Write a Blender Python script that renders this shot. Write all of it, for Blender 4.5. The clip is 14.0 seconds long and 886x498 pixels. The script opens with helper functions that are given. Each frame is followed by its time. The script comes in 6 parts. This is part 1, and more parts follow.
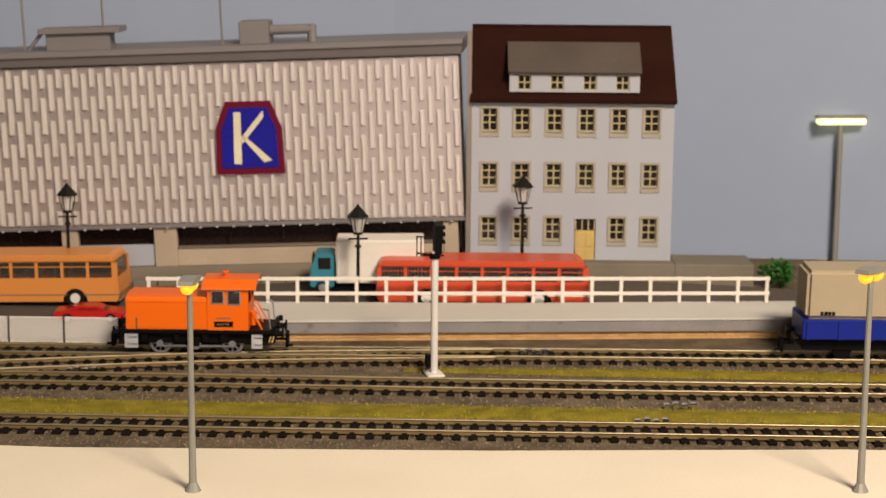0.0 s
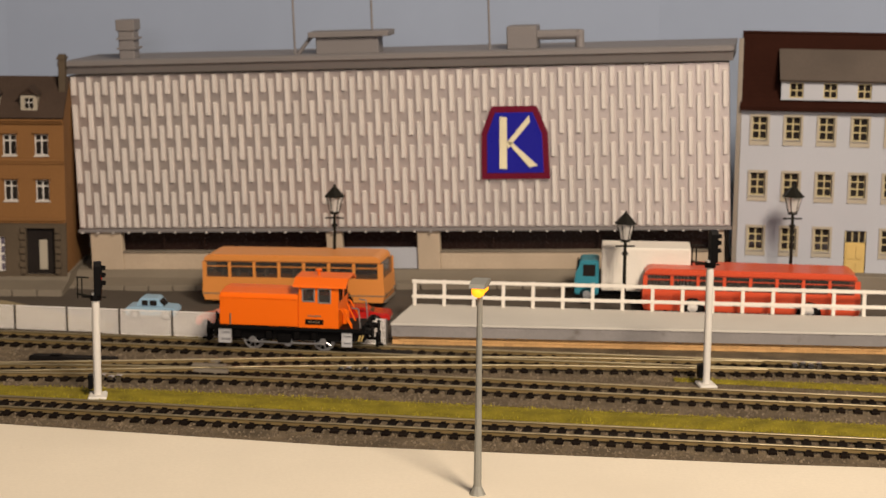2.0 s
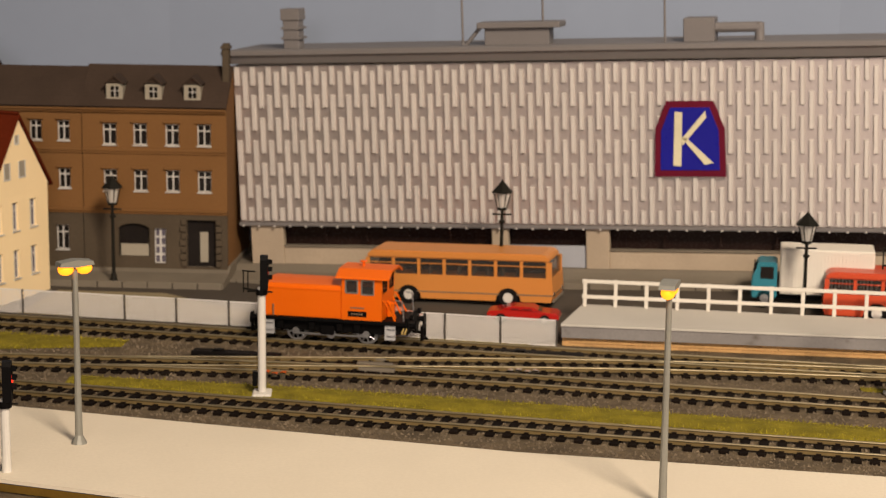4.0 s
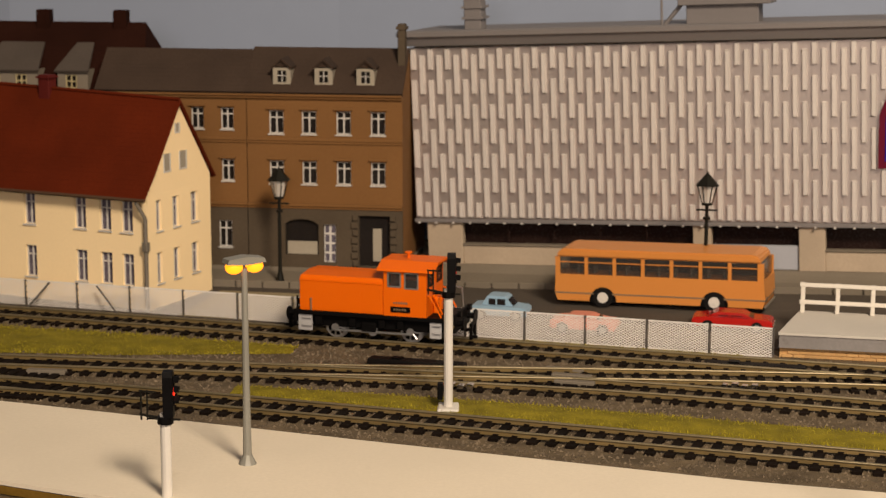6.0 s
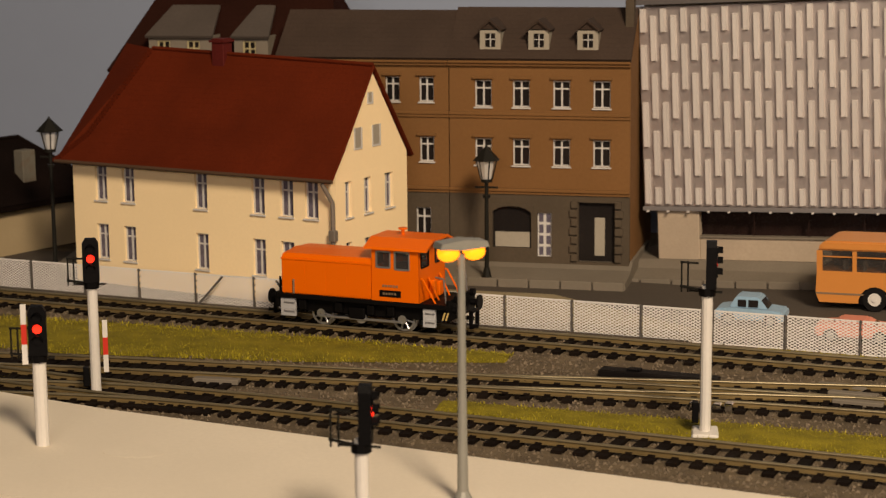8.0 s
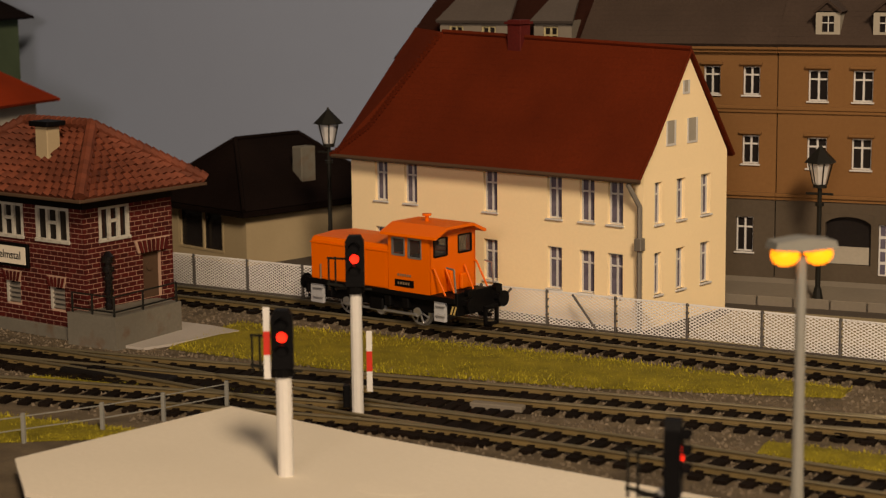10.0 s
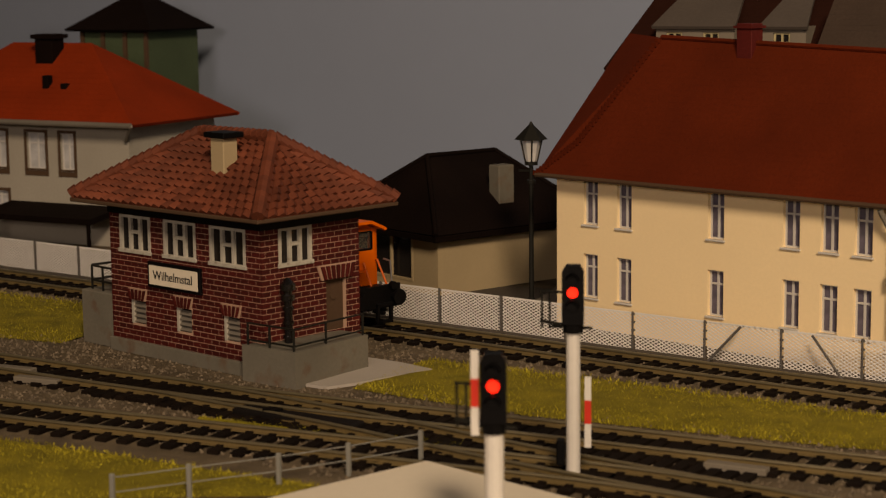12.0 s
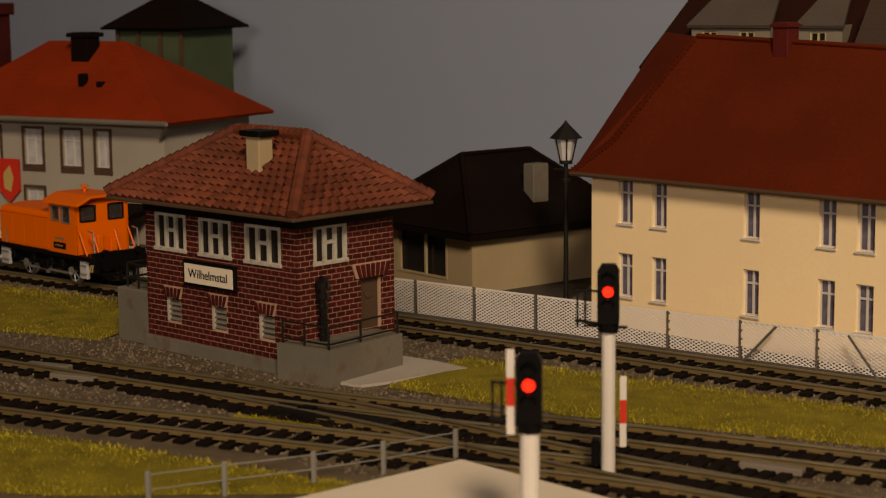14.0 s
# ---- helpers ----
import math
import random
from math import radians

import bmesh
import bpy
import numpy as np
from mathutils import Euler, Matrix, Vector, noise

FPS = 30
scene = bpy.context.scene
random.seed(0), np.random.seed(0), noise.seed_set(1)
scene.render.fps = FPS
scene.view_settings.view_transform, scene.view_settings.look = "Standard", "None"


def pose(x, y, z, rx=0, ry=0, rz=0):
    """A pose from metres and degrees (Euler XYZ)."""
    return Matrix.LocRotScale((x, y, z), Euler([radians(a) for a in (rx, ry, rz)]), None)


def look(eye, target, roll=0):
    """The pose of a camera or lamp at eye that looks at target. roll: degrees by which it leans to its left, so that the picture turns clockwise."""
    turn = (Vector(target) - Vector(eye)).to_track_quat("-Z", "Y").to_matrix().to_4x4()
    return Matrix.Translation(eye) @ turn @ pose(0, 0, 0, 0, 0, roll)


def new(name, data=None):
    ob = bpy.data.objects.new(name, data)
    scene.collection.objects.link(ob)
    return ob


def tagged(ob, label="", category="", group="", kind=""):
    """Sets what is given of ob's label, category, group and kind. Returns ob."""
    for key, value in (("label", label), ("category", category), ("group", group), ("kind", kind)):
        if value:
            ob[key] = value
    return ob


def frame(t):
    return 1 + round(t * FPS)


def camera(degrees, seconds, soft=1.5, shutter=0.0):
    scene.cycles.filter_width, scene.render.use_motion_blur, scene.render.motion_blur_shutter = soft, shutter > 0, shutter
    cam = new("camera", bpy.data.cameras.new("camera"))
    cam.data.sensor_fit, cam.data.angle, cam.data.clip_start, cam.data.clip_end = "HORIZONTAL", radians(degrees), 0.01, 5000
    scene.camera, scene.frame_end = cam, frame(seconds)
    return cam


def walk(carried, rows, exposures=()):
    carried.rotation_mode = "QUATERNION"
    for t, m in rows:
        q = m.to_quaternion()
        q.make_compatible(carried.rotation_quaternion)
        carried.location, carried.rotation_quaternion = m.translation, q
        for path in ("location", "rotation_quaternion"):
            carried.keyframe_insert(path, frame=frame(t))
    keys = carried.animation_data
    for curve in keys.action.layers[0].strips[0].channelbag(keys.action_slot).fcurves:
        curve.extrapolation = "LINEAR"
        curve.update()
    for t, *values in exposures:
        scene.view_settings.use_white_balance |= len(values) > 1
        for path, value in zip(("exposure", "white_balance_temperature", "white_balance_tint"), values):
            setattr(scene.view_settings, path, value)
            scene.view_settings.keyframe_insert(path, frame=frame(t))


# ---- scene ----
cam = camera(26.74, 14.0, soft=1.25)
cam.data.dof.use_dof, cam.data.dof.focus_distance, cam.data.dof.aperture_fstop = True, 0.53, 46
PATH = [
    (0, (-0.0982, -0.2582, 0.1773), (0.0300, 0.7164, -0.0063), 0.46),
    (0.5, (-0.1054, -0.2590, 0.1783), (-0.0071, 0.7190, -0.0059), 0.52),
    (1, (-0.1121, -0.2582, 0.1775), (-0.0479, 0.7230, -0.0048), 0.42),
    (1.5, (-0.1184, -0.2526, 0.1751), (-0.0757, 0.7301, -0.0052), 0.60),
    (2, (-0.1210, -0.2520, 0.1751), (-0.1057, 0.7316, -0.0047), 0.52),
    (2.5, (-0.1258, -0.2526, 0.1773), (-0.1345, 0.7307, -0.0043), 0.54),
    (3, (-0.1298, -0.2468, 0.1739), (-0.1551, 0.7367, -0.0055), 0.63),
    (5.5, (-0.1479, -0.1787, 0.1628), (-0.2655, 0.7970, -0.0220), 0.25),
    (6, (-0.1567, -0.1581, 0.1551), (-0.2958, 0.8156, -0.0252), 0.10),
    (6.5, (-0.1610, -0.1465, 0.1548), (-0.3246, 0.8228, -0.0285), 0.25),
    (7, (-0.1701, -0.1207, 0.1477), (-0.3564, 0.8451, -0.0330), 0.18),
    (9.5, (-0.2110, 0.0118, 0.1130), (-0.5532, 0.9370, -0.0507), -0.96),
    (10, (-0.2138, 0.0194, 0.1107), (-0.6035, 0.9263, -0.0491), -0.63),
    (10.5, (-0.2237, 0.0345, 0.1111), (-0.6390, 0.9291, -0.0537), -0.68),
    (11, (-0.2359, 0.0534, 0.1058), (-0.6752, 0.9382, -0.0498), -0.65),
    (11.5, (-0.2475, 0.0702, 0.1019), (-0.7037, 0.9478, -0.0453), -0.61),
    (12, (-0.2485, 0.0707, 0.1021), (-0.7234, 0.9387, -0.0431), -0.60),
    (12.5, (-0.2491, 0.0712, 0.1017), (-0.7338, 0.9339, -0.0426), -0.61),
    (13, (-0.2479, 0.0709, 0.1021), (-0.7386, 0.9300, -0.0434), -0.73),
    (13.5, (-0.2480, 0.0712, 0.1018), (-0.7400, 0.9297, -0.0430), -0.75),
    (14, (-0.2490, 0.0704, 0.1022), (-0.7391, 0.9298, -0.0437), -0.60),
]
EXPOSURES = [(0.0, -0.2, 6520, 10), (3.0, -0.21, 6620, 10), (5.5, -0.24, 6880, 11), (7.0, -0.26, 7070, 11), (9.5, -0.32, 7450, 12), (11.0, -0.43, 7700, 13), (12.5, -0.57, 7900, 14), (14.0, -0.57, 7900, 14)]
walk(cam, [(t, look(eye, target, roll)) for t, eye, target, roll in PATH], EXPOSURES)

# ---- light: a model railway room, unseen warm main lamp and added front lamp ----
world = bpy.data.worlds.new("room")
world.use_nodes = True
world.node_tree.nodes["Background"].inputs[0].default_value = (1.0, 0.9, 0.78, 1)
world.node_tree.nodes["Background"].inputs[1].default_value = 0.0015
scene.world = world


def unseen_lamp(name, eye, target, sx, sy, watts, colour):
    d = bpy.data.lights.new(name, "AREA")
    d.shape, d.size, d.size_y, d.energy, d.color = "RECTANGLE", sx, sy, watts, colour
    ob = new(name, d)
    ob.matrix_basis = look(eye, target)
    return ob


unseen_lamp("unseen_lamp_light", (0.28, -0.5, 0.85), (0.32, 0.6, 0.0), 0.28, 0.28, 27.0, (1.0, 0.84, 0.68))
# unseen low lamp added in front for the sheen on the store facade
unseen_lamp("unseen_lamp_light", (-0.12, -1.25, 0.42), (0.05, 0.6, 0.06), 0.5, 0.25, 8.0, (1.0, 0.86, 0.82))

# ---- units: one unit of the plan is 7.5 mm of the model ----
U = 0.0075


def at(x, y, z=0.0, rz=0.0, rx=0.0, ry=0.0):
    return pose(x * U, y * U, z * U, rx, ry, rz)


MATS = {}


def mat(name, colour, rough=0.6, metal=0.0, vary=0.12, scale=1.0, fine=8.0, bump=0.15, dirt=0.0, dirt_colour=(0.08, 0.06, 0.04), rand=0.0, emit=0.0, spec=0.22, isl=False, courses=0.0):
    """A painted or moulded surface: colour varied at two scales, fine relief, optional grime and per-piece variation."""
    m = bpy.data.materials.new(name)
    m.use_nodes = True
    nt = m.node_tree
    b = nt.nodes["Principled BSDF"]
    b.inputs["Roughness"].default_value, b.inputs["Metallic"].default_value = rough, metal
    b.inputs["Specular IOR Level"].default_value = spec
    tc = nt.nodes.new("ShaderNodeTexCoord")

    def noise_node(s, detail=4.0):
        n = nt.nodes.new("ShaderNodeTexNoise")
        n.inputs["Scale"].default_value, n.inputs["Detail"].default_value = s / U, detail
        nt.links.new(tc.outputs["Object"], n.inputs["Vector"])
        return n

    def mix(fac, a, c, kind="MIX"):
        n = nt.nodes.new("ShaderNodeMix")
        n.data_type, n.blend_type = "RGBA", kind
        for sock, v in ((n.inputs[0], fac), (n.inputs[6], a), (n.inputs[7], c)):
            if hasattr(v, "is_linked"):
                nt.links.new(v, sock)
            else:
                sock.default_value = v if isinstance(v, float) else (*v, 1)
        return n.outputs[2]

    def ramp(sock, lo, hi):
        n = nt.nodes.new("ShaderNodeMapRange")
        n.inputs[1].default_value, n.inputs[2].default_value = lo, hi
        nt.links.new(sock, n.inputs[0])
        return n.outputs[0]

    big, small = noise_node(scale * 0.35), noise_node(fine, 6.0)
    dark = tuple(c * (1 - vary) for c in colour)
    light = tuple(min(1, c * (1 + vary)) for c in colour)
    col = mix(ramp(big.outputs[0], 0.3, 0.7), dark, light)
    col = mix(ramp(small.outputs[0], 0.25, 0.75), col, mix(0.5, col, tuple(c * (1 - 1.5 * vary) for c in colour)))
    if rand:
        if isl:
            g = nt.nodes.new("ShaderNodeNewGeometry")
            r = g.outputs["Random Per Island"]
        else:
            g = nt.nodes.new("ShaderNodeObjectInfo")
            r = g.outputs["Random"]
        hs = nt.nodes.new("ShaderNodeHueSaturation")
        nt.links.new(ramp(r, -1.0 / rand / 2 + 0.5 - 0.5, 1.0 / rand / 2 + 1.0), hs.inputs["Value"])
        mr = hs.inputs["Value"].links[0].from_node
        mr.inputs[1].default_value, mr.inputs[2].default_value, mr.inputs[3].default_value, mr.inputs[4].default_value = 0, 1, 1 - rand, 1 + rand
        nt.links.new(col, hs.inputs["Color"])
        col = hs.outputs[0]
    if dirt:
        d = noise_node(scale * 1.3, 8.0)
        col = mix(ramp(d.outputs[0], 0.75 - dirt, 0.95 - dirt * 0.5), col, dirt_colour)
    nt.links.new(col, b.inputs["Base Color"])
    rr = nt.nodes.new("ShaderNodeMapRange")
    rr.inputs[3].default_value, rr.inputs[4].default_value = max(0.02, rough - 0.1), min(1, rough + 0.12)
    nt.links.new(small.outputs[0], rr.inputs[0])
    nt.links.new(rr.outputs[0], b.inputs["Roughness"])
    if bump:
        bp = nt.nodes.new("ShaderNodeBump")
        bp.inputs["Strength"].default_value, bp.inputs["Distance"].default_value = bump, 0.06 * U
        nt.links.new(small.outputs[0], bp.inputs["Height"])
        nt.links.new(bp.outputs[0], b.inputs["Normal"])
    if courses:
        w = nt.nodes.new("ShaderNodeTexWave")
        w.wave_type, w.bands_direction, w.wave_profile = "BANDS", "Z", "SAW"
        w.inputs["Scale"].default_value, w.inputs["Distortion"].default_value = 0.314 / (courses * U), 0.6
        w.inputs["Detail"].default_value, w.inputs["Detail Scale"].default_value = 2.0, 3.0
        nt.links.new(tc.outputs["Object"], w.inputs["Vector"])
        b2 = nt.nodes.new("ShaderNodeBump")
        b2.inputs["Strength"].default_value, b2.inputs["Distance"].default_value = 0.7, 0.05 * U
        nt.links.new(w.outputs[1], b2.inputs["Height"])
        if bump:
            nt.links.new(bp.outputs[0], b2.inputs["Normal"])
        nt.links.new(b2.outputs[0], b.inputs["Normal"])
    if emit:
        b.inputs["Emission Color"].default_value, b.inputs["Emission Strength"].default_value = (*colour, 1), emit
    MATS[name] = m
    return m


def glass(name, tint, rough=0.08, alpha=0.35):
    """A clear plastic pane: partly see-through, glossy."""
    m = bpy.data.materials.new(name)
    m.use_nodes = True
    nt = m.node_tree
    b = nt.nodes["Principled BSDF"]
    b.inputs["Base Color"].default_value, b.inputs["Roughness"].default_value = (*tint, 1), rough
    b.inputs["Alpha"].default_value = alpha
    n = nt.nodes.new("ShaderNodeTexNoise")
    n.inputs["Scale"].default_value = 3 / U
    bp = nt.nodes.new("ShaderNodeBump")
    bp.inputs["Strength"].default_value, bp.inputs["Distance"].default_value = 0.1, 0.05 * U
    nt.links.new(n.outputs[0], bp.inputs["Height"])
    nt.links.new(bp.outputs[0], b.inputs["Normal"])
    MATS[name] = m
    return m


# room shell is near black so that it throws little light back
ROOMDARK = mat("room_shell_dark", (0.06, 0.053, 0.046), 0.9, vary=0.04, scale=0.05)
BACKDROP = mat("backdrop_paint", (0.27, 0.32, 0.415), 0.85, vary=0.03, scale=0.12, fine=0.6, bump=0.03)
BALLAST = mat("ballast", (0.15, 0.112, 0.068), 0.95, vary=0.4, scale=2.0, fine=14.0, bump=1.0, dirt=0.25, dirt_colour=(0.09, 0.07, 0.05))
STONE = mat("ballast_stone", (0.16, 0.124, 0.084), 0.95, vary=0.3, scale=3, rand=0.3, isl=True)
GRASS = mat("grass_mat", (0.23, 0.185, 0.014), 0.95, vary=0.35, scale=2.5, fine=10, bump=1.0)
BLADE = mat("grass_blade", (0.35, 0.29, 0.024), 0.9, vary=0.3, scale=2, rand=0.45, isl=True, bump=0)
SLEEPER = mat("sleeper_plastic", (0.010, 0.0062, 0.004), 0.75, vary=0.3, scale=2, rand=0.3, spec=0.08)
RAIL = mat("rail_steel", (0.22, 0.158, 0.068), 0.5, metal=0.4, vary=0.2, scale=1, fine=5, bump=0.05)
RAILTOP = mat("rail_head_polished", (0.36, 0.30, 0.18), 0.4, metal=0.8, vary=0.1, bump=0.03)
DARKRAIL = mat("turnout_blackened", (0.010, 0.008, 0.007), 0.6, vary=0.3, spec=0.1)
PLATF = mat("platform_cream", (0.74, 0.66, 0.52), 0.8, vary=0.06, scale=0.35, fine=6, bump=0.2, dirt=0.06, dirt_colour=(0.5, 0.42, 0.3))
PLATSIDE = mat("platform_side_grey", (0.12, 0.12, 0.13), 0.8)
YELLOWBRICK = mat("platform_wall_ochre", (0.50, 0.29, 0.05), 0.8, vary=0.2, scale=2)
ROAD = mat("road_grey_brown", (0.08, 0.066, 0.052), 0.85, vary=0.12, scale=0.5, fine=10, bump=0.25, dirt=0.08, dirt_colour=(0.1, 0.085, 0.07))
PAVE = mat("pavement_grey", (0.185, 0.158, 0.12), 0.85, vary=0.12, scale=0.8)
YARD = mat("yard_olive_card", (0.30, 0.25, 0.15), 0.85, vary=0.1, scale=0.5)
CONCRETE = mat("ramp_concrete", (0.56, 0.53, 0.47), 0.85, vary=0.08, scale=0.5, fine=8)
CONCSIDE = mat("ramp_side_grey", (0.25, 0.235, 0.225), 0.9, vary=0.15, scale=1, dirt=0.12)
TANBRICK = mat("ramp_wall_tan", (0.60, 0.36, 0.15), 0.85, vary=0.2, scale=2, rand=0.12)
WHITE = mat("white_plastic", (0.72, 0.68, 0.60), 0.5, vary=0.05)
SIGWHITE = mat("signal_white", (0.66, 0.63, 0.57), 0.5, vary=0.06)
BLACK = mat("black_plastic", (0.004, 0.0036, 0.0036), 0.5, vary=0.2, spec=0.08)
GREYPOST = mat("lamp_post_grey", (0.26, 0.255, 0.22), 0.5, vary=0.1, metal=0.2)
LAMPHEAD = mat("lamp_head_brown", (0.22, 0.15, 0.09), 0.5)
GLOW = mat("lamp_glow_orange", (1.0, 0.27, 0.012), 0.4, emit=2.6, vary=0.02, bump=0)
PALEGLOW = mat("lamp_glow_pale", (1.0, 0.9, 0.45), 0.4, emit=1.6, vary=0.02, bump=0)
REDGLOW = mat("signal_red", (1.0, 0.025, 0.012), 0.3, emit=2.2, vary=0.02, bump=0)
REDDARK = mat("signal_red_unlit", (0.5, 0.03, 0.02), 0.3)
REDPAINT = mat("red_paint", (0.6, 0.035, 0.02), 0.5)
PANEL = mat("facade_aluminium", (0.56, 0.50, 0.47), 0.44, metal=0.85, vary=0.06, scale=0.25, fine=4, bump=0.08)
RIB = mat("facade_rib_white", (0.62, 0.58, 0.54), 0.5, metal=0.15, vary=0.04, bump=0.05, rand=0.05)
FASCIA = mat("fascia_grey", (0.20, 0.185, 0.18), 0.55, vary=0.08, scale=0.4, metal=0.15)
STONEW = mat("shop_stone_beige", (0.42, 0.34, 0.25), 0.8, vary=0.1)
SHOPDARK = mat("shop_window_dark", (0.022, 0.012, 0.010), 0.25, vary=0.2, bump=0.02)
BLUE = mat("logo_blue", (0.012, 0.012, 0.26), 0.3, vary=0.08)
MAROON = mat("logo_maroon", (0.12, 0.004, 0.02), 0.35)
CREAMBAR = mat("logo_cream", (0.68, 0.62, 0.42), 0.5)
GHWALL = mat("house_pale_blue", (0.37, 0.385, 0.42), 0.8, vary=0.04, scale=0.5)
GHTRIM = mat("window_surround_beige", (0.34, 0.305, 0.24), 0.75)
CREAMFR = mat("window_frame_cream", (0.44, 0.37, 0.20), 0.6)
BROWNROOF = mat("roof_dark_brown", (0.024, 0.008, 0.005), 0.95, spec=0.05, courses=0.3, vary=0.2, scale=1)
GREYROOF = mat("dormer_roof_grey", (0.085, 0.068, 0.055), 0.75, vary=0.15)
DOORY = mat("door_ochre", (0.52, 0.37, 0.13), 0.6)
OCHRE = mat("facade_ochre", (0.19, 0.092, 0.031), 0.85, vary=0.1, scale=0.5, fine=6)
OCHREBASE = mat("facade_taupe", (0.082, 0.062, 0.041), 0.85, vary=0.15, scale=0.8, fine=6)
BRROOF = mat("roof_taupe", (0.052, 0.034, 0.024), 0.9, courses=0.2, vary=0.2, scale=0.8)
WHITEFR = mat("window_frame_white", (0.56, 0.54, 0.50), 0.6, vary=0.04)
PANE = mat("window_glass_dark", (0.018, 0.015, 0.014), 0.12, vary=0.3, bump=0.02)
PANECURT = mat("window_glass_curtain", (0.13, 0.115, 0.15), 0.2, vary=0.35, scale=6, fine=3, bump=0.02)
CREAM = mat("plaster_cream", (0.94, 0.74, 0.44), 0.85, vary=0.04, scale=0.5, fine=7, bump=0.1)
REDROOF = mat("roof_red_brown", (0.105, 0.0145, 0.0035), 0.95, spec=0.1, courses=0.22, vary=0.2, scale=0.8, fine=9, bump=0.4)
REDROOF2 = mat("roof_bright_red", (0.24, 0.026, 0.005), 0.95, spec=0.1, courses=0.25, vary=0.2, scale=0.8, bump=0.3)
BLACKROOF = mat("roof_black_brown", (0.008, 0.0042, 0.003), 0.8, vary=0.3, spec=0.06, courses=0.28, bump=0.3)
GUTTER = mat("gutter_grey", (0.25, 0.22, 0.18), 0.5, metal=0.4)
OLDWALL = mat("plaster_grey_white", (0.36, 0.33, 0.27), 0.85, vary=0.1, scale=0.6, dirt=0.1, dirt_colour=(0.3, 0.27, 0.2))
# darker copy of the grey-white plaster, with shade put into the colour
SHADEPLASTER = mat("plaster_shade_tone", (0.2, 0.17, 0.13), 0.85, vary=0.1, scale=0.6)
BEIGEWALL = mat("plaster_beige", (0.40, 0.31, 0.18), 0.85, vary=0.06)
GREENWALL = mat("tower_green", (0.06, 0.085, 0.045), 0.8, vary=0.15)
BROWNTRIM = mat("window_trim_brown", (0.08, 0.046, 0.026), 0.7)
MORTAR = mat("mortar_grey", (0.46, 0.29, 0.20), 0.95, vary=0.15)
BRICK = mat("brick_red", (0.066, 0.006, 0.004), 0.75, vary=0.2, scale=3, rand=0.3)
BRICKJ = mat("brick_red_joined", (0.066, 0.006, 0.004), 0.75, vary=0.2, scale=3, rand=0.3, isl=True)
OLDWHITE = mat("weathered_white_paint", (0.45, 0.42, 0.35), 0.7, vary=0.15, scale=3, dirt=0.2, dirt_colour=(0.16, 0.12, 0.08))
TILE = mat("pantile_red", (0.145, 0.038, 0.018), 0.7, vary=0.25, scale=1.2, rand=0.25, isl=True)
PLINTH = mat("plinth_concrete", (0.155, 0.14, 0.108), 0.9, vary=0.15, scale=1, dirt=0.2, dirt_colour=(0.12, 0.055, 0.025))
ORANGE = mat("loco_orange", (0.80, 0.135, 0.003), 0.42, vary=0.03, scale=0.6, bump=0.03)
LOCOGREY = mat("step_grey", (0.42, 0.42, 0.42), 0.5)
WHEELGREY = mat("wheel_metal", (0.5, 0.5, 0.5), 0.3, metal=0.8)
CHROME = mat("bright_metal", (0.8, 0.8, 0.78), 0.15, metal=1.0)
LGLASS = glass("cab_glass", (0.06, 0.055, 0.05), 0.06, 0.4)
BUSORANGE = mat("bus_orange", (0.60, 0.235, 0.055), 0.35, vary=0.03, bump=0.02)
BUSRED = mat("bus_red", (0.55, 0.075, 0.03), 0.3, vary=0.03, bump=0.02)
TEAL = mat("truck_teal", (0.03, 0.20, 0.26), 0.4)
CARBLUE = mat("car_light_blue", (0.28, 0.43, 0.55), 0.3)
CARRED = mat("car_red", (0.42, 0.013, 0.010), 0.15, spec=0.5)
TYRE = mat("tyre_black", (0.010, 0.009, 0.0085), 0.8, spec=0.1)
WAGBLUE = mat("wagon_blue", (0.006, 0.018, 0.22), 0.45)
TARP = mat("tarpaulin_beige", (0.40, 0.33, 0.22), 0.8, vary=0.08)
FENCEM = mat("fence_grey_white", (0.82, 0.79, 0.74), 0.6, vary=0.08, scale=0.6)
FENCEPOST = mat("fence_post_dark", (0.10, 0.09, 0.08), 0.7)
CARDGREY = mat("card_grey", (0.40, 0.36, 0.31), 0.85, vary=0.08, scale=0.8)
PIPEBLACK = mat("pipe_black_gloss", (0.006, 0.005, 0.005), 0.2, spec=0.5, bump=0.03)
NETCURTAIN = mat("window_net_curtain", (0.50, 0.50, 0.50), 0.3, vary=0.3, scale=4, fine=3, bump=0.02)
BUSHM = mat("bush_green", (0.03, 0.13, 0.02), 0.9, rand=0.4, isl=True)
SEATM = mat("seat_grey", (0.22, 0.2, 0.17), 0.7)
POLEDARK = mat("lantern_iron", (0.016, 0.015, 0.012), 0.5, metal=0.2, spec=0.1)
LANTERN = glass("lantern_glass", (0.75, 0.72, 0.66), 0.3, 0.55)


# ---- mesh helpers (plan units) ----
def box(bm, x0, x1, y0, y1, z0, z1, bev=0.0):
    vs = [bm.verts.new((x, y, z)) for z in (z0, z1) for y in (y0, y1) for x in (x0, x1)]
    fs = [bm.faces.new([vs[i] for i in q]) for q in ((0, 2, 3, 1), (4, 5, 7, 6), (0, 1, 5, 4), (2, 6, 7, 3), (0, 4, 6, 2), (1, 3, 7, 5))]
    if bev:
        es = list({e for f in fs for e in f.edges})
        bmesh.ops.bevel(bm, geom=es, offset=bev, segments=1, affect="EDGES")
    return vs


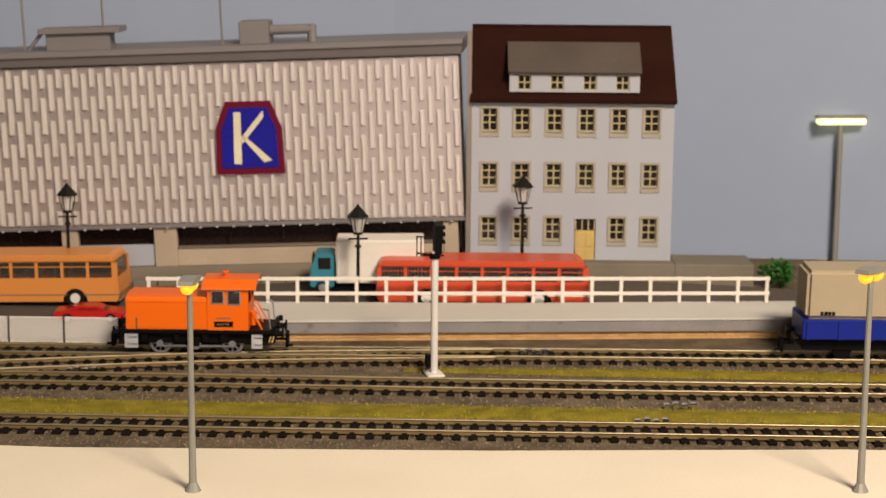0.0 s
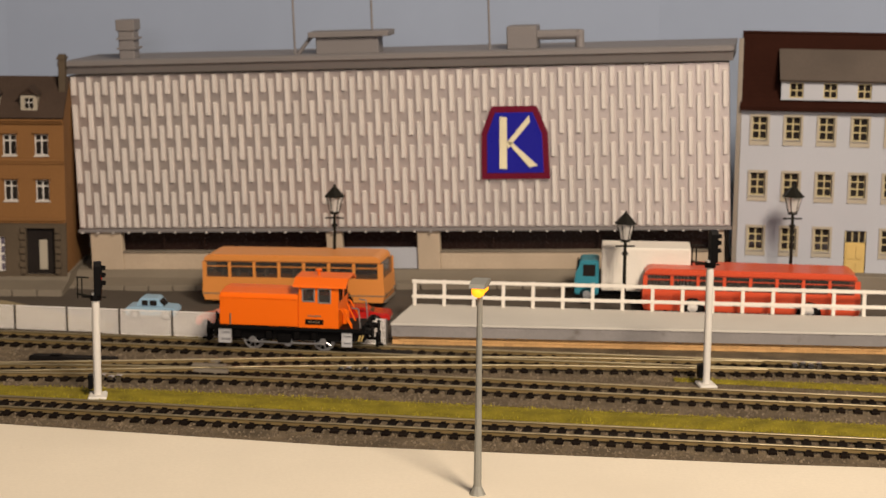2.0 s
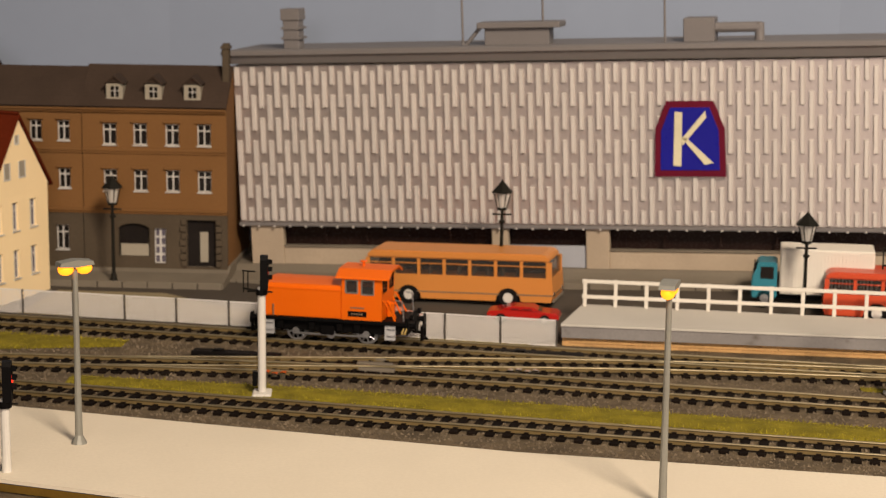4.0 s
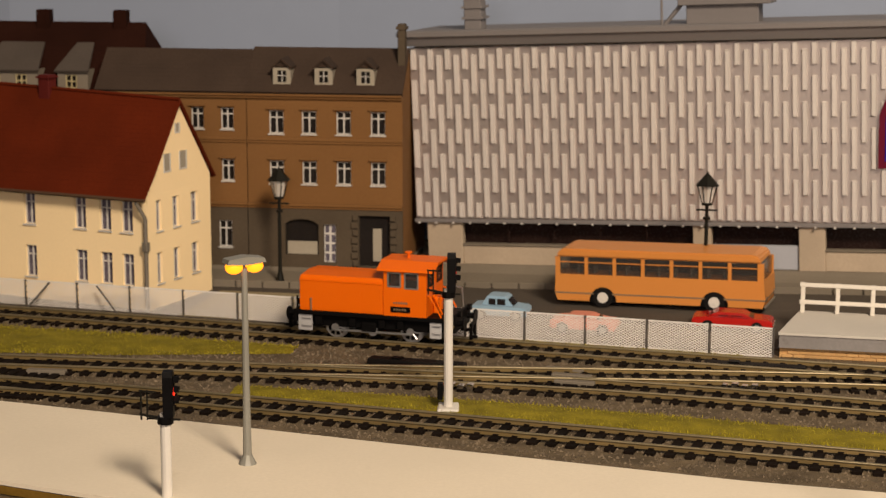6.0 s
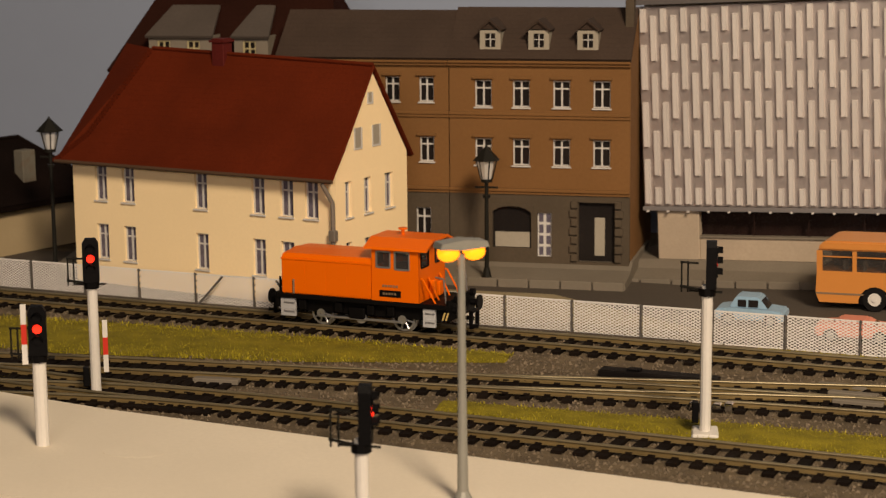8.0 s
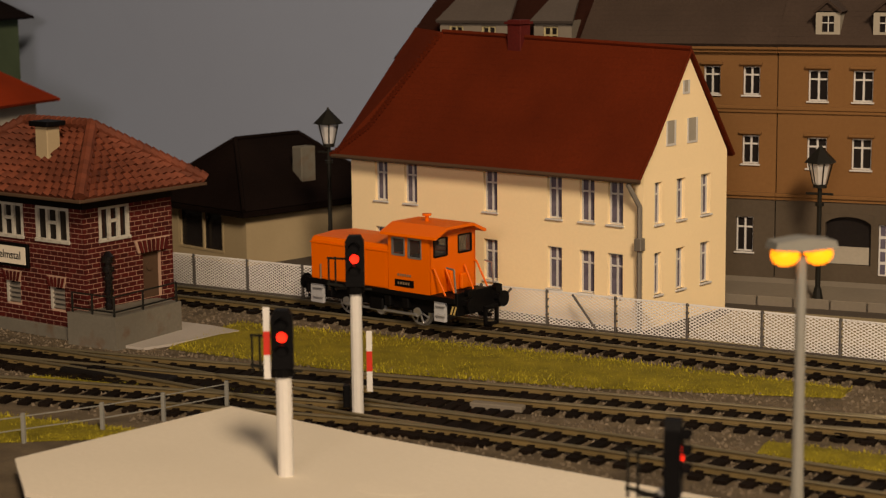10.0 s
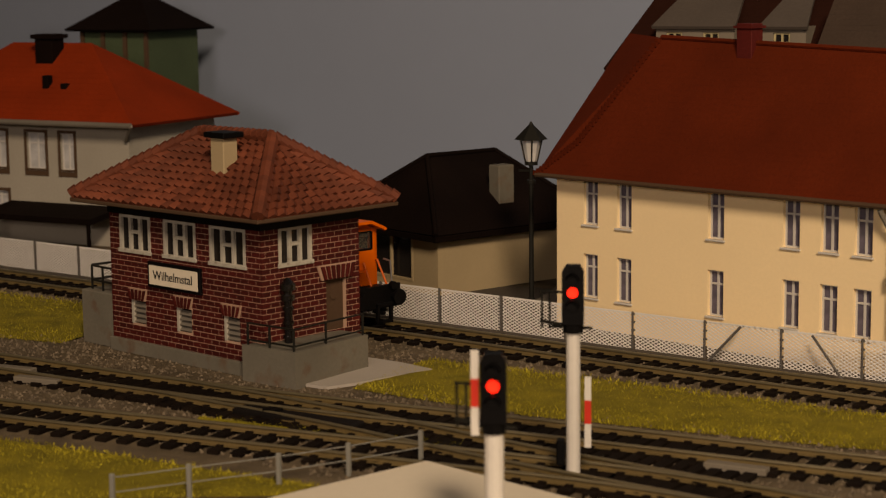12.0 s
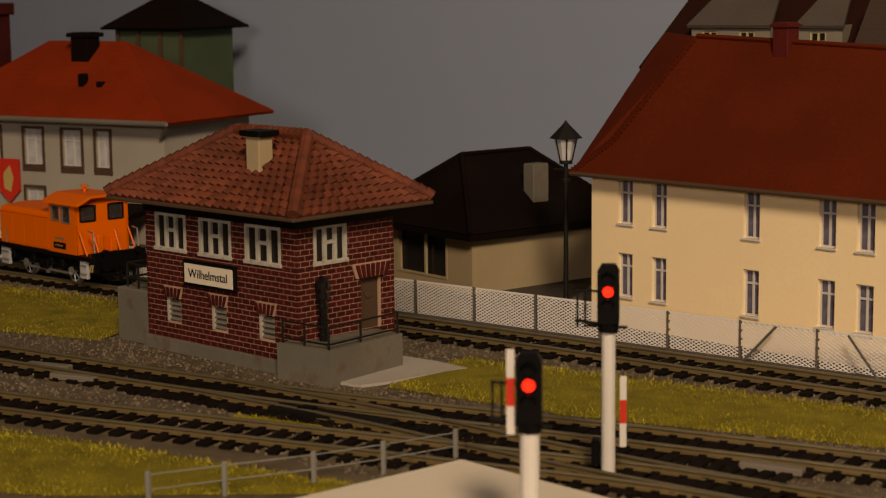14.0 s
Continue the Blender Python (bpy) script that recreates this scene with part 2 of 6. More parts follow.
def cyl(bm, x, y, z0, z1, r, r2=None, n=12, axis="z"):
    m = Matrix.Translation((x, y, (z0 + z1) / 2))
    if axis == "x":
        m = Matrix.Translation(((z0 + z1) / 2, x, y)) @ Matrix.Rotation(math.pi / 2, 4, "Y")
    if axis == "y":
        m = Matrix.Translation((x, (z0 + z1) / 2, y)) @ Matrix.Rotation(-math.pi / 2, 4, "X")
    bmesh.ops.create_cone(bm, cap_ends=True, segments=n, radius1=r, radius2=r if r2 is None else r2, depth=z1 - z0, matrix=m)


def rod(bm, a, b, r, n=6):
    a, b = Vector(a), Vector(b)
    d = b - a
    m = Matrix.Translation((a + b) / 2) @ d.to_track_quat("Z", "Y").to_matrix().to_4x4()
    bmesh.ops.create_cone(bm, cap_ends=True, segments=n, radius1=r, radius2=r, depth=d.length, matrix=m)


def slab(bm, pts, th):
    """A plate: the polygon pts, thickened by th against its normal."""
    p = [Vector(q) for q in pts]
    nrm = (p[1] - p[0]).cross(p[2] - p[0]).normalized()
    top = [bm.verts.new(q) for q in p]
    low = [bm.verts.new(q - nrm * th) for q in p]
    bm.faces.new(top)
    bm.faces.new(low[::-1])
    for i in range(len(p)):
        j = (i + 1) % len(p)
        bm.faces.new((top[i], low[i], low[j], top[j]))


def prism(bm, outline, y0, y1):
    """The (x, z) outline drawn out along y."""
    a = [bm.verts.new((x, y0, z)) for x, z in outline]
    b = [bm.verts.new((x, y1, z)) for x, z in outline]
    bm.faces.new(a)
    bm.faces.new(b[::-1])
    for i in range(len(a)):
        j = (i + 1) % len(a)
        bm.faces.new((a[j], a[i], b[i], b[j]))


def mesh_of(name, bm, material, smooth=False):
    bmesh.ops.recalc_face_normals(bm, faces=bm.faces[:])
    for v in bm.verts:
        v.co *= U
    me = bpy.data.meshes.new(name)
    bm.to_mesh(me)
    bm.free()
    me.materials.append(material)
    if smooth:
        me.polygons.foreach_set("use_smooth", [True] * len(me.polygons))
    return me


def put(name, me, parent=None, m=None, label="", kind=""):
    ob = new(name, me)
    ob.parent = parent
    if m is not None:
        ob.matrix_basis = m
    if label or kind:
        tagged(ob, label, kind=kind)
    return ob


def part(name, bm, material, parent=None, label="", m=None, smooth=False, kind=""):
    return put(name, mesh_of(name, bm, material, smooth), parent, m, label, kind)


def thing(name, m, label, category, group="", kind=""):
    ob = new(name)
    ob.empty_display_size = 0.01
    ob.matrix_basis = m
    return tagged(ob, label, category, group, kind)


def B():
    return bmesh.new()


# ---- the unseen dark room shell and the baseboard ----
def shell(name, x0, x1, y0, y1, z0, z1, material, label, cat):
    bm = B()
    box(bm, x0 / U, x1 / U, y0 / U, y1 / U, z0 / U, z1 / U)
    tagged(part(name, bm, material), label, cat, kind="structure")


shell("wall_north", -2.6, 2.6, 1.02, 1.08, -0.9, 1.5, ROOMDARK, "unseen room wall, near black to hold back bounced light", "wall")
shell("wall_south", -2.6, 2.6, -2.46, -2.4, -0.9, 1.5, ROOMDARK, "unseen room wall, near black to hold back bounced light", "wall")
shell("wall_west", -2.66, -2.6, -2.4, 1.02, -0.9, 1.5, ROOMDARK, "unseen room wall, near black to hold back bounced light", "wall")
shell("wall_east", 2.6, 2.66, -2.4, 1.02, -0.9, 1.5, ROOMDARK, "unseen room wall, near black to hold back bounced light", "wall")
shell("ceiling", -2.6, 2.6, -2.4, 1.02, 1.5, 1.56, ROOMDARK, "unseen room ceiling, near black to hold back bounced light", "ceiling")
shell("floor", -2.6, 2.6, -2.4, 1.02, -0.96, -0.9, ROOMDARK, "unseen room floor, near black to hold back bounced light", "floor")


def backdrop():
    """A smooth painted board that bends round behind the buildings."""
    pts = [(130, 66), (60, 78.5), (28, 85.0), (18, 87.0), (0, 90.5), (-26, 92.5), (-44, 94.5), (-66, 95.5), (-105, 104), (-160, 124), (-205, 130)]
    bm = B()
    for (x0, y0), (x1, y1) in zip(pts, pts[1:]):
        slab(bm, [(x0, y0, -1), (x1, y1, -1), (x1, y1, 75), (x0, y0, 75)], -0.8)
    bmesh.ops.remove_doubles(bm, verts=bm.verts[:], dist=0.001)
    tagged(part("backdrop", bm, BACKDROP), "plain grey-blue painted backdrop board behind the layout", "backdrop", kind="structure")


backdrop()


def sheet(name, pts, z, th, material, label, cat, m=None):
    bm = B()
    slab(bm, [(x, y, z) for x, y in pts], th)
    return tagged(part(name, bm, material), label, cat, kind="structure")


sheet("ground", [(-205, -8), (125, -30), (125, 60), (130, 110), (-205, 134)], 0.0, 3.0, BALLAST, "grey-brown ballasted model railway baseboard", "ground")


def line(pts):
    """A smooth curve through plan points, given from right to left, as dense samples."""
    p = [Vector((x, y, 0)) for x, y in pts]
    p = [2 * p[0] - p[1]] + p + [2 * p[-1] - p[-2]]
    out = []
    for i in range(1, len(p) - 2):
        n = max(2, int((p[i + 1] - p[i]).length / 1.0))
        for k in range(n):
            t = k / n
            a, b, c, d = p[i - 1], p[i], p[i + 1], p[i + 2]
            out.append(0.5 * (2 * b + (c - a) * t + (2 * a - 5 * b + 4 * c - d) * t * t + (3 * b - a - 3 * c + d) * t ** 3))
    return out + [p[-2]]


GAUGE = 1.75
T1 = [(46, 53.6), (8.5, 59.0), (-15.6, 62.3), (-40.0, 65.9), (-57, 68.4), (-68, 70.2), (-95, 74.2), (-140, 81)]
T2 = [(46, 46.6), (8, 52.3), (-13, 55.8), (-26, 57.7), (-40, 58.3), (-55, 58.2), (-67, 57.9), (-80, 58.8), (-110, 62), (-140, 65)]
T3 = [(46, 38.7), (3, 45.5), (-19, 49.0), (-37, 52.1), (-50, 54.1), (-58, 54.0), (-67, 53.4), (-76, 53.0), (-110, 53), (-140, 53)]
LINK = [(2, 59.7), (-10, 60.3), (-20, 60.0), (-30, 59.2), (-40, 58.35)]
CROSS = [(-49, 54.0), (-56, 55.2), (-63, 56.8), (-70, 58.0)]

bm = B()
box(bm, -1.45, 1.45, -0.19, 0.19, 0.0, 0.13)
for sx in (-1, 1):
    for q in (-0.16, 0.16):
        box(bm, sx * GAUGE / 2 + q - 0.07, sx * GAUGE / 2 + q + 0.07, -0.11, 0.11, 0.13, 0.19)
SLEEPER_MESH = mesh_of("sleeper", bm, SLEEPER)


def track(name, pts, label, sleepers=True, dark=None):
    th = thing(name, Matrix.Identity(4), label, "railway track", "railway tracks")
    c = line(pts)
    nrm = []
    for i in range(len(c)):
        d = (c[min(i + 1, len(c) - 1)] - c[max(i - 1, 0)]).normalized()
        nrm.append(Vector((-d.y, d.x, 0)))
    for s in (-1, 1):
        for nm, prof, material in (("rail", ((-0.05, 0.13), (-0.12, 0.13), (-0.12, 0.15), (-0.03, 0.17), (-0.03, 0.28), (0.03, 0.28), (0.03, 0.17), (0.12, 0.15), (0.12, 0.13)), RAIL), ("rail_head", ((-0.06, 0.27), (-0.06, 0.305), (-0.048, 0.33), (-0.02, 0.348), (0.02, 0.348), (0.048, 0.33), (0.06, 0.305), (0.06, 0.27)), RAILTOP)):
            bm = B()
            rings = [[bm.verts.new(p + n * (s * GAUGE / 2 + a) + Vector((0, 0, h))) for a, h in prof] for p, n in zip(c, nrm)]
            for r0, r1 in zip(rings, rings[1:]):
                for i in range(len(prof)):
                    j = (i + 1) % len(prof)
                    bm.faces.new((r0[i], r0[j], r1[j], r1[i]))
            part(nm, bm, dark or material, th, smooth=nm == "rail_head")
    if sleepers:
        gone, step = 0.0, 0.78
        for i in range(1, len(c)):
            d = c[i] - c[i - 1]
            while gone < d.length:
                p = c[i - 1] + d * (gone / d.length)
                if -104 < p.x < 34:
                    ang = math.degrees(math.atan2(d.y, d.x)) + 90 + random.uniform(-1, 1)
                    put("sleeper", SLEEPER_MESH, th, at(p.x, p.y, 0.0, ang))
                gone += step
            gone -= d.length
    return th


track("railway_track", T1, "brown-railed model track running along the mesh fence")
track("railway_track", T2, "brown-railed model track with dark plastic sleepers in grey ballast")
track("railway_track", T3, "brown-railed model track beside the cream platform")
track("railway_track", LINK, "turnout track linking two running lines")
track("railway_track", CROSS, "dark crossover track in front of the signal box")


def turnout_sleepers():
    """Long dark sleepers that carry both lines of the crossover in front of the signal box."""
    th = thing("turnout_sleepers", Matrix.Identity(4), "long dark brown sleepers under the crossover tracks", "railway track", "railway tracks")
    a, b = line(T2), line(CROSS)
    bm = B()
    box(bm, -0.17, 0.17, -0.5, 0.5, 0.0, 0.135)
    long_sleeper = mesh_of("sleeper", bm, SLEEPER)

    def y_on(c, x):
        return min(c, key=lambda p: abs(p.x - x)).y

    for k in range(46):
        x = -49.5 - 0.5 * k
        lo, hi = sorted((y_on(a, x), y_on(b, x)))
        ob = put("sleeper", long_sleeper, th, at(x, (lo + hi) / 2, 0.002, random.uniform(-1, 1)))
        ob.scale.y = hi - lo + 3.0


turnout_sleepers()


def stones():
    """Loose ballast over the track bed: many small irregular stones in one sheet."""
    rng = np.random.default_rng(3)
    n = 48000
    x = rng.uniform(-100, 32, n)
    y = 59.5 - 0.15 * x + rng.uniform(-17, 3.2, n)
    s = rng.uniform(0.035, 0.09, n)
    base = np.array([(1, 0, 0), (-0.5, 0.87, 0), (-0.5, -0.87, 0), (0, 0, 1.0)])
    tris = np.array([(0, 1, 3), (1, 2, 3), (2, 0, 3)])
    ang = rng.uniform(0, 6.28, n)
    v = base[None] * s[:, None, None] * rng.uniform(0.7, 1.3, (n, 4, 1))
    cx, sx = np.cos(ang)[:, None], np.sin(ang)[:, None]
    vx = v[:, :, 0] * cx - v[:, :, 1] * sx + x[:, None]
    vy = v[:, :, 0] * sx + v[:, :, 1] * cx + y[:, None]
    co = np.stack([vx, vy, v[:, :, 2]], -1).reshape(-1, 3) * U
    f = (tris[None] + 4 * np.arange(n)[:, None, None]).reshape(-1, 3)
    me = bpy.data.meshes.new("ballast_stones")
    me.from_pydata(co.tolist(), [], f.tolist())
    me.materials.append(STONE)
    tagged(new("ballast_stones", me), "loose grey-brown ballast stones between the sleepers", "ballast", kind="stuff")


stones()


def grass(pts_far, pts_near, label, dens=16, seed=1):
    """A strip of grass fibre between two plan lines (same count of points)."""
    rng = np.random.default_rng(seed)
    bm = B()
    rows = []
    for (xa, ya), (xb, yb) in zip(pts_far, pts_near):
        rows.append([bm.verts.new((xa + (xb - xa) * t, ya + (yb - ya) * t, 0.02 + 0.10 * math.sin(math.pi * t))) for t in (0, 0.15, 0.5, 0.85, 1)])
    for r0, r1 in zip(rows, rows[1:]):
        for i in range(4):
            bm.faces.new((r0[i], r0[i + 1], r1[i + 1], r1[i]))
    tagged(part("grass_strip", bm, GRASS), label, "grass", kind="stuff")
    co, fs = [], []
    for k in range(len(pts_far) - 1):
        a, b, c, d = (Vector((*q, 0)) for q in (pts_far[k], pts_far[k + 1], pts_near[k + 1], pts_near[k]))
        area = ((b - a).cross(d - a)).length / 2 + ((b - c).cross(d - c)).length / 2
        for _ in range(int(area * dens * 3.2)):
            u, v = rng.random(), rng.random() * 1.06 - 0.03
            p = (a * (1 - u) + b * u) * (1 - v) + (d * (1 - u) + c * u) * v
            h, w, an = rng.uniform(0.08, 0.19), rng.uniform(0.012, 0.026), rng.uniform(0, 6.28)
            lx, ly = rng.normal(0, 0.06, 2)
            n = len(co)
            co += [((p.x - w * math.cos(an)) * U, (p.y - w * math.sin(an)) * U, 0.03 * U), ((p.x + w * math.cos(an)) * U, (p.y + w * math.sin(an)) * U, 0.03 * U), ((p.x + lx) * U, (p.y + ly) * U, h * U)]
            fs.append((n, n + 1, n + 2))
    me = bpy.data.meshes.new("grass_fibre")
    me.from_pydata(co, [], fs)
    me.materials.append(BLADE)
    tagged(new("grass_fibre", me), label, "grass", kind="stuff")


grass([(40, 43.6), (10, 48.7), (-15, 52.9), (-30, 55.3), (-41, 56.3)], [(40, 41.2), (10, 46.5), (-15, 50.3), (-30, 52.8), (-41, 54.8)], "yellow-green grass fibre strip between two tracks", 26, 2)
grass([(-40, 63.8), (-48, 65.2), (-58, 66.2), (-65, 66.6)], [(-40, 62.4), (-48, 60.9), (-58, 60.4), (-65, 61.3)], "yellow-green grass fibre patch beside the signal box", 34, 3)
grass([(-79, 70.0), (-95, 71.5), (-120, 76)], [(-79, 63.2), (-95, 62.5), (-120, 66)], "green-brown grass fibre behind the signal box", 22, 4)
grass([(-59.5, 50.6), (-66, 50.8), (-80, 50.6), (-100, 50)], [(-59.5, 49.6), (-66, 46), (-80, 42), (-100, 38)], "green and brown grass fibre in front of the tracks", 30, 5)
grass([(-58, 56.2), (-62, 55.9), (-67, 55.7)], [(-58, 55.5), (-62, 55.0), (-67, 55.2)], "ochre dry grass fibre between the rails", 40, 6)
grass([(-19, 64.9), (-29, 66.4), (-30.5, 66.6)], [(-19, 64.5), (-29, 65.9), (-30.5, 66.2)], "green weeds along the foot of the mesh fence", 90, 7)

grass([(40, 51.6), (22, 54.4), (9, 56.6), (-3, 58.0)], [(40, 49.9), (22, 52.6), (9, 54.9), (-3, 57.3)], "thin yellow-green grass fibre strip beside the ramp track", 24, 8)

# street behind the fence, pavement before the buildings
STORE_POSE = at(-37.04, 82.27, -0.26, -11.3, 0.0, -2.56)


def street_z(x, y):
    """The street climbs gently towards the corner house."""
    s = min(1.0, max(0.0, (x + 18) / 4))
    return 0.06 + 0.0447 * max(0.0, x + 33) * min(1.0, max(0.0, (y - 71 + 3.5 * s) / (2.5 + 3 * s)))


def street():
    bm = B()
    rows = []
    for i in range(61):
        x = -120 + 3.0 * i
        lo = 79.5 - (x + 120) * 0.148 if x < -62 else 70.9 - (x + 62) * 0.1195 if x < -18.5 else 66.6 - (x + 18.5) * 0.065
        hi = 82.0 if x < -40 else 80.5 - (x + 40) * 0.17
        rows.append([(x, lo + (hi - lo) * k / 8) for k in range(9)])
    top = [[bm.verts.new((x, y, street_z(x, y))) for x, y in r] for r in rows]
    for r0, r1 in zip(top, top[1:]):
        for k in range(8):
            bm.faces.new((r0[k], r1[k], r1[k + 1], r0[k + 1]))
    skirt = bmesh.ops.extrude_edge_only(bm, edges=[e for e in bm.edges if e.is_boundary])
    for v in skirt["geom"]:
        if isinstance(v, bmesh.types.BMVert):
            v.co.z = 0.0
    tagged(part("road", bm, ROAD), "grey-brown matt model street", "road", kind="structure")


street()
sheet("pavement_yard", [(-47.5, 69.5), (-33, 67.6), (-33, 69.4), (-40.5, 75.6), (-47.0, 75.8)], 0.10, 0.03, YARD, "olive-brown card yard beside the cream house", "pavement")


sheet("pavement_strip", [(-47.4, 70.0), (-18.3, 65.95), (-17.7, 70.5), (-27.8, 71.9), (-38, 73.2), (-44, 74.0)], 0.085, 0.02, PAVE, "pale taupe pavement strip behind the mesh fence", "pavement")


def pavement():
    th = thing("pavement", Matrix.Identity(4), "grey-beige raised pavement with a kerb before the buildings", "pavement", kind="structure")

    def strip(m, x0, x1, front0, front1, back):
        bm = B()
        ends = [[bm.verts.new((x, y, z)) for y, z in ((f, -1.5), (f, 0.36), (f + (2.0 if f < -2 else 0.6), 0.62), (-0.1, 0.95), (back, 0.95), (back, -1.5))] for x, f in ((x0, front0), (x1, front1))]
        bm.faces.new(ends[0])
        bm.faces.new(ends[1][::-1])
        for i in range(6):
            j = (i + 1) % 6
            bm.faces.new((ends[0][j], ends[0][i], ends[1][i], ends[1][j]))
        part("walkway", bm, PAVE, th, m=m)
        n = int((x1 - x0) / 1.5)
        turn = math.degrees(math.atan2(front1 - front0, x1 - x0))
        for k in range(n):
            u = k / n
            put("kerb_stone", kerb, th, m @ at(x0 + (x1 - x0) * u, front0 + (front1 - front0) * u - 0.01, 0.02, turn))

    bm = B()
    box(bm, 0, 1.44, -0.17, 0.0, -0.4, 0.44, 0.03)
    kerb = mesh_of("kerb_stone", bm, PAVE)
    strip(at(-66, 80.0), 0.0, 28.6, -2.8, -2.8, 6.0)
    strip(STORE_POSE, -0.9, 40.6, -2.7, -1.1, 4.0)
    bm = B()
    box(bm, 0.0, 12.3, -1.2, 7.0, -2.4, 0.0, 0.05)
    box(bm, 12.3, 17.0, -1.2, 2.0, -2.4, -0.004, 0.05)
    part("corner_paving", bm, PAVE, th, m=at(2.7, 74.3, 2.55, -8))


pavement()


# ---- cream platform ----
def platform():
    far = [(46, 34.2), (14.2, 39.5), (-1, 40.9), (-19.2, 43.3), (-32.5, 46.1), (-41, 48.0), (-51.5, 50.3), (-57, 52.0)]
    near = [(-59.7, 44.5), (-57.5, 41.9), (-47.2, 40.0), (-41.6, 38.4), (-20, 32.5), (46, 14)]
    out = far + near
    th = thing("platform", Matrix.Identity(4), "long cream-topped model station platform beside the track", "platform", kind="structure")
    bm = B()
    slab(bm, [(x, y, 0.70) for x, y in out], 0.16)
    part("platform_top", bm, PLATF, th, "cream painted platform surface")
    ins = [(x + (0.35 if x < -55 else 0), y + (-0.3 if (x, y) in far else 0.3)) for x, y in out]
    bm = B()
    slab(bm, [(x, y, 0.54) for x, y in ins], 0.14)
    part("platform_edge", bm, PLATSIDE, th, "dark grey edge course")
    ins2 = [(x + (0.25 if x < -55 else 0), y + (-0.25 if (x, y) in far else 0.25)) for x, y in ins]
    bm = B()
    slab(bm, [(x, y, 0.40) for x, y in ins2], 0.42)
    part("platform_wall", bm, YELLOWBRICK, th, "ochre platform side wall")
    bm = B()
    cyl(bm, 0, 0, 0.70, 0.705, 1.0, n=32)
    for v in bm.verts:
        v.co.y *= 0.62
    part("pale_patch", bm, PLATF, th, m=at(-48.6, 45.6))


platform()


def low_rail():
    """Small grey railing at the platform's end ramp."""
    th = thing("platform_railing", Matrix.Identity(4), "low thin grey railing at the platform end", "railing")
    pts = [(-58.3, 54.0), (-59.4, 51.9), (-60.5, 50.1), (-62.0, 48.1), (-63.2, 46.4)]
    for (xa, ya) in pts:
        bm = B()
        box(bm, xa - 0.06, xa + 0.06, ya - 0.06, ya + 0.06, 0.0, 0.95, 0.015)
        part("post", bm, GREYPOST, th)
    for a, b in zip(pts, pts[1:]):
        for z in (0.45, 0.85):
            bm = B()
            rod(bm, (*a, z), (*b, z), 0.018)
            part("rail_bar", bm, GREYPOST, th)


low_rail()


# ---- buildings: walls with real openings ----
def wall_mesh(bm, w, h, holes, th=0.28, top=None):
    """A wall in the x-z plane, front at y = 0, with rectangular holes (x0, x1, z0, z1)."""
    xs = sorted({0.0, w, *(q for o in holes for q in o[:2])})
    zs = sorted({0.0, h, *(q for o in holes for q in o[2:4])})

    def solid(i, j):
        if not (0 <= i < len(xs) - 1 and 0 <= j < len(zs) - 1):
            return False
        x, z = (xs[i] + xs[i + 1]) / 2, (zs[j] + zs[j + 1]) / 2
        return not any(o[0] < x < o[1] and o[2] < z < o[3] for o in holes)

    def quad(*p):
        bm.faces.new([bm.verts.new(q) for q in p])

    for i in range(len(xs) - 1):
        for j in range(len(zs) - 1):
            if not solid(i, j):
                continue
            a, b, c, d = xs[i], xs[i + 1], zs[j], zs[j + 1]
            quad((a, 0, c), (b, 0, c), (b, 0, d), (a, 0, d))
            quad((a, th, c), (a, th, d), (b, th, d), (b, th, c))
            if not solid(i - 1, j):
                quad((a, 0, c), (a, 0, d), (a, th, d), (a, th, c))
            if not solid(i + 1, j):
                quad((b, 0, c), (b, th, c), (b, th, d), (b, 0, d))
            if not solid(i, j - 1):
                quad((a, 0, c), (a, th, c), (b, th, c), (b, 0, c))
            if not solid(i, j + 1):
                quad((a, 0, d), (b, 0, d), (b, th, d), (a, th, d))
    bmesh.ops.remove_doubles(bm, verts=bm.verts[:], dist=0.0004)


WIN = {}


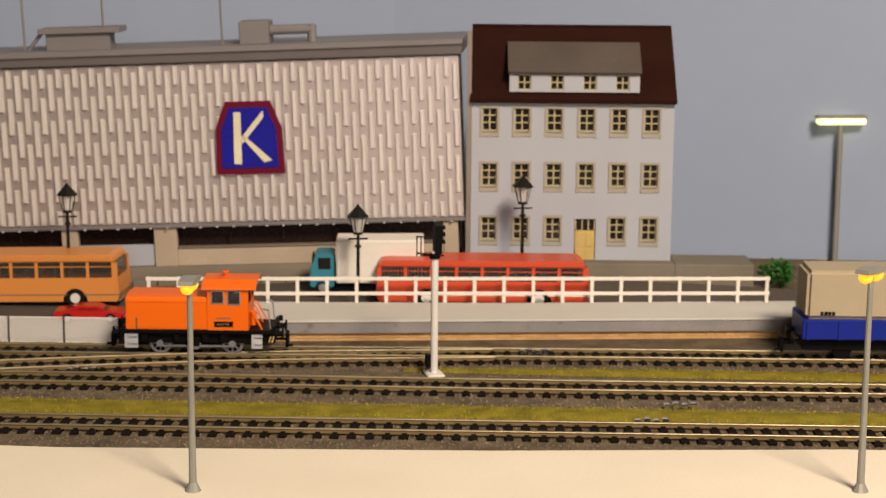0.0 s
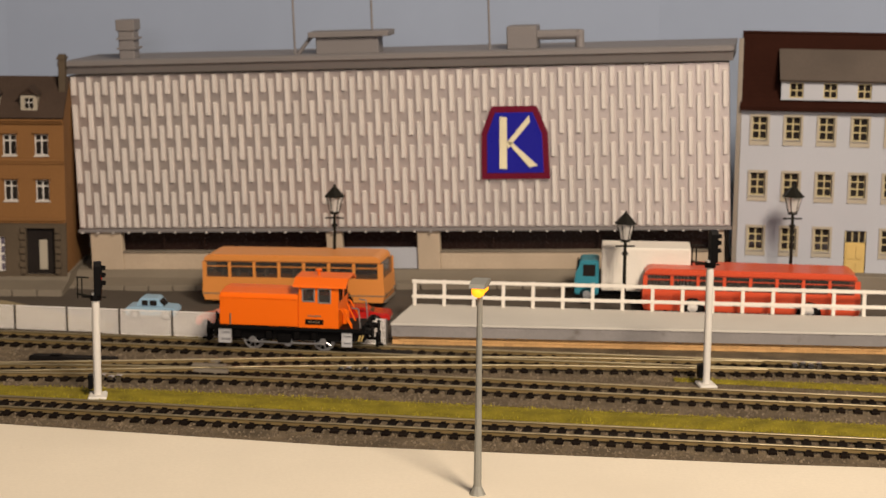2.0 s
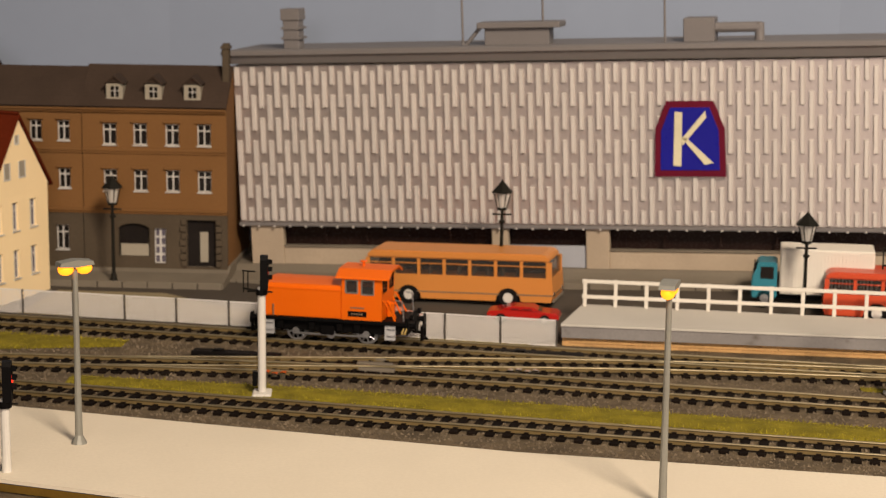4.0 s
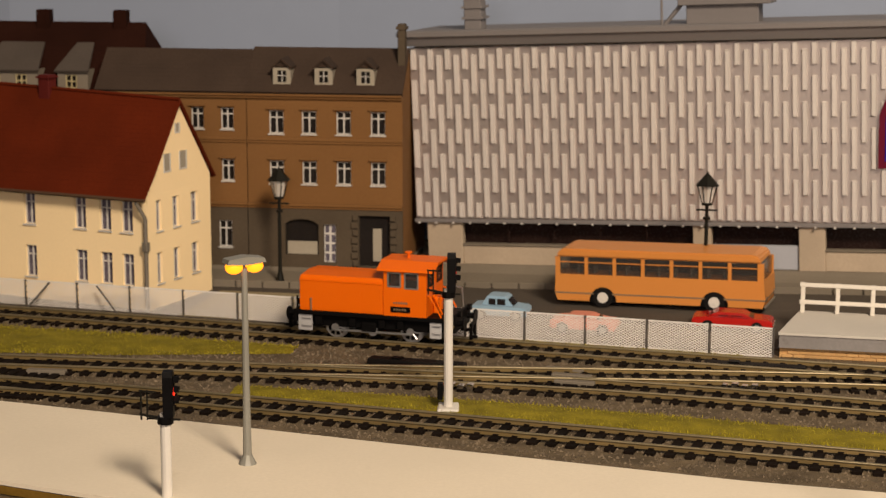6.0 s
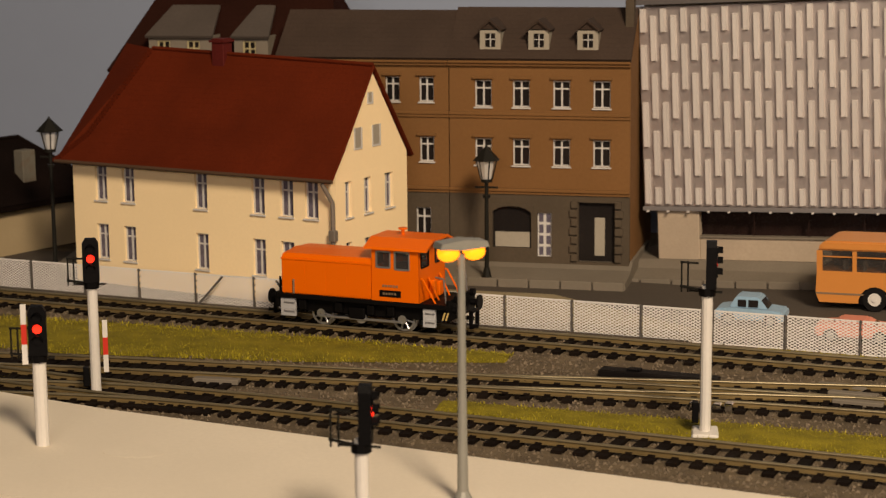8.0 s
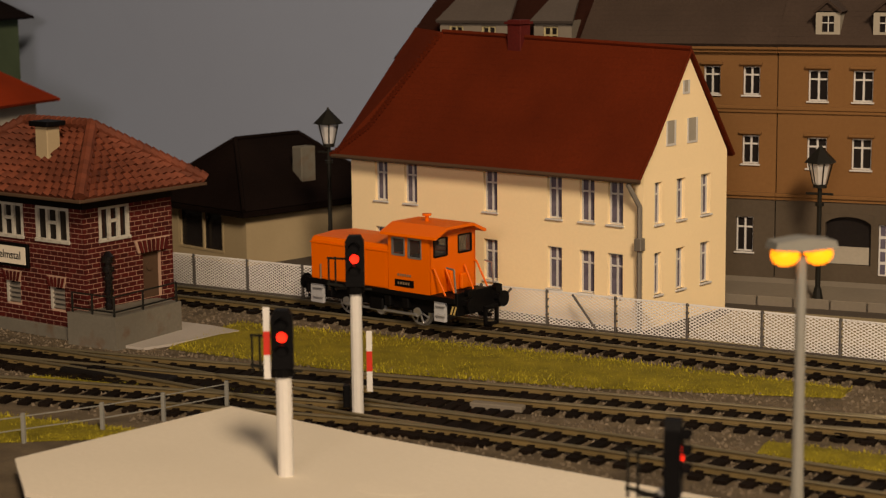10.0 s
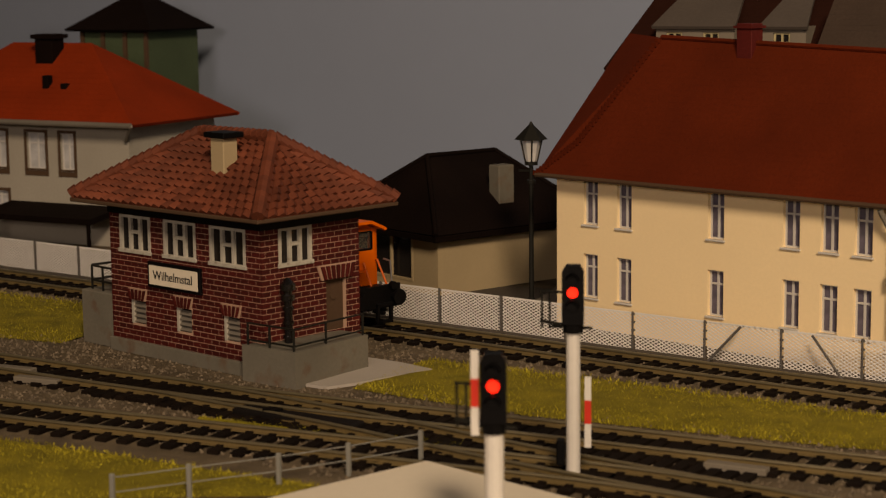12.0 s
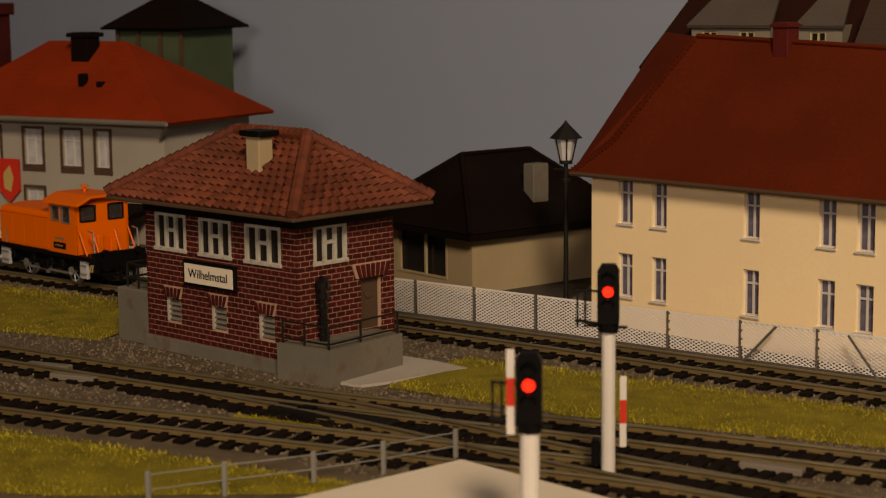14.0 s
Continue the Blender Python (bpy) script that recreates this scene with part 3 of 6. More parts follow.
def win(parent, x, z, w, h, m, style="cross", frame=None, pane=None, depth=0.14, trim=None):
    """A window in an opening at x, z: frame with glazing bars, panes behind, sill and surround if asked for."""
    frame, pane = frame or WHITEFR, pane or PANE
    key = (round(w, 2), round(h, 2), style, frame.name, pane.name, trim.name if trim else "")
    if key not in WIN:
        bm, t = B(), 0.06
        rows = {"cross": (0.36, 0.68), "tee": (0.70,)}.get(style, ())
        cuts = [t] + [h * q + s for q in rows for s in (-0.035, 0.035)] + [h - t]
        wall_mesh(bm, w, h, [(xa, xb, cuts[k], cuts[k + 1]) for xa, xb in ((t, w / 2 - 0.04), (w / 2 + 0.04, w - t)) for k in range(0, len(cuts), 2)], 0.1)
        fm = mesh_of("window_frame", bm, frame)
        bm = B()
        box(bm, 0.03, w - 0.03, 0.05, 0.07, 0.03, h - 0.03)
        pm = mesh_of("pane", bm, pane)
        sm = tm = None
        bm = B()
        box(bm, -0.06, w + 0.06, -0.09, 0.1, -0.07, 0.0, 0.012)
        sm = mesh_of("sill", bm, trim or frame)
        if trim:
            bm = B()
            box(bm, -0.15, -0.01, -0.07, 0.1, -0.36, h + 0.15)
            box(bm, w + 0.01, w + 0.15, -0.07, 0.1, -0.36, h + 0.15)
            box(bm, -0.01, w + 0.01, -0.07, 0.0, h + 0.005, h + 0.15)
            box(bm, -0.01, w + 0.01, -0.05, 0.0, -0.36, -0.11)
            tm = mesh_of("surround", bm, trim)
        WIN[key] = (fm, pm, sm, tm)
    fm, pm, sm, tm = WIN[key]
    ob = put("window", fm, parent, m @ at(x, depth, z))
    put("pane", pm, ob)
    put("sill", sm, ob, at(0, -depth, 0))
    if tm:
        put("surround", tm, ob, at(0, -depth, 0))
    return ob


def store():
    th = thing("department_store", STORE_POSE, "wide department store with silvery white-ribbed panel facade and logo", "department store")
    W, Z0, Z1 = 40.5, 3.55, 13.2
    bm = B()
    box(bm, 0.2, W - 0.2, 0.36, 6, 3.42, 13.8)
    box(bm, 0.3, W - 0.3, 2.6, 6, 0.9, 3.4)
    part("core", bm, STONEW, th)
    bm = B()
    box(bm, 0, W, 0, 0.34, Z0, Z1, 0.03)
    part("panel_wall", bm, PANEL, th, "silver-grey facade panel field")
    bm = B()
    box(bm, -0.05, W + 0.05, -0.12, 0.36, Z0 - 0.22, Z0, 0.02)
    part("lower_trim", bm, FASCIA, th)
    bm = B()
    box(bm, -0.05, 0.05, -0.16, 0.0, 0, 0.08)
    dent = mesh_of("trim_block", bm, RIB)
    for k in range(40):
        put("trim_block", dent, th, at(0.25 + k * 1.013, -0.1, Z0 - 0.26))
    bm = B()
    slab(bm, [(-0.45, -0.75, 14.08), (W + 0.3, -0.75, 14.16), (W + 0.3, 6.3, 14.16), (-0.45, 6.3, 14.08)], 0.25)
    slab(bm, [(-0.42, -0.74, 14.08), (-0.38, -0.34, 13.3), (W + 0.22, -0.34, 13.3), (W + 0.28, -0.74, 14.14)], 0.2)
    slab(bm, [(W + 0.28, -0.7, 14.14), (W + 0.22, -0.3, 13.3), (W + 0.22, 6.2, 13.3), (W + 0.28, 6.2, 14.14)], 0.2)
    slab(bm, [(-0.42, 6.2, 14.06), (-0.38, 6.2, 13.3), (-0.38, -0.3, 13.3), (-0.42, -0.7, 14.06)], 0.2)
    part("roof_fascia", bm, FASCIA, th, "plain grey roof fascia")
    # staggered ribs
    bm = B()
    w = 0.135
    a = [bm.verts.new(p) for p in ((-w, 0, 0), (w, 0, 0), (w, 0, 2.2), (-w, 0, 2.2))]
    b = [bm.verts.new(p) for p in ((-w * 0.75, -0.2, 0.05), (w * 0.75, -0.2, 0.05), (w * 0.75, -0.2, 2.15), (-w * 0.75, -0.2, 2.15))]
    bm.faces.new(b)
    for i in range(4):
        j = (i + 1) % 4
        bm.faces.new((a[i], a[j], b[j], b[i]))
    rib = mesh_of("rib", bm, RIB)
    cols, pitch = 80, 0.5065
    for c in range(cols):
        for r in range(4):
            z = Z0 + 0.1 + r * 2.77 - (1.385 if c % 2 else 0.0)
            lo, hi = max(z, Z0 + 0.1), min(z + 2.2, Z1 - 0.08)
            if hi - lo > 0.4:
                ob = put("rib", rib, th, at(0.24 + c * pitch, 0.0, lo))
                ob.scale.z = (hi - lo) / 2.2
    # shop floor
    bm = B()
    box(bm, 0.3, W - 0.3, 1.1, 1.4, 0.9, 3.4)
    part("shop_wall", bm, SHOPDARK, th, "dark shop windows in shadow")
    for x0, x1, z1 in ((0.6, 2.7, 3.34), (15.9, 16.9, 3.34), (21.6, 23.0, 3.34), (39.2, 40.1, 3.34)):
        bm = B()
        box(bm, x0, x1, 0.1, 0.62, 0.9, z1, 0.04)
        part("pier", bm, STONEW, th, "beige stone pier")
    for x0, x1 in ((2.7, 15.9), (23.0, 39.2)):
        bm = B()
        box(bm, x0, x1, 0.2, 0.6, 0.9, 2.0, 0.03)
        part("sill_wall", bm, STONEW, th)
        bm = B()
        box(bm, x0, x1, 0.1, 0.66, 2.0, 2.1, 0.02)
        part("sill", bm, PAVE, th)
        n = 5
        for k in range(1, n):
            bm = B()
            box(bm, x0 + (x1 - x0) * k / n - 0.04, x0 + (x1 - x0) * k / n + 0.04, 0.5, 0.62, 2.1, 3.35)
            part("mullion", bm, SHOPDARK, th)
    bm = B()
    box(bm, 16.9, 21.6, 0.3, 0.6, 0.95, 2.25, 0.03)
    part("entrance", bm, GHWALL, th, "pale blue-grey entrance front")
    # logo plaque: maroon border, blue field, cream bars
    lg = new("logo_plaque")
    lg.parent = th
    lg.matrix_basis = at(27.85, -0.2, 8.72)
    lg.empty_display_size = 0.01

    def plaque(s, y0, y1, material, name):
        bm = B()
        prism(bm, [(-2.05 * s, -2.2 * s), (2.05 * s, -2.2 * s), (1.98 * s, 0.55 * s), (1.35 * s, 2.15 * s), (-1.35 * s, 2.15 * s), (-1.98 * s, 0.55 * s)], y0, y1)
        part(name, bm, material, lg)

    plaque(1.0, -0.16, 0.05, MAROON, "plaque_border")
    plaque(0.83, -0.21, -0.15, BLUE, "plaque_field")
    for nm, pts in (("cream_bar", [(-0.95, -1.55), (-0.5, -1.6), (-0.42, 1.5), (-0.85, 1.55)]), ("cream_bar", [(-0.45, 0.02), (-0.42, -0.4), (0.95, 1.2), (0.9, 1.6)]), ("cream_bar", [(-0.5, 0.1), (-0.2, 0.05), (1.35, -1.4), (0.85, -1.5)])):
        bm = B()
        prism(bm, pts, -0.27, -0.205)
        part(nm, bm, CREAMBAR, lg)
    # roof equipment
    bm = B()
    box(bm, 2.9, 3.9, 1.2, 2.2, 14.05, 15.85, 0.05)
    for z in (14.65, 15.25):
        box(bm, 2.8, 4.05, 1.1, 2.3, z, z + 0.14)
    box(bm, 2.8, 4.0, 1.1, 2.3, 15.8, 16.5, 0.03)
    part("ventilation_tower", bm, FASCIA, th)
    bm = B()
    box(bm, 15.1, 20.1, 1.0, 3.0, 15.1, 15.45, 0.04)
    box(bm, 15.5, 19.4, 1.3, 2.7, 14.08, 15.1, 0.04)
    rod(bm, (15.2, 1.5, 15.15), (14.3, 1.5, 14.08), 0.12)
    part("roof_cabin", bm, FASCIA, th)
    for x in (14.1, 19.0, 26.2):
        bm = B()
        rod(bm, (x, 1.6, 14.1), (x, 1.6, 20.5), 0.07)
        part("antenna", bm, FASCIA, th)
    bm = B()
    box(bm, 27.3, 29.1, 1.2, 3.0, 14.1, 15.5, 0.06)
    rod(bm, (29.0, 2.0, 14.9), (31.7, 2.0, 14.9), 0.3, 10)
    rod(bm, (31.6, 2.0, 15.15), (31.6, 2.0, 14.1), 0.28, 10)
    part("air_duct", bm, FASCIA, th)


store()


def grey_house():
    x0, W, zb, ze, zr = 3.85, 12.75, 0.75, 11.6, 15.95
    th = thing("corner_house", at(2.85, 74.25, 1.88, -8.0) @ Matrix.Diagonal((0.94, 0.94, 0.955, 1.0)), "pale blue-grey four-storey house with dark brown roof", "house")
    H = ze - zb
    xs = [0.68 + i * 2.04 for i in range(6)]
    zs = [1.66, 5.05, 8.5]
    holes = [(x, x + 0.92, z + 0.3, z + 1.7) for z in zs for x in xs if not (z == 1.66 and abs(x - xs[3]) < 0.1)]
    door = (xs[3] - 0.2, xs[3] + 1.15, 0.5, 3.3)
    bm = B()
    wall_mesh(bm, W, H, holes + [door])
    part("wall", bm, GHWALL, th, "pale blue-grey front wall")
    for x, _, z, _ in holes:
        win(th, x, z, 0.92, 1.4, Matrix.Identity(4), "cross", CREAMFR, PANE, trim=GHTRIM)
    for b in ((0.0, 0.28, 0.28, 5.7, 0, H), (W - 0.28, W, 0.28, 5.7, 0, H), (0.28, W - 0.28, 5.4, 5.7, 0, H)):
        bm = B()
        box(bm, *b)
        part("wall", bm, GHWALL, th)
    for xa in (0.0, W - 0.2):
        bm = B()
        va = [bm.verts.new((xa, y, z)) for y, z in ((0.1, H + 0.02), (5.6, H + 0.02), (2.9, zr - zb - 0.2))]
        vb = [bm.verts.new((xa + 0.2, y, z)) for y, z in ((0.1, H + 0.02), (5.6, H + 0.02), (2.9, zr - zb - 0.2))]
        bm.faces.new(va), bm.faces.new(vb[::-1])
        for i in range(3):
            bm.faces.new((va[i], va[(i + 1) % 3], vb[(i + 1) % 3], vb[i]))
        part("gable", bm, GHWALL, th)
    bm = B()
    rz = zr - zb
    slab(bm, [(-0.12, -0.35, H - 0.1), (W + 0.12, -0.35, H - 0.1), (W - 0.05, 2.9, rz), (0.02, 2.9, rz)], 0.2)
    slab(bm, [(0.02, 2.9, rz), (W - 0.05, 2.9, rz), (W + 0.12, 5.95, H), (-0.12, 5.95, H)], 0.2)
    part("roof", bm, BROWNROOF, th, "dark brown steep roof")
    bm = B()
    box(bm, -0.1, W + 0.1, -0.42, 0.0, H - 0.28, H - 0.12, 0.03)
    part("cornice", bm, BROWNROOF, th)
    # dormer row
    dr = new("dormer")
    dr.parent = th
    dr.matrix_basis = at(2.35, -0.22, H + 0.4)
    dr.empty_display_size = 0.01
    dh = [(0.5 + i * 2.05, 0.5 + i * 2.05 + 0.86, 0.12, 1.06) for i in range(4)]
    bm = B()
    wall_mesh(bm, 8.15, 1.25, dh)
    box(bm, 0, 0.2, 0.28, 2.6, 0, 1.25)
    box(bm, 7.95, 8.15, 0.28, 2.6, 0, 1.25)
    part("dormer_wall", bm, GHWALL, dr)
    for x, _, z, _ in dh:
        bm = B()
        for q in (0, 0.4, 0.78):
            box(bm, x + q, x + q + 0.08, 0.12, 0.2, z, z + 0.94)
        for q in (0, 0.43, 0.86):
            box(bm, x + 0.01, x + 0.85, 0.13, 0.19, z + q, z + q + 0.07)
        part("dormer_window_frame", bm, CREAMFR, dr)
        bm = B()
        box(bm, x, x + 0.86, 0.2, 0.24, z, z + 0.94)
        part("dormer_pane", bm, PANE, dr)
    bm = B()
    slab(bm, [(-0.1, -0.3, 1.25), (8.25, -0.3, 1.25), (8.25, 2.0, 2.95), (-0.1, 2.0, 2.95)], 0.16)
    part("dormer_roof", bm, GREYROOF, dr)
    # door with fanlight and step
    dw = new("door")
    dw.parent = th
    dw.matrix_basis = at(door[0], 0.1, door[2])
    dw.empty_display_size = 0.01
    bm = B()
    box(bm, 0.05, 1.3, 0, 0.12, 0, 2.05, 0.02)
    for q in (0.15, 0.75):
        box(bm, q, q + 0.42, -0.04, 0.0, 0.15, 0.9)
        box(bm, q, q + 0.42, -0.04, 0.0, 1.05, 1.9)
    part("door_leaf", bm, DOORY, dw, "ochre panelled door leaf")
    bm = B()
    box(bm, 0.05, 1.3, 0.03, 0.08, 2.1, 2.75)
    part("fanlight", bm, PANE, dw)
    bm = B()
    for q in (0.05, 0.46, 0.86, 1.24):
        box(bm, q, q + 0.07, 0, 0.05, 2.06, 2.78)
    part("fanlight_bars", bm, CREAMFR, dw)
    bm = B()
    box(bm, -0.15, 1.5, -0.5, -0.1, -0.5, -0.02, 0.02)
    part("step", bm, PAVE, dw)
    for x in (2.0, 9.0, 11.2):
        bm = B()
        box(bm, x, x + 0.7, -0.03, 0.02, 0.25, 0.6)
        part("cellar_window", bm, PANE, th)
    bm = B()
    box(bm, -0.3, -0.02, -0.1, 0.25, 0.1, 14.9)
    part("party_wall_pipe", bm, GUTTER, th)


grey_house()


def ochre_house(x0, W, holes_top, base_parts, ridge, name_label, lower=True):
    zb = 0.75
    th = thing("terraced_house", at(x0, 79.6, zb), name_label, "house", "ochre terraced houses")
    H, zc = 10.65 - zb, 4.35 - zb
    bm = B()
    wall_mesh(bm, W, H - zc, [(a, b, c - zc, d - zc) for a, b, c, d in holes_top])
    part("upper_wall", bm, OCHRE, th, "ochre plastered upper wall", m=at(0, 0, zc))
    bm = B()
    wall_mesh(bm, W, zc, [p[:4] for p in base_parts])
    part("lower_wall", bm, OCHREBASE, th, "taupe ground floor wall", m=at(0, -0.06, 0))
    for z, d in ((zc - 0.1, 0.22), (7.95 - zb - 0.05, 0.14), (H - 0.25, 0.3)):
        bm = B()
        box(bm, -0.02, W + 0.02, -d, 0.02, z, z + 0.16, 0.03)
        box(bm, -0.02, W + 0.02, -d * 0.6, 0.02, z - 0.12, z)
        part("cornice", bm, OCHRE, th)
    for a, b, c, d in holes_top:
        win(th, a, c, b - a, d - c, Matrix.Identity(4), "tee", WHITEFR, PANE)
        bm = B()
        box(bm, a - 0.12, b + 0.12, -0.14, 0.0, d + 0.06, d + 0.18, 0.02)
        part("lintel", bm, OCHRE, th)
    for a, b, c, d, what in base_parts:
        if what == "door":
            bm = B()
            box(bm, a, b, 0.1, 0.2, c, d)
            part("door", bm, WHITEFR, th, "white panelled door")
            for i in range(2):
                for j in range(4):
                    bm = B()
                    wx, hz = (b - a) / 2, (d - c) / 4
                    box(bm, a + i * wx + 0.07, a + (i + 1) * wx - 0.07, 0.08, 0.1, c + j * hz + 0.07, c + (j + 1) * hz - 0.06)
                    part("door_pane", bm, PANECURT, th)
        elif what == "gate":
            bm = B()
            box(bm, a, b, 0.22, 0.26, c, d)
            part("passage", bm, PANE, th, "dark passage entrance")
            bm = B()
            box(bm, a + 0.75, b - 0.5, 0.12, 0.2, c + 0.3, d - 0.75, 0.02)
            part("inner_door", bm, GHTRIM, th)
            for k in range(7):
                for xx in (a - 0.34, b + 0.02):
                    bm = B()
                    e = 0.08 if k % 2 else 0.0
                    box(bm, xx + (0 if xx > a else -e), xx + 0.32 + (e if xx > a else 0), -0.2, -0.04, c + 0.05 + k * 0.43, c + 0.4 + k * 0.43, 0.02)
                    part("quoin", bm, OCHREBASE, th)
        elif what == "arch":
            bm = B()
            box(bm, a, b, 0.16, 0.2, c, d)
            part("shop_pane", bm, PANE, th)
            bm = B()
            box(bm, a + 0.1, b - 0.1, 0.1, 0.14, c + 0.02, c + 0.75)
            part("shop_blind", bm, GHTRIM, th)
            bm = B()
            n = 8
            pts = [(a - 0.1, d - 0.5), (a - 0.1, d + 0.02), (b + 0.1, d + 0.02), (b + 0.1, d - 0.5)]
            pts += [((a + b) / 2 + (b - a + 0.1) / 2 * math.cos(math.pi * k / n), d - 0.5 + 0.44 * math.sin(math.pi * k / n)) for k in range(n + 1)]
            prism(bm, pts, -0.1, 0.1)
            part("arch", bm, OCHREBASE, th)
        else:
            win(th, a, c, b - a, d - c, at(0, -0.06, 0), "tee", WHITEFR, PANE)
    for b in ((0, 0.3, 0.3, 8, 0, H), (W - 0.3, W, 0.3, 8, 0, H), (0.3, W - 0.3, 7.7, 8, 0, H)):
        bm = B()
        box(bm, *b)
        part("wall", bm, OCHRE, th)
    bm = B()
    r = ridge - zb
    slab(bm, [(-0.05, -0.4, H), (W + 0.05, -0.4, H), (W + 0.05, 2.2, r), (-0.05, 2.2, r)], 0.2)
    part("roof_slope", bm, BRROOF, th, "dark taupe mansard roof")
    bm = B()
    slab(bm, [(-0.05, 2.2, r), (W + 0.05, 2.2, r), (W + 0.05, 8.2, H + 0.6), (-0.05, 8.2, H + 0.6)], 0.2)
    part("roof_slope", bm, BRROOF, th)
    for xa in (0, W - 0.2):
        bm = B()
        va = [bm.verts.new((xa, y, z)) for y, z in ((0, H), (7.9, H), (7.9, H + 0.4), (2.2, r - 0.2))]
        vb = [bm.verts.new((xa + 0.2, y, z)) for y, z in ((0, H), (7.9, H), (7.9, H + 0.4), (2.2, r - 0.2))]
        bm.faces.new(va), bm.faces.new(vb[::-1])
        for i in range(4):
            bm.faces.new((va[i], va[(i + 1) % 4], vb[(i + 1) % 4], vb[i]))
        part("gable", bm, OCHRE, th)
    return th, H, r


def small_dormer(parent, x, y, z):
    d = new("dormer")
    d.parent = parent
    d.matrix_basis = at(x, y, z)
    d.empty_display_size = 0.01
    bm = B()
    wall_mesh(bm, 1.0, 1.0, [(0.25, 0.75, 0.15, 0.8)], 0.15)
    box(bm, 0.0, 0.12, 0.15, 1.4, 0, 1.0)
    box(bm, 0.88, 1.0, 0.15, 1.4, 0, 1.0)
    part("dormer_wall", bm, GHTRIM, d)
    bm = B()
    box(bm, 0.25, 0.75, 0.1, 0.14, 0.15, 0.8)
    part("dormer_pane", bm, PANE, d)
    bm = B()
    box(bm, 0.48, 0.52, 0.06, 0.1, 0.15, 0.8)
    box(bm, 0.25, 0.75, 0.06, 0.1, 0.5, 0.54)
    part("dormer_bars", bm, WHITEFR, d)
    bm = B()
    prism(bm, [(-0.12, 0.98), (0.5, 1.5), (1.12, 0.98), (1.05, 0.9), (0.5, 1.36), (-0.05, 0.9)], -0.15, 1.6)
    prism(bm, [(0.0, 0.95), (1.0, 0.95), (0.5, 1.35)], 0.0, 0.12)
    part("dormer_roof", bm, BRROOF, d)


HT = []
for zz in (5.5 - 0.75, 8.3 - 0.75):
    for xx in (1.25, 3.1, 5.05, 6.98):
        HT.append((xx, xx + 0.82, zz, zz + 1.28))
th, H, r = ochre_house(-46.3, 8.75, HT, [(2.1, 4.0, 0.75, 2.85, "arch"), (4.3, 5.0, 0.35, 2.5, "door"), (6.3, 8.05, 0.15, 3.05, "gate")], 12.95, "ochre terraced house with dormers, arched shop window and passage")
for x in (1.5, 3.85, 6.2):
    small_dormer(th, x, 0.05, H + 0.35)
bm = B()
box(bm, 8.3, 8.7, 1.2, 1.9, H + 1.2, H + 3.7, 0.03)
box(bm, 8.22, 8.78, 1.12, 1.98, H + 3.4, H + 3.55)
part("chimney", bm, OCHREBASE, th)
HL = []
for zz in (5.6 - 0.75, 8.5 - 0.75):
    for xx in (1.0, 3.6, 5.4, 7.1):
        HL.append((xx, xx + 0.72, zz, zz + 1.2))
ochre_house(-54.9, 8.55, HL, [(1.2, 2.0, 1.0, 2.6, "win"), (3.6, 4.4, 1.0, 2.6, "win"), (6.9, 7.65, 1.1, 2.6, "win")], 12.8, "ochre terraced house with plain taupe roof")


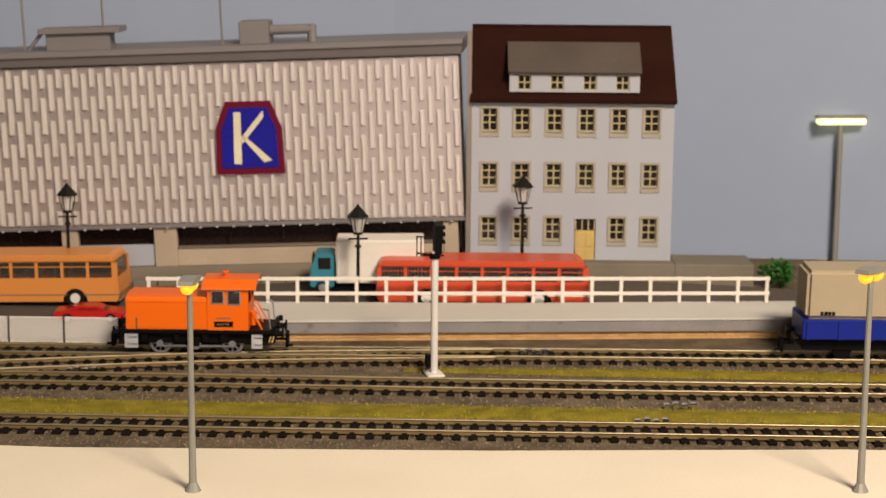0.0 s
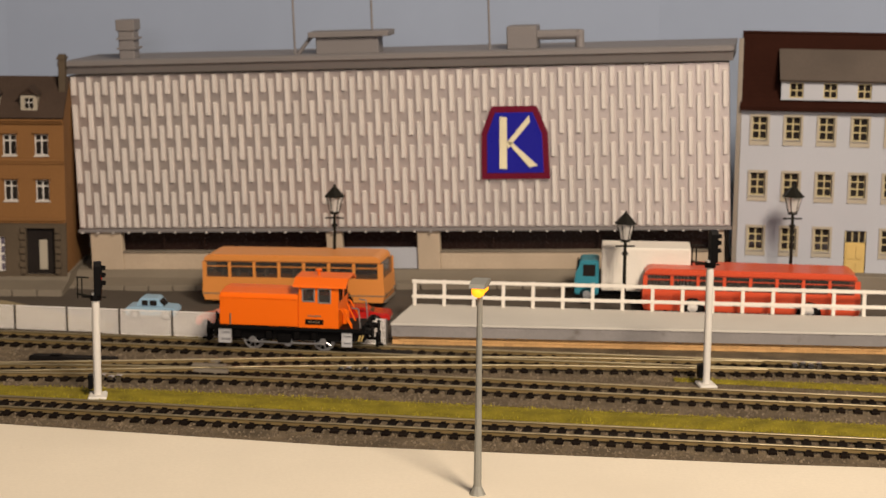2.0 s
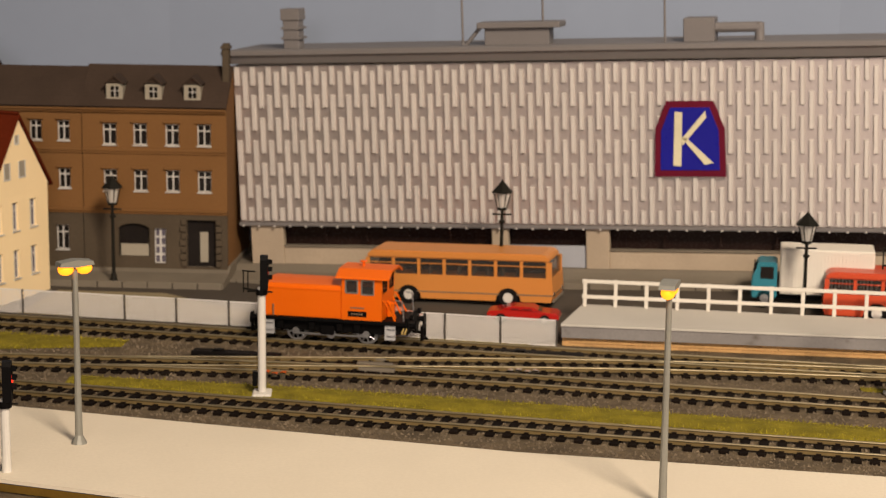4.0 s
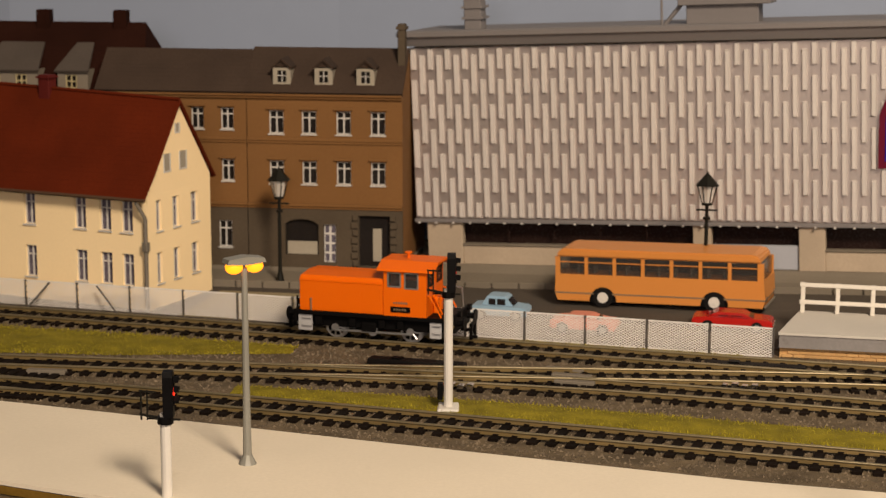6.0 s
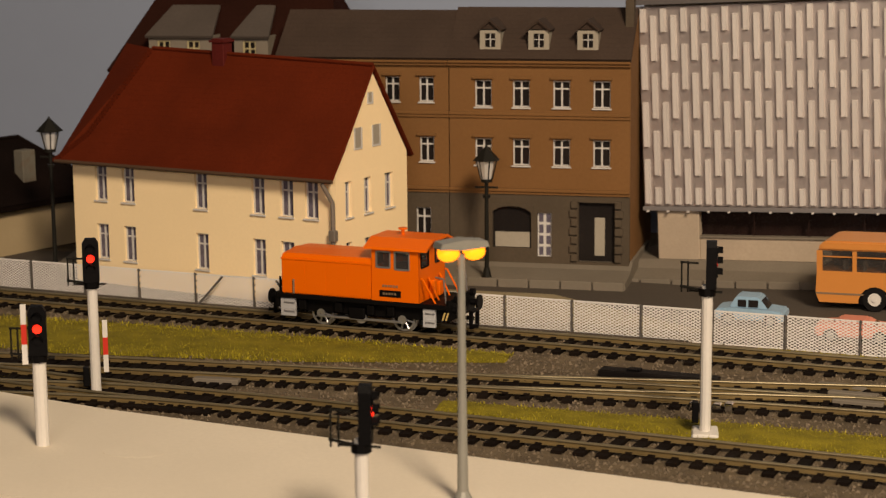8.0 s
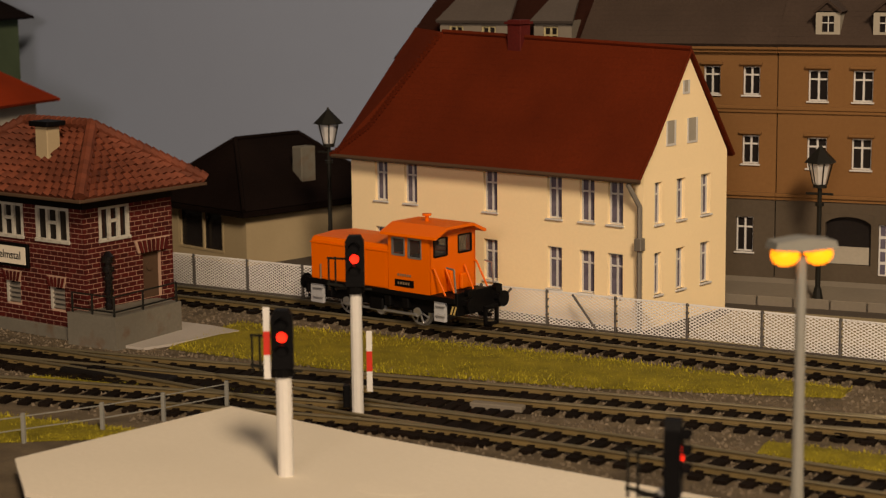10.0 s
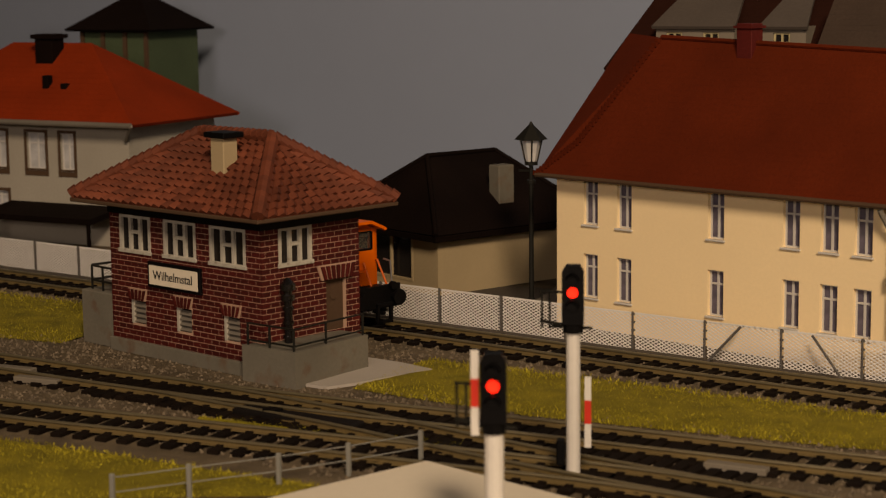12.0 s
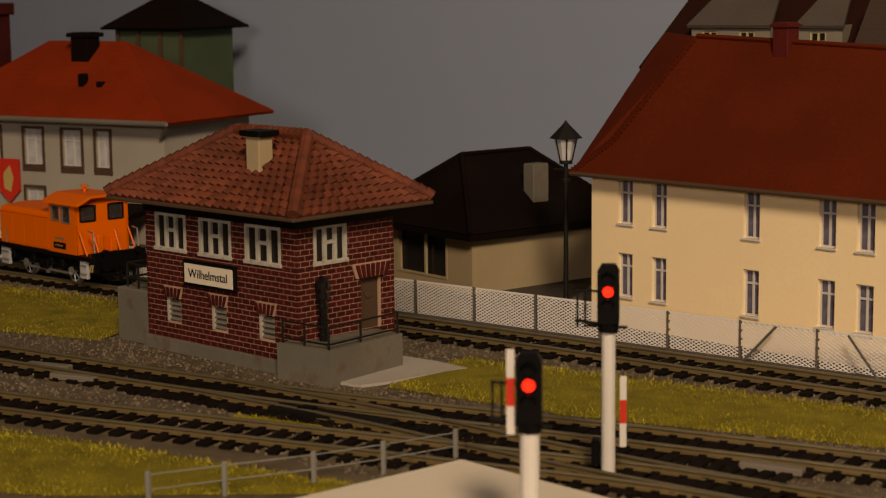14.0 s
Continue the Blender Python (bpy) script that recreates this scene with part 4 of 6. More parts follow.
def back_house():
    """Steep dark-roofed house that shows above the cream house."""
    th = thing("gabled_house", at(-64.6, 82.0, 0.7), "house with shade-darkened walls, steep dark brown roof and dormers", "house")
    W, H, R, D = 11.6, 9.2, 13.3, 8.0
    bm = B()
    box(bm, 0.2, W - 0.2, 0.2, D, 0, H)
    part("wall", bm, SHADEPLASTER, th)
    bm = B()
    slab(bm, [(-0.2, -0.5, H - 0.2), (W + 0.2, -0.5, H - 0.2), (W - 0.8, 3.6, R), (1.6, 3.6, R)], 0.22)
    slab(bm, [(1.6, 3.6, R), (W - 0.8, 3.6, R), (W + 0.2, D + 0.4, H - 0.2), (-0.2, D + 0.4, H - 0.2)], 0.22)
    slab(bm, [(W + 0.2, -0.5, H - 0.2), (W + 0.2, D + 0.4, H - 0.2), (W - 0.8, 3.6, R)], 0.2)
    slab(bm, [(-0.2, D + 0.4, H - 0.2), (-0.2, -0.5, H - 0.2), (1.6, 3.6, R)], 0.2)
    part("roof", bm, BROWNROOF, th, "very dark brown steep roof")
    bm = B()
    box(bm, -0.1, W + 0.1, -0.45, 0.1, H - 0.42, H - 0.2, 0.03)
    part("eaves_board", bm, SHADEPLASTER, th)
    for x, w, n in ((2.0, 3.4, 2), (6.6, 1.8, 1)):
        d = new("dormer")
        d.parent = th
        d.matrix_basis = at(x, -0.12, H + 0.3)
        d.empty_display_size = 0.01
        hs = [(0.45 + i * 1.6, 1.15 + i * 1.6, 0.2, 1.0) for i in range(n)]
        bm = B()
        wall_mesh(bm, w, 1.25, hs, 0.2)
        box(bm, 0, 0.16, 0.2, 2.2, 0, 1.25)
        box(bm, w - 0.16, w, 0.2, 2.2, 0, 1.25)
        part("dormer_wall", bm, SHADEPLASTER, d)
        for a, b, c, e in hs:
            bm = B()
            box(bm, a, b, 0.14, 0.18, c, e)
            part("dormer_pane", bm, PANE, d)
            bm = B()
            for q in (a, (a + b) / 2 - 0.04, b - 0.08):
                box(bm, q, q + 0.08, 0.06, 0.13, c, e)
            for q in (c, (c + e) / 2 - 0.03, e - 0.07):
                box(bm, a + 0.01, b - 0.01, 0.07, 0.12, q, q + 0.07)
            part("dormer_bars", bm, CREAMFR, d)
        bm = B()
        slab(bm, [(-0.12, -0.25, 1.25), (w + 0.12, -0.25, 1.25), (w - 0.3, 2.2, 2.7), (0.5, 2.2, 2.7)], 0.14)
        part("dormer_roof", bm, GREYROOF, d)
    for x in (4.2, 8.9):
        bm = B()
        box(bm, x, x + 0.8, 3.2, 4.0, R - 0.6, R + 0.7, 0.04)
        part("chimney", bm, BROWNROOF, th)


back_house()


def cream_house():
    L, D, H = 15.2, 6.0, 6.1
    th = thing("cream_house", at(-63.84, 74.84, 0.0, -17), "cream plastered two-storey house with red-brown roof", "house")
    cols = [1.38, 3.05, 7.36, 10.62, 12.2, 13.55]
    holes = [(x, x + 0.72, z, z + 1.7) for z in (1.25, 4.08) for x in cols]
    bm = B()
    wall_mesh(bm, L, H, holes)
    part("wall", bm, CREAM, th, "cream plastered front wall")
    for x, _, z, _ in holes:
        win(th, x, z, 0.72, 1.7, Matrix.Identity(4), "tee", WHITEFR, PANECURT, depth=0.16)
    g = at(L, 0.28, 0, 90)
    gh = [(a, b, c, d) for a, b in ((0.5, 1.02), (2.04, 2.66), (3.8, 4.5)) for c, d in ((1.33, 2.98), (4.1, 5.73))]
    bm = B()
    wall_mesh(bm, D - 0.28, 6.1, gh)
    part("wall", bm, CREAM, th, "cream plastered gable wall", m=g)
    for p, q, z0, z1 in gh:
        win(th, p, z0, q - p, z1 - z0, g, "tee", WHITEFR, PANECURT, depth=0.16)
    prof = [(0.0, 6.1), (D, 6.1), (D, 6.55), (3.05, 10.55), (0.0, 6.25)]
    bm = B()
    va = [bm.verts.new((L - 0.28, y, z)) for y, z in prof]
    vb = [bm.verts.new((L, y, z)) for y, z in prof]
    bm.faces.new(va), bm.faces.new(vb[::-1])
    for i in range(len(prof)):
        j = (i + 1) % len(prof)
        bm.faces.new((va[j], va[i], vb[i], vb[j]))
    part("gable", bm, CREAM, th)
    for y, w, z0, z1 in ((1.62, 0.5, 7.15, 8.05), (3.1, 0.56, 7.15, 8.05), (2.75, 0.32, 9.1, 9.55)):
        bm = B()
        box(bm, L - 0.05, L + 0.035, y - 0.08, y + w + 0.08, z0 - 0.08, z0)
        box(bm, L - 0.05, L + 0.035, y - 0.08, y, z0, z1)
        box(bm, L - 0.05, L + 0.035, y + w, y + w + 0.08, z0, z1)
        part("gable_window_frame", bm, WHITEFR, th)
        bm = B()
        box(bm, L - 0.04, L + 0.008, y, y + w, z0, z1)
        part("gable_pane", bm, GHTRIM, th)
    for b in ((0, 0.28, 0.28, D, 0, H), (0.28, L - 0.28, D - 0.28, D, 0, H + 0.4)):
        bm = B()
        box(bm, *b)
        part("wall", bm, CREAM, th)
    R, m = 11.15, 3.05
    e0, e1, e2, e3 = (-0.55, -0.55, 5.95), (L + 0.12, -0.55, 5.95), (L + 0.12, D + 0.3, 6.4), (-0.55, D + 0.3, 6.4)
    f0, f1 = (0.7, 0.45, 7.15), (L + 0.12, 0.45, 7.15)
    r0, r1, rb = (2.7, m, R), (L + 0.12, m, R - 0.4), (0.0, 4.35, R + 0.1)
    for k, pts in enumerate(([e0, e1, f1, f0], [f0, f1, r1, r0], [rb, r0, r1, e2, e3], [e3, e0, f0, r0, rb])):
        bm = B()
        slab(bm, pts, 0.14)
        part("roof_slope", bm, REDROOF, th, "red-brown tiled roof slope" if k == 1 else "")
    bm = B()
    n = 40
    for k in range(n):
        t0 = k / n
        p = Vector(e0).lerp(Vector(f0), t0 * 3) if t0 < 1 / 3 else Vector(f0).lerp(Vector(r0), (t0 - 1 / 3) * 1.5)
        box(bm, p.x - 0.11, p.x + 0.11, p.y - 0.11, p.y + 0.11, p.z - 0.05, p.z + 0.12)
    part("hip_tiles", bm, REDROOF, th, kind="stuff")
    bm = B()
    rod(bm, (*r0[:2], R + 0.02), (L + 0.12, m, R - 0.38), 0.1, 8)
    part("ridge_tiles", bm, REDROOF, th)
    bm = B()
    rod(bm, (-0.55, -0.62, 5.92), (L + 0.25, -0.62, 5.92), 0.09, 8)
    part("gutter", bm, BROWNTRIM, th)
    bm = B()
    rod(bm, (L - 0.3, -0.6, 5.8), (L - 0.02, -0.2, 4.9), 0.1, 8)
    rod(bm, (L - 0.02, -0.2, 4.9), (L - 0.02, -0.2, 0.05), 0.1, 8)
    box(bm, L - 0.18, L + 0.14, -0.36, -0.04, 3.2, 3.7, 0.03)
    part("drainpipe", bm, GUTTER, th)
    bm = B()
    box(bm, 6.5, 7.2, m - 0.35, m + 0.35, R - 0.8, R + 0.6, 0.03)
    box(bm, 6.42, 7.28, m - 0.43, m + 0.43, R + 0.42, R + 0.52)
    part("chimney", bm, BRICK, th, "red chimney stub")
    for a0, a1 in ((e1, f1), (f1, r1), (r1, e2)):
        bm = B()
        rod(bm, (a0[0] + 0.03, a0[1], a0[2] - 0.05), (a1[0] + 0.03, a1[1], a1[2] - 0.05), 0.055, 6)
        part("verge_board", bm, REDROOF, th)


cream_house()


def dark_bungalow():
    """Its near corner points at the tracks; x runs along the gable side, y along the entrance side."""
    m = at(-70.72, 77.5, 0.06, 68)
    th = thing("bungalow", m, "beige bungalow with black-brown hipped roof", "house")
    W, D, H, o = 9.6, 8.2, 2.7, 0.55
    en = at(o, D - o, 0, -90)
    bm = B()
    wall_mesh(bm, D - 2 * o, H, [(1.9, 5.3, 0.5, 2.35)])
    part("wall", bm, BEIGEWALL, th, m=en)
    bm = B()
    box(bm, 1.9, 5.3, 0.2, 0.26, 0.5, 2.35)
    part("pane", bm, PANE, th, m=en)
    bm = B()
    wall_mesh(bm, 3.6, 2.0, [(0.1, 2.0, 0.1, 1.86), (2.1, 3.5, 0.1, 1.86)], 0.12)
    part("entrance_frame", bm, BEIGEWALL, th, m=en @ at(1.8, -0.03, 0.43))
    for b in ((o + 0.28, W - o, o, o + 0.28, 0, H), (W - o - 0.28, W - o, o + 0.28, D - o, 0, H), (o + 0.28, W - o - 0.28, D - o - 0.28, D - o, 0, H)):
        bm = B()
        box(bm, *b)
        part("wall", bm, BEIGEWALL, th)
    a, b, c, d = (0, 0, H), (W, 0, H), (W, D, H), (0, D, H)
    p, q = (2.8, 4.0, 5.6), (6.8, 4.0, 5.6)
    bm = B()
    for f in ((a, b, q, p), (b, c, q), (c, d, p, q), (d, a, p)):
        slab(bm, f, 0.15)
    part("roof", bm, BLACKROOF, th, "black-brown hipped roof")
    bm = B()
    for e, g in ((a, p), (b, q), (p, q), (d, p)):
        rod(bm, (e[0], e[1], e[2] + 0.03), (g[0], g[1], g[2] + 0.03), 0.11, 8)
    part("hip_tiles", bm, BLACKROOF, th)
    bm = B()
    box(bm, 0.02, W - 0.02, 0.02, D - 0.02, H - 0.32, H - 0.06, 0.03)
    part("eave_board", bm, BLACKROOF, th)
    bm = B()
    box(bm, 4.6, 5.5, 1.2, 1.9, 3.5, 5.25, 0.04)
    part("chimney", bm, PLINTH, th, "grey chimney")


dark_bungalow()


def red_roof_house():
    th = thing("station_house", at(-107.4, 84.4, 0.0), "grey-white house with bright red hipped roof", "house")
    W, D, H = 15.2, 7.4, 6.4
    xs = [2.9, 5.85, 8.5, 10.75]
    hs = [(x, x + (1.25 if i < 3 else 0.9), 3.85, 5.75) for i, x in enumerate(xs)] + [(5.85, 7.1, 1.75, 2.6)]
    bm = B()
    wall_mesh(bm, W, H, hs)
    part("wall", bm, OLDWALL, th, "weathered grey-white plaster wall")
    for a, b, c, d in hs:
        win(th, a, c, b - a, d - c, Matrix.Identity(4), "tee", WHITEFR, NETCURTAIN, trim=BROWNTRIM)
    for b in ((0, 0.28, 0.28, D, 0, H), (W - 0.28, W, 0.28, D, 0, H), (0.28, W - 0.28, D - 0.28, D, 0, H)):
        bm = B()
        box(bm, *b)
        part("wall", bm, OLDWALL, th)
    bm = B()
    a, b, c, d = (-0.9, -1.0, H), (W + 1.0, -1.0, H), (W + 1.0, D + 1, H), (-0.9, D + 1, H)
    p, q = (4.6, D / 2, 10.25), (W - 5.2, D / 2, 10.25)
    for f in ([a, b, q, p], [b, c, q], [c, d, p, q], [d, a, p]):
        slab(bm, f, 0.18)
    part("roof", bm, REDROOF2, th, "bright red hipped roof")
    bm = B()
    rod(bm, (-0.9, -1.08, H - 0.05), (W + 1.0, -1.08, H - 0.05), 0.14, 8)
    rod(bm, (W + 1.0, -1.08, H - 0.05), (W - 0.1, -0.15, H - 0.9), 0.1, 8)
    part("gutter", bm, GUTTER, th)
    bm = B()
    box(bm, 7.2, 8.4, 2.4, 3.4, 8.4, 10.75, 0.04)
    box(bm, 7.05, 8.55, 2.25, 3.55, 10.5, 10.72)
    part("chimney", bm, BLACKROOF, th)
    for x, z in ((8.9, 7.9), (10.1, 7.5)):
        bm = B()
        box(bm, x, x + 0.4, 0.9, 1.3, z - 0.4, z + 0.75, 0.03)
        part("vent_pipe", bm, BLACKROOF, th)
    # red heraldic board, plain shapes
    bm = B()
    prism(bm, [(4.15, 2.4), (4.85, 1.75), (5.55, 2.4), (5.55, 4.1), (4.15, 4.1)], -0.25, -0.1)
    part("shield_board", bm, REDPAINT, th, "red shield-shaped board")
    bm = B()
    prism(bm, [(4.55, 2.5), (5.0, 2.35), (5.2, 3.1), (4.95, 3.75), (4.5, 3.3)], -0.29, -0.255)
    part("shield_emblem", bm, DOORY, th)
    bm = B()
    slab(bm, [(7.3, -2.6, 1.75), (14.6, -2.6, 1.75), (14.6, 0, 2.1), (7.3, 0, 2.1)], 0.3)
    for x in (7.5, 14.3):
        box(bm, x, x + 0.15, -2.5, -2.35, 0, 1.46)
    part("porch_roof", bm, BLACKROOF, th)


red_roof_house()


def green_tower():
    th = thing("water_tower", at(-101.4, 97.5, 0.0), "dark green timber tower with pointed black roof", "tower")
    bm = B()
    box(bm, -2.4, 2.4, -2.4, 2.4, 0, 10.8, 0.06)
    part("shaft", bm, GREENWALL, th)
    for x in (-2.3, -0.8, 0.8, 2.3):
        bm = B()
        box(bm, x - 0.12, x + 0.12, -2.55, -2.4, 0, 10.7)
        part("batten", bm, BROWNTRIM, th)
    bm = B()
    a = [(-3.1, -3.1, 10.75), (3.1, -3.1, 10.75), (3.1, 3.1, 10.75), (-3.1, 3.1, 10.75)]
    for i in range(4):
        slab(bm, [a[i], a[(i + 1) % 4], (0, 0, 13.0)], 0.15)
    part("roof", bm, BLACKROOF, th)
    t2 = thing("chimney_stack", at(-112.0, 93.0, 0.0), "dark red brick chimney stack", "chimney")
    bm = B()
    box(bm, -1, 1, -1, 1, 0, 11.5, 0.05)
    box(bm, -1.2, 1.2, -1.2, 1.2, 11.5, 12.2, 0.05)
    part("shaft", bm, BRICK, t2)


green_tower()


# ---- loading ramp with white railing ----
def loading_ramp():
    th = thing("loading_ramp", Matrix.Identity(4), "long grey concrete loading ramp with tan brick foot", "loading ramp", kind="structure")
    front, back = [(-17.4, 64.9), (4, 63.4), (19.3, 62.4)], [(20.6, 66.6), (4, 67.6), (-16.2, 70.0)]
    bm = B()
    slab(bm, [(x, y, 1.25) for x, y in front + back], 0.12)
    part("deck", bm, CONCRETE, th, "pale concrete deck")
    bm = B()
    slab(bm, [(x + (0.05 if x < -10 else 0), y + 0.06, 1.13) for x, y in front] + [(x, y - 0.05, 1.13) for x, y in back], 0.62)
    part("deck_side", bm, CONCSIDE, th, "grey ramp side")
    bm = B()
    slab(bm, [(x + 0.1, y + 0.35, 0.52) for x, y in front] + [(x, y - 0.3, 0.52) for x, y in back], 0.55)
    part("foot_wall", bm, TANBRICK, th)
    bm = B()
    box(bm, 0, 0.5, -0.07, 0.05, 0, 0.14, 0.012)
    bk = mesh_of("brick", bm, TANBRICK)
    for r in range(3):
        x = -17.2 + (0.27 if r % 2 else 0)
        while x < 19.0:
            y = 64.9 + 0.33 - (x + 17.4) * 0.0685
            put("brick", bk, th, at(x, y, 0.02 + r * 0.165, -3.9))
            x += 0.54
    rl = thing("ramp_railing", Matrix.Identity(4), "white two-bar railing along the loading ramp", "railing")
    a, b = Vector((-16.1, 69.5, 1.25)), Vector((18.8, 66.35, 1.25))
    n = 21
    ang = math.degrees(math.atan2((b - a).y, (b - a).x))
    bm = B()
    box(bm, -0.1, 0.1, -0.08, 0.08, 0, 1.5, 0.015)
    post = mesh_of("post", bm, WHITE)
    for k in range(n + 1):
        p = a.lerp(b, k / n)
        put("post", post, rl, at(p.x, p.y, p.z, ang))
    for z in (0.55, 1.4):
        bm = B()
        box(bm, -0.15, (b - a).length + 0.15, -0.12, -0.05, z - 0.1, z + 0.1, 0.015)
        part("rail_bar", bm, WHITE, rl, m=at(a.x, a.y, a.z, ang))


loading_ramp()


# ---- mesh fence ----
def fence():
    th = thing("mesh_fence", Matrix.Identity(4), "pale grey wire mesh fence with dark posts along the track", "fence", kind="structure")
    w, h = 2.95, 1.38
    bm = B()
    sl = 0.56
    for s in (-1, 1):
        n = int((h + w * sl) / 0.125)
        for q in range(n):
            c0 = -w * sl + 0.06 + q * 0.125 if s > 0 else 0.06 + q * 0.125
            x0 = min(max(0.02, ((0.03 - c0) / sl if s > 0 else (c0 - h) / sl)), w - 0.02)
            x1 = max(min(w - 0.02, ((h - c0) / sl if s > 0 else (c0 - 0.03) / sl)), 0.02)
            if x1 - x0 < 0.05:
                continue
            za, zb = c0 + s * sl * x0, c0 + s * sl * x1
            slab(bm, [(x0, s * 0.008, za - 0.021), (x1, s * 0.008, zb - 0.021), (x1, s * 0.008, zb + 0.021), (x0, s * 0.008, za + 0.021)], 0.012)
    box(bm, 0.02, w - 0.02, -0.02, 0.02, h - 0.03, h + 0.03)
    box(bm, 0.02, w - 0.02, -0.02, 0.02, 0.0, 0.05)
    panel = mesh_of("mesh_panel", bm, FENCEM)
    bm = B()
    cyl(bm, 0, 0.06, 0, h + 0.06, 0.04, n=6)
    for q in range(5):
        box(bm, -0.055, 0.055, -0.04, 0.06, 0.12 + q * 0.3, 0.19 + q * 0.3)
    post = mesh_of("fence_post", bm, FENCEPOST)
    pts = line([(-17.6, 65.1), (-30, 67.0), (-45, 69.2), (-57, 71.0), (-70, 73.2), (-95, 77.0), (-125, 81.5)])
    gone, prev = 0.0, None
    stops = []
    for p, q in zip(pts, pts[1:]):
        d = (q - p).length
        while gone < d:
            stops.append(p.lerp(q, gone / d))
            gone += 3.0
        gone -= d
    for p, q in zip(stops, stops[1:]):
        ang = math.degrees(math.atan2((q - p).y, (q - p).x))
        put("mesh_panel", panel, th, at(p.x, p.y, 0.0, ang + 0.0))
        put("fence_post", post, th, at(p.x, p.y, 0.0, ang))
    for x, y, s in ((-51.9, 69.75, 1), (-54.6, 70.2, -1)):
        bm = B()
        rod(bm, (x, y - 0.1, 1.45), (x + s * 1.25, y - 0.35 - s * 0.2, 0.05), 0.05)
        part("brace", bm, FENCEPOST, th)


fence()


# ---- signal box of red brick ----
def signal_box():
    th = thing("signal_box", at(-68.4, 61.1, 0.0, -14.5), "red brick signal box with hipped pantile roof and name board", "signal box")
    W, D, H = 8.44, 4.64, 5.66
    P0 = 0.5
    # local frame: near corner at origin, front wall runs to -x, side wall to +y
    fw = [(0.6, 2.4, 3.85, 5.12), (3.15, 4.95, 3.85, 5.12), (5.7, 7.6, 3.85, 5.12)]
    vents = [(1.2, 2.0, 1.15, 2.0), (3.8, 4.6, 1.15, 2.0), (6.4, 7.2, 1.15, 2.0)]
    sw = [(0.8, 2.35, 3.9, 5.14)]
    sdoor = (3.0, 3.95, 1.25, 3.1)
    fm = at(-W, 0, 0)
    sm = at(0, 0, 0, 90)

    def brick_wall(w, holes, m, cap):
        bm = B()
        wall_mesh(bm, w - 0.05, H, holes, 0.3)
        for v in bm.verts:
            v.co.x = max(v.co.x, 0.06)
        wl = part("wall", bm, MORTAR, th, "pale mortar joints", m=m @ at(0, 0.04, 0))
        bw, bh = 0.405, 0.195
        bm = B()
        box(bm, 0.017, bw - 0.017, -0.018, 0.03, 0.015, bh - 0.016)
        full = mesh_of("brick", bm, BRICK)
        rest = B()
        n = 0
        rows = int((H - P0) / bh)
        for r in range(rows):
            z = P0 + r * bh
            x = -(bw / 2) * (r % 2)
            while x < w - 0.05:
                a, b = max(x, 0.0), min(x + bw, w)
                cuts = [(a, b)]
                for h in holes:
                    if h[2] - 0.05 < z + bh / 2 < h[3] + 0.05:
                        nxt = []
                        for p, q in cuts:
                            if q <= h[0] or p >= h[1]:
                                nxt.append((p, q))
                            else:
                                if p < h[0] - 0.06:
                                    nxt.append((p, h[0]))
                                if q > h[1] + 0.06:
                                    nxt.append((h[1], q))
                        cuts = nxt
                for p, q in cuts:
                    if q - p < 0.07:
                        continue
                    if q - p > bw - 0.01 and n < cap:
                        put("brick", full, wl, at(p, 0.0, z))
                        n += 1
                    else:
                        box(rest, p + 0.017, q - 0.017, -0.018, 0.03, z + 0.015, z + bh - 0.016)
                x += bw
        part("brick_rest", rest, BRICKJ, wl, kind="stuff")
        return wl

    brick_wall(W, fw + vents, fm, 290)
    brick_wall(D, sw + [sdoor], sm, 200)
    for b in ((-W, -W + 0.3, 0.35, D, 0, H), (-W + 0.3, -0.35, D - 0.3, D, 0, H)):
        bm = B()
        box(bm, *b)
        part("wall", bm, BRICK, th)
    bm = B()
    box(bm, -W - 0.06, 0.07, -0.09, 0.3, 0, P0, 0.02)
    box(bm, -0.2, 0.09, 0.31, D + 0.05, 0, P0, 0.02)
    part("plinth", bm, PLINTH, th, "grey concrete plinth")
    # black band that stands in for the deep shade under the eaves
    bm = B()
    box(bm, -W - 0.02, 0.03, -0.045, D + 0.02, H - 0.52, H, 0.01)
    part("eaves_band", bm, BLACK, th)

    def three_light(x, z, w, h, m, n):
        d = new("window")
        d.parent = th
        d.matrix_basis = m @ at(x, 0.02, z)
        d.empty_display_size = 0.01
        bm = B()
        t = 0.13
        box(bm, -0.05, w + 0.05, -0.06, 0.12, -0.12, 0.02, 0.015)
        box(bm, 0, w, 0, 0.12, h - 0.1, h)
        for k in range(n + 1):
            q = k * (w - t) / n
            box(bm, q, q + t, -0.01, 0.12, 0.02, h - 0.1)
        box(bm, (w - t) / n + t, 2 * (w - t) / n, 0.0, 0.1, h * 0.48, h * 0.48 + 0.12)
        part("window_frame", bm, OLDWHITE, d, "weathered white window frame")
        bm = B()
        box(bm, 0.02, w - 0.02, 0.1, 0.14, 0, h - 0.02)
        part("pane", bm, PANE, d)

    for a, b, c, e in fw:
        three_light(a, c, b - a, e - c, fm, 3)
    for a, b, c, e in sw:
        three_light(a, c, b - a, e - c, sm, 3)
    for a, b, c, e in vents:
        v = new("vent")
        v.parent = th
        v.matrix_basis = fm @ at(a, 0.04, c)
        v.empty_display_size = 0.01
        bm = B()
        box(bm, 0, b - a, 0.14, 0.2, 0, e - c)
        part("vent_back", bm, BLACK, v)
        bm = B()
        box(bm, 0.0, 0.12, -0.03, 0.12, 0, e - c)
        part("vent_frame", bm, OLDWHITE, v)
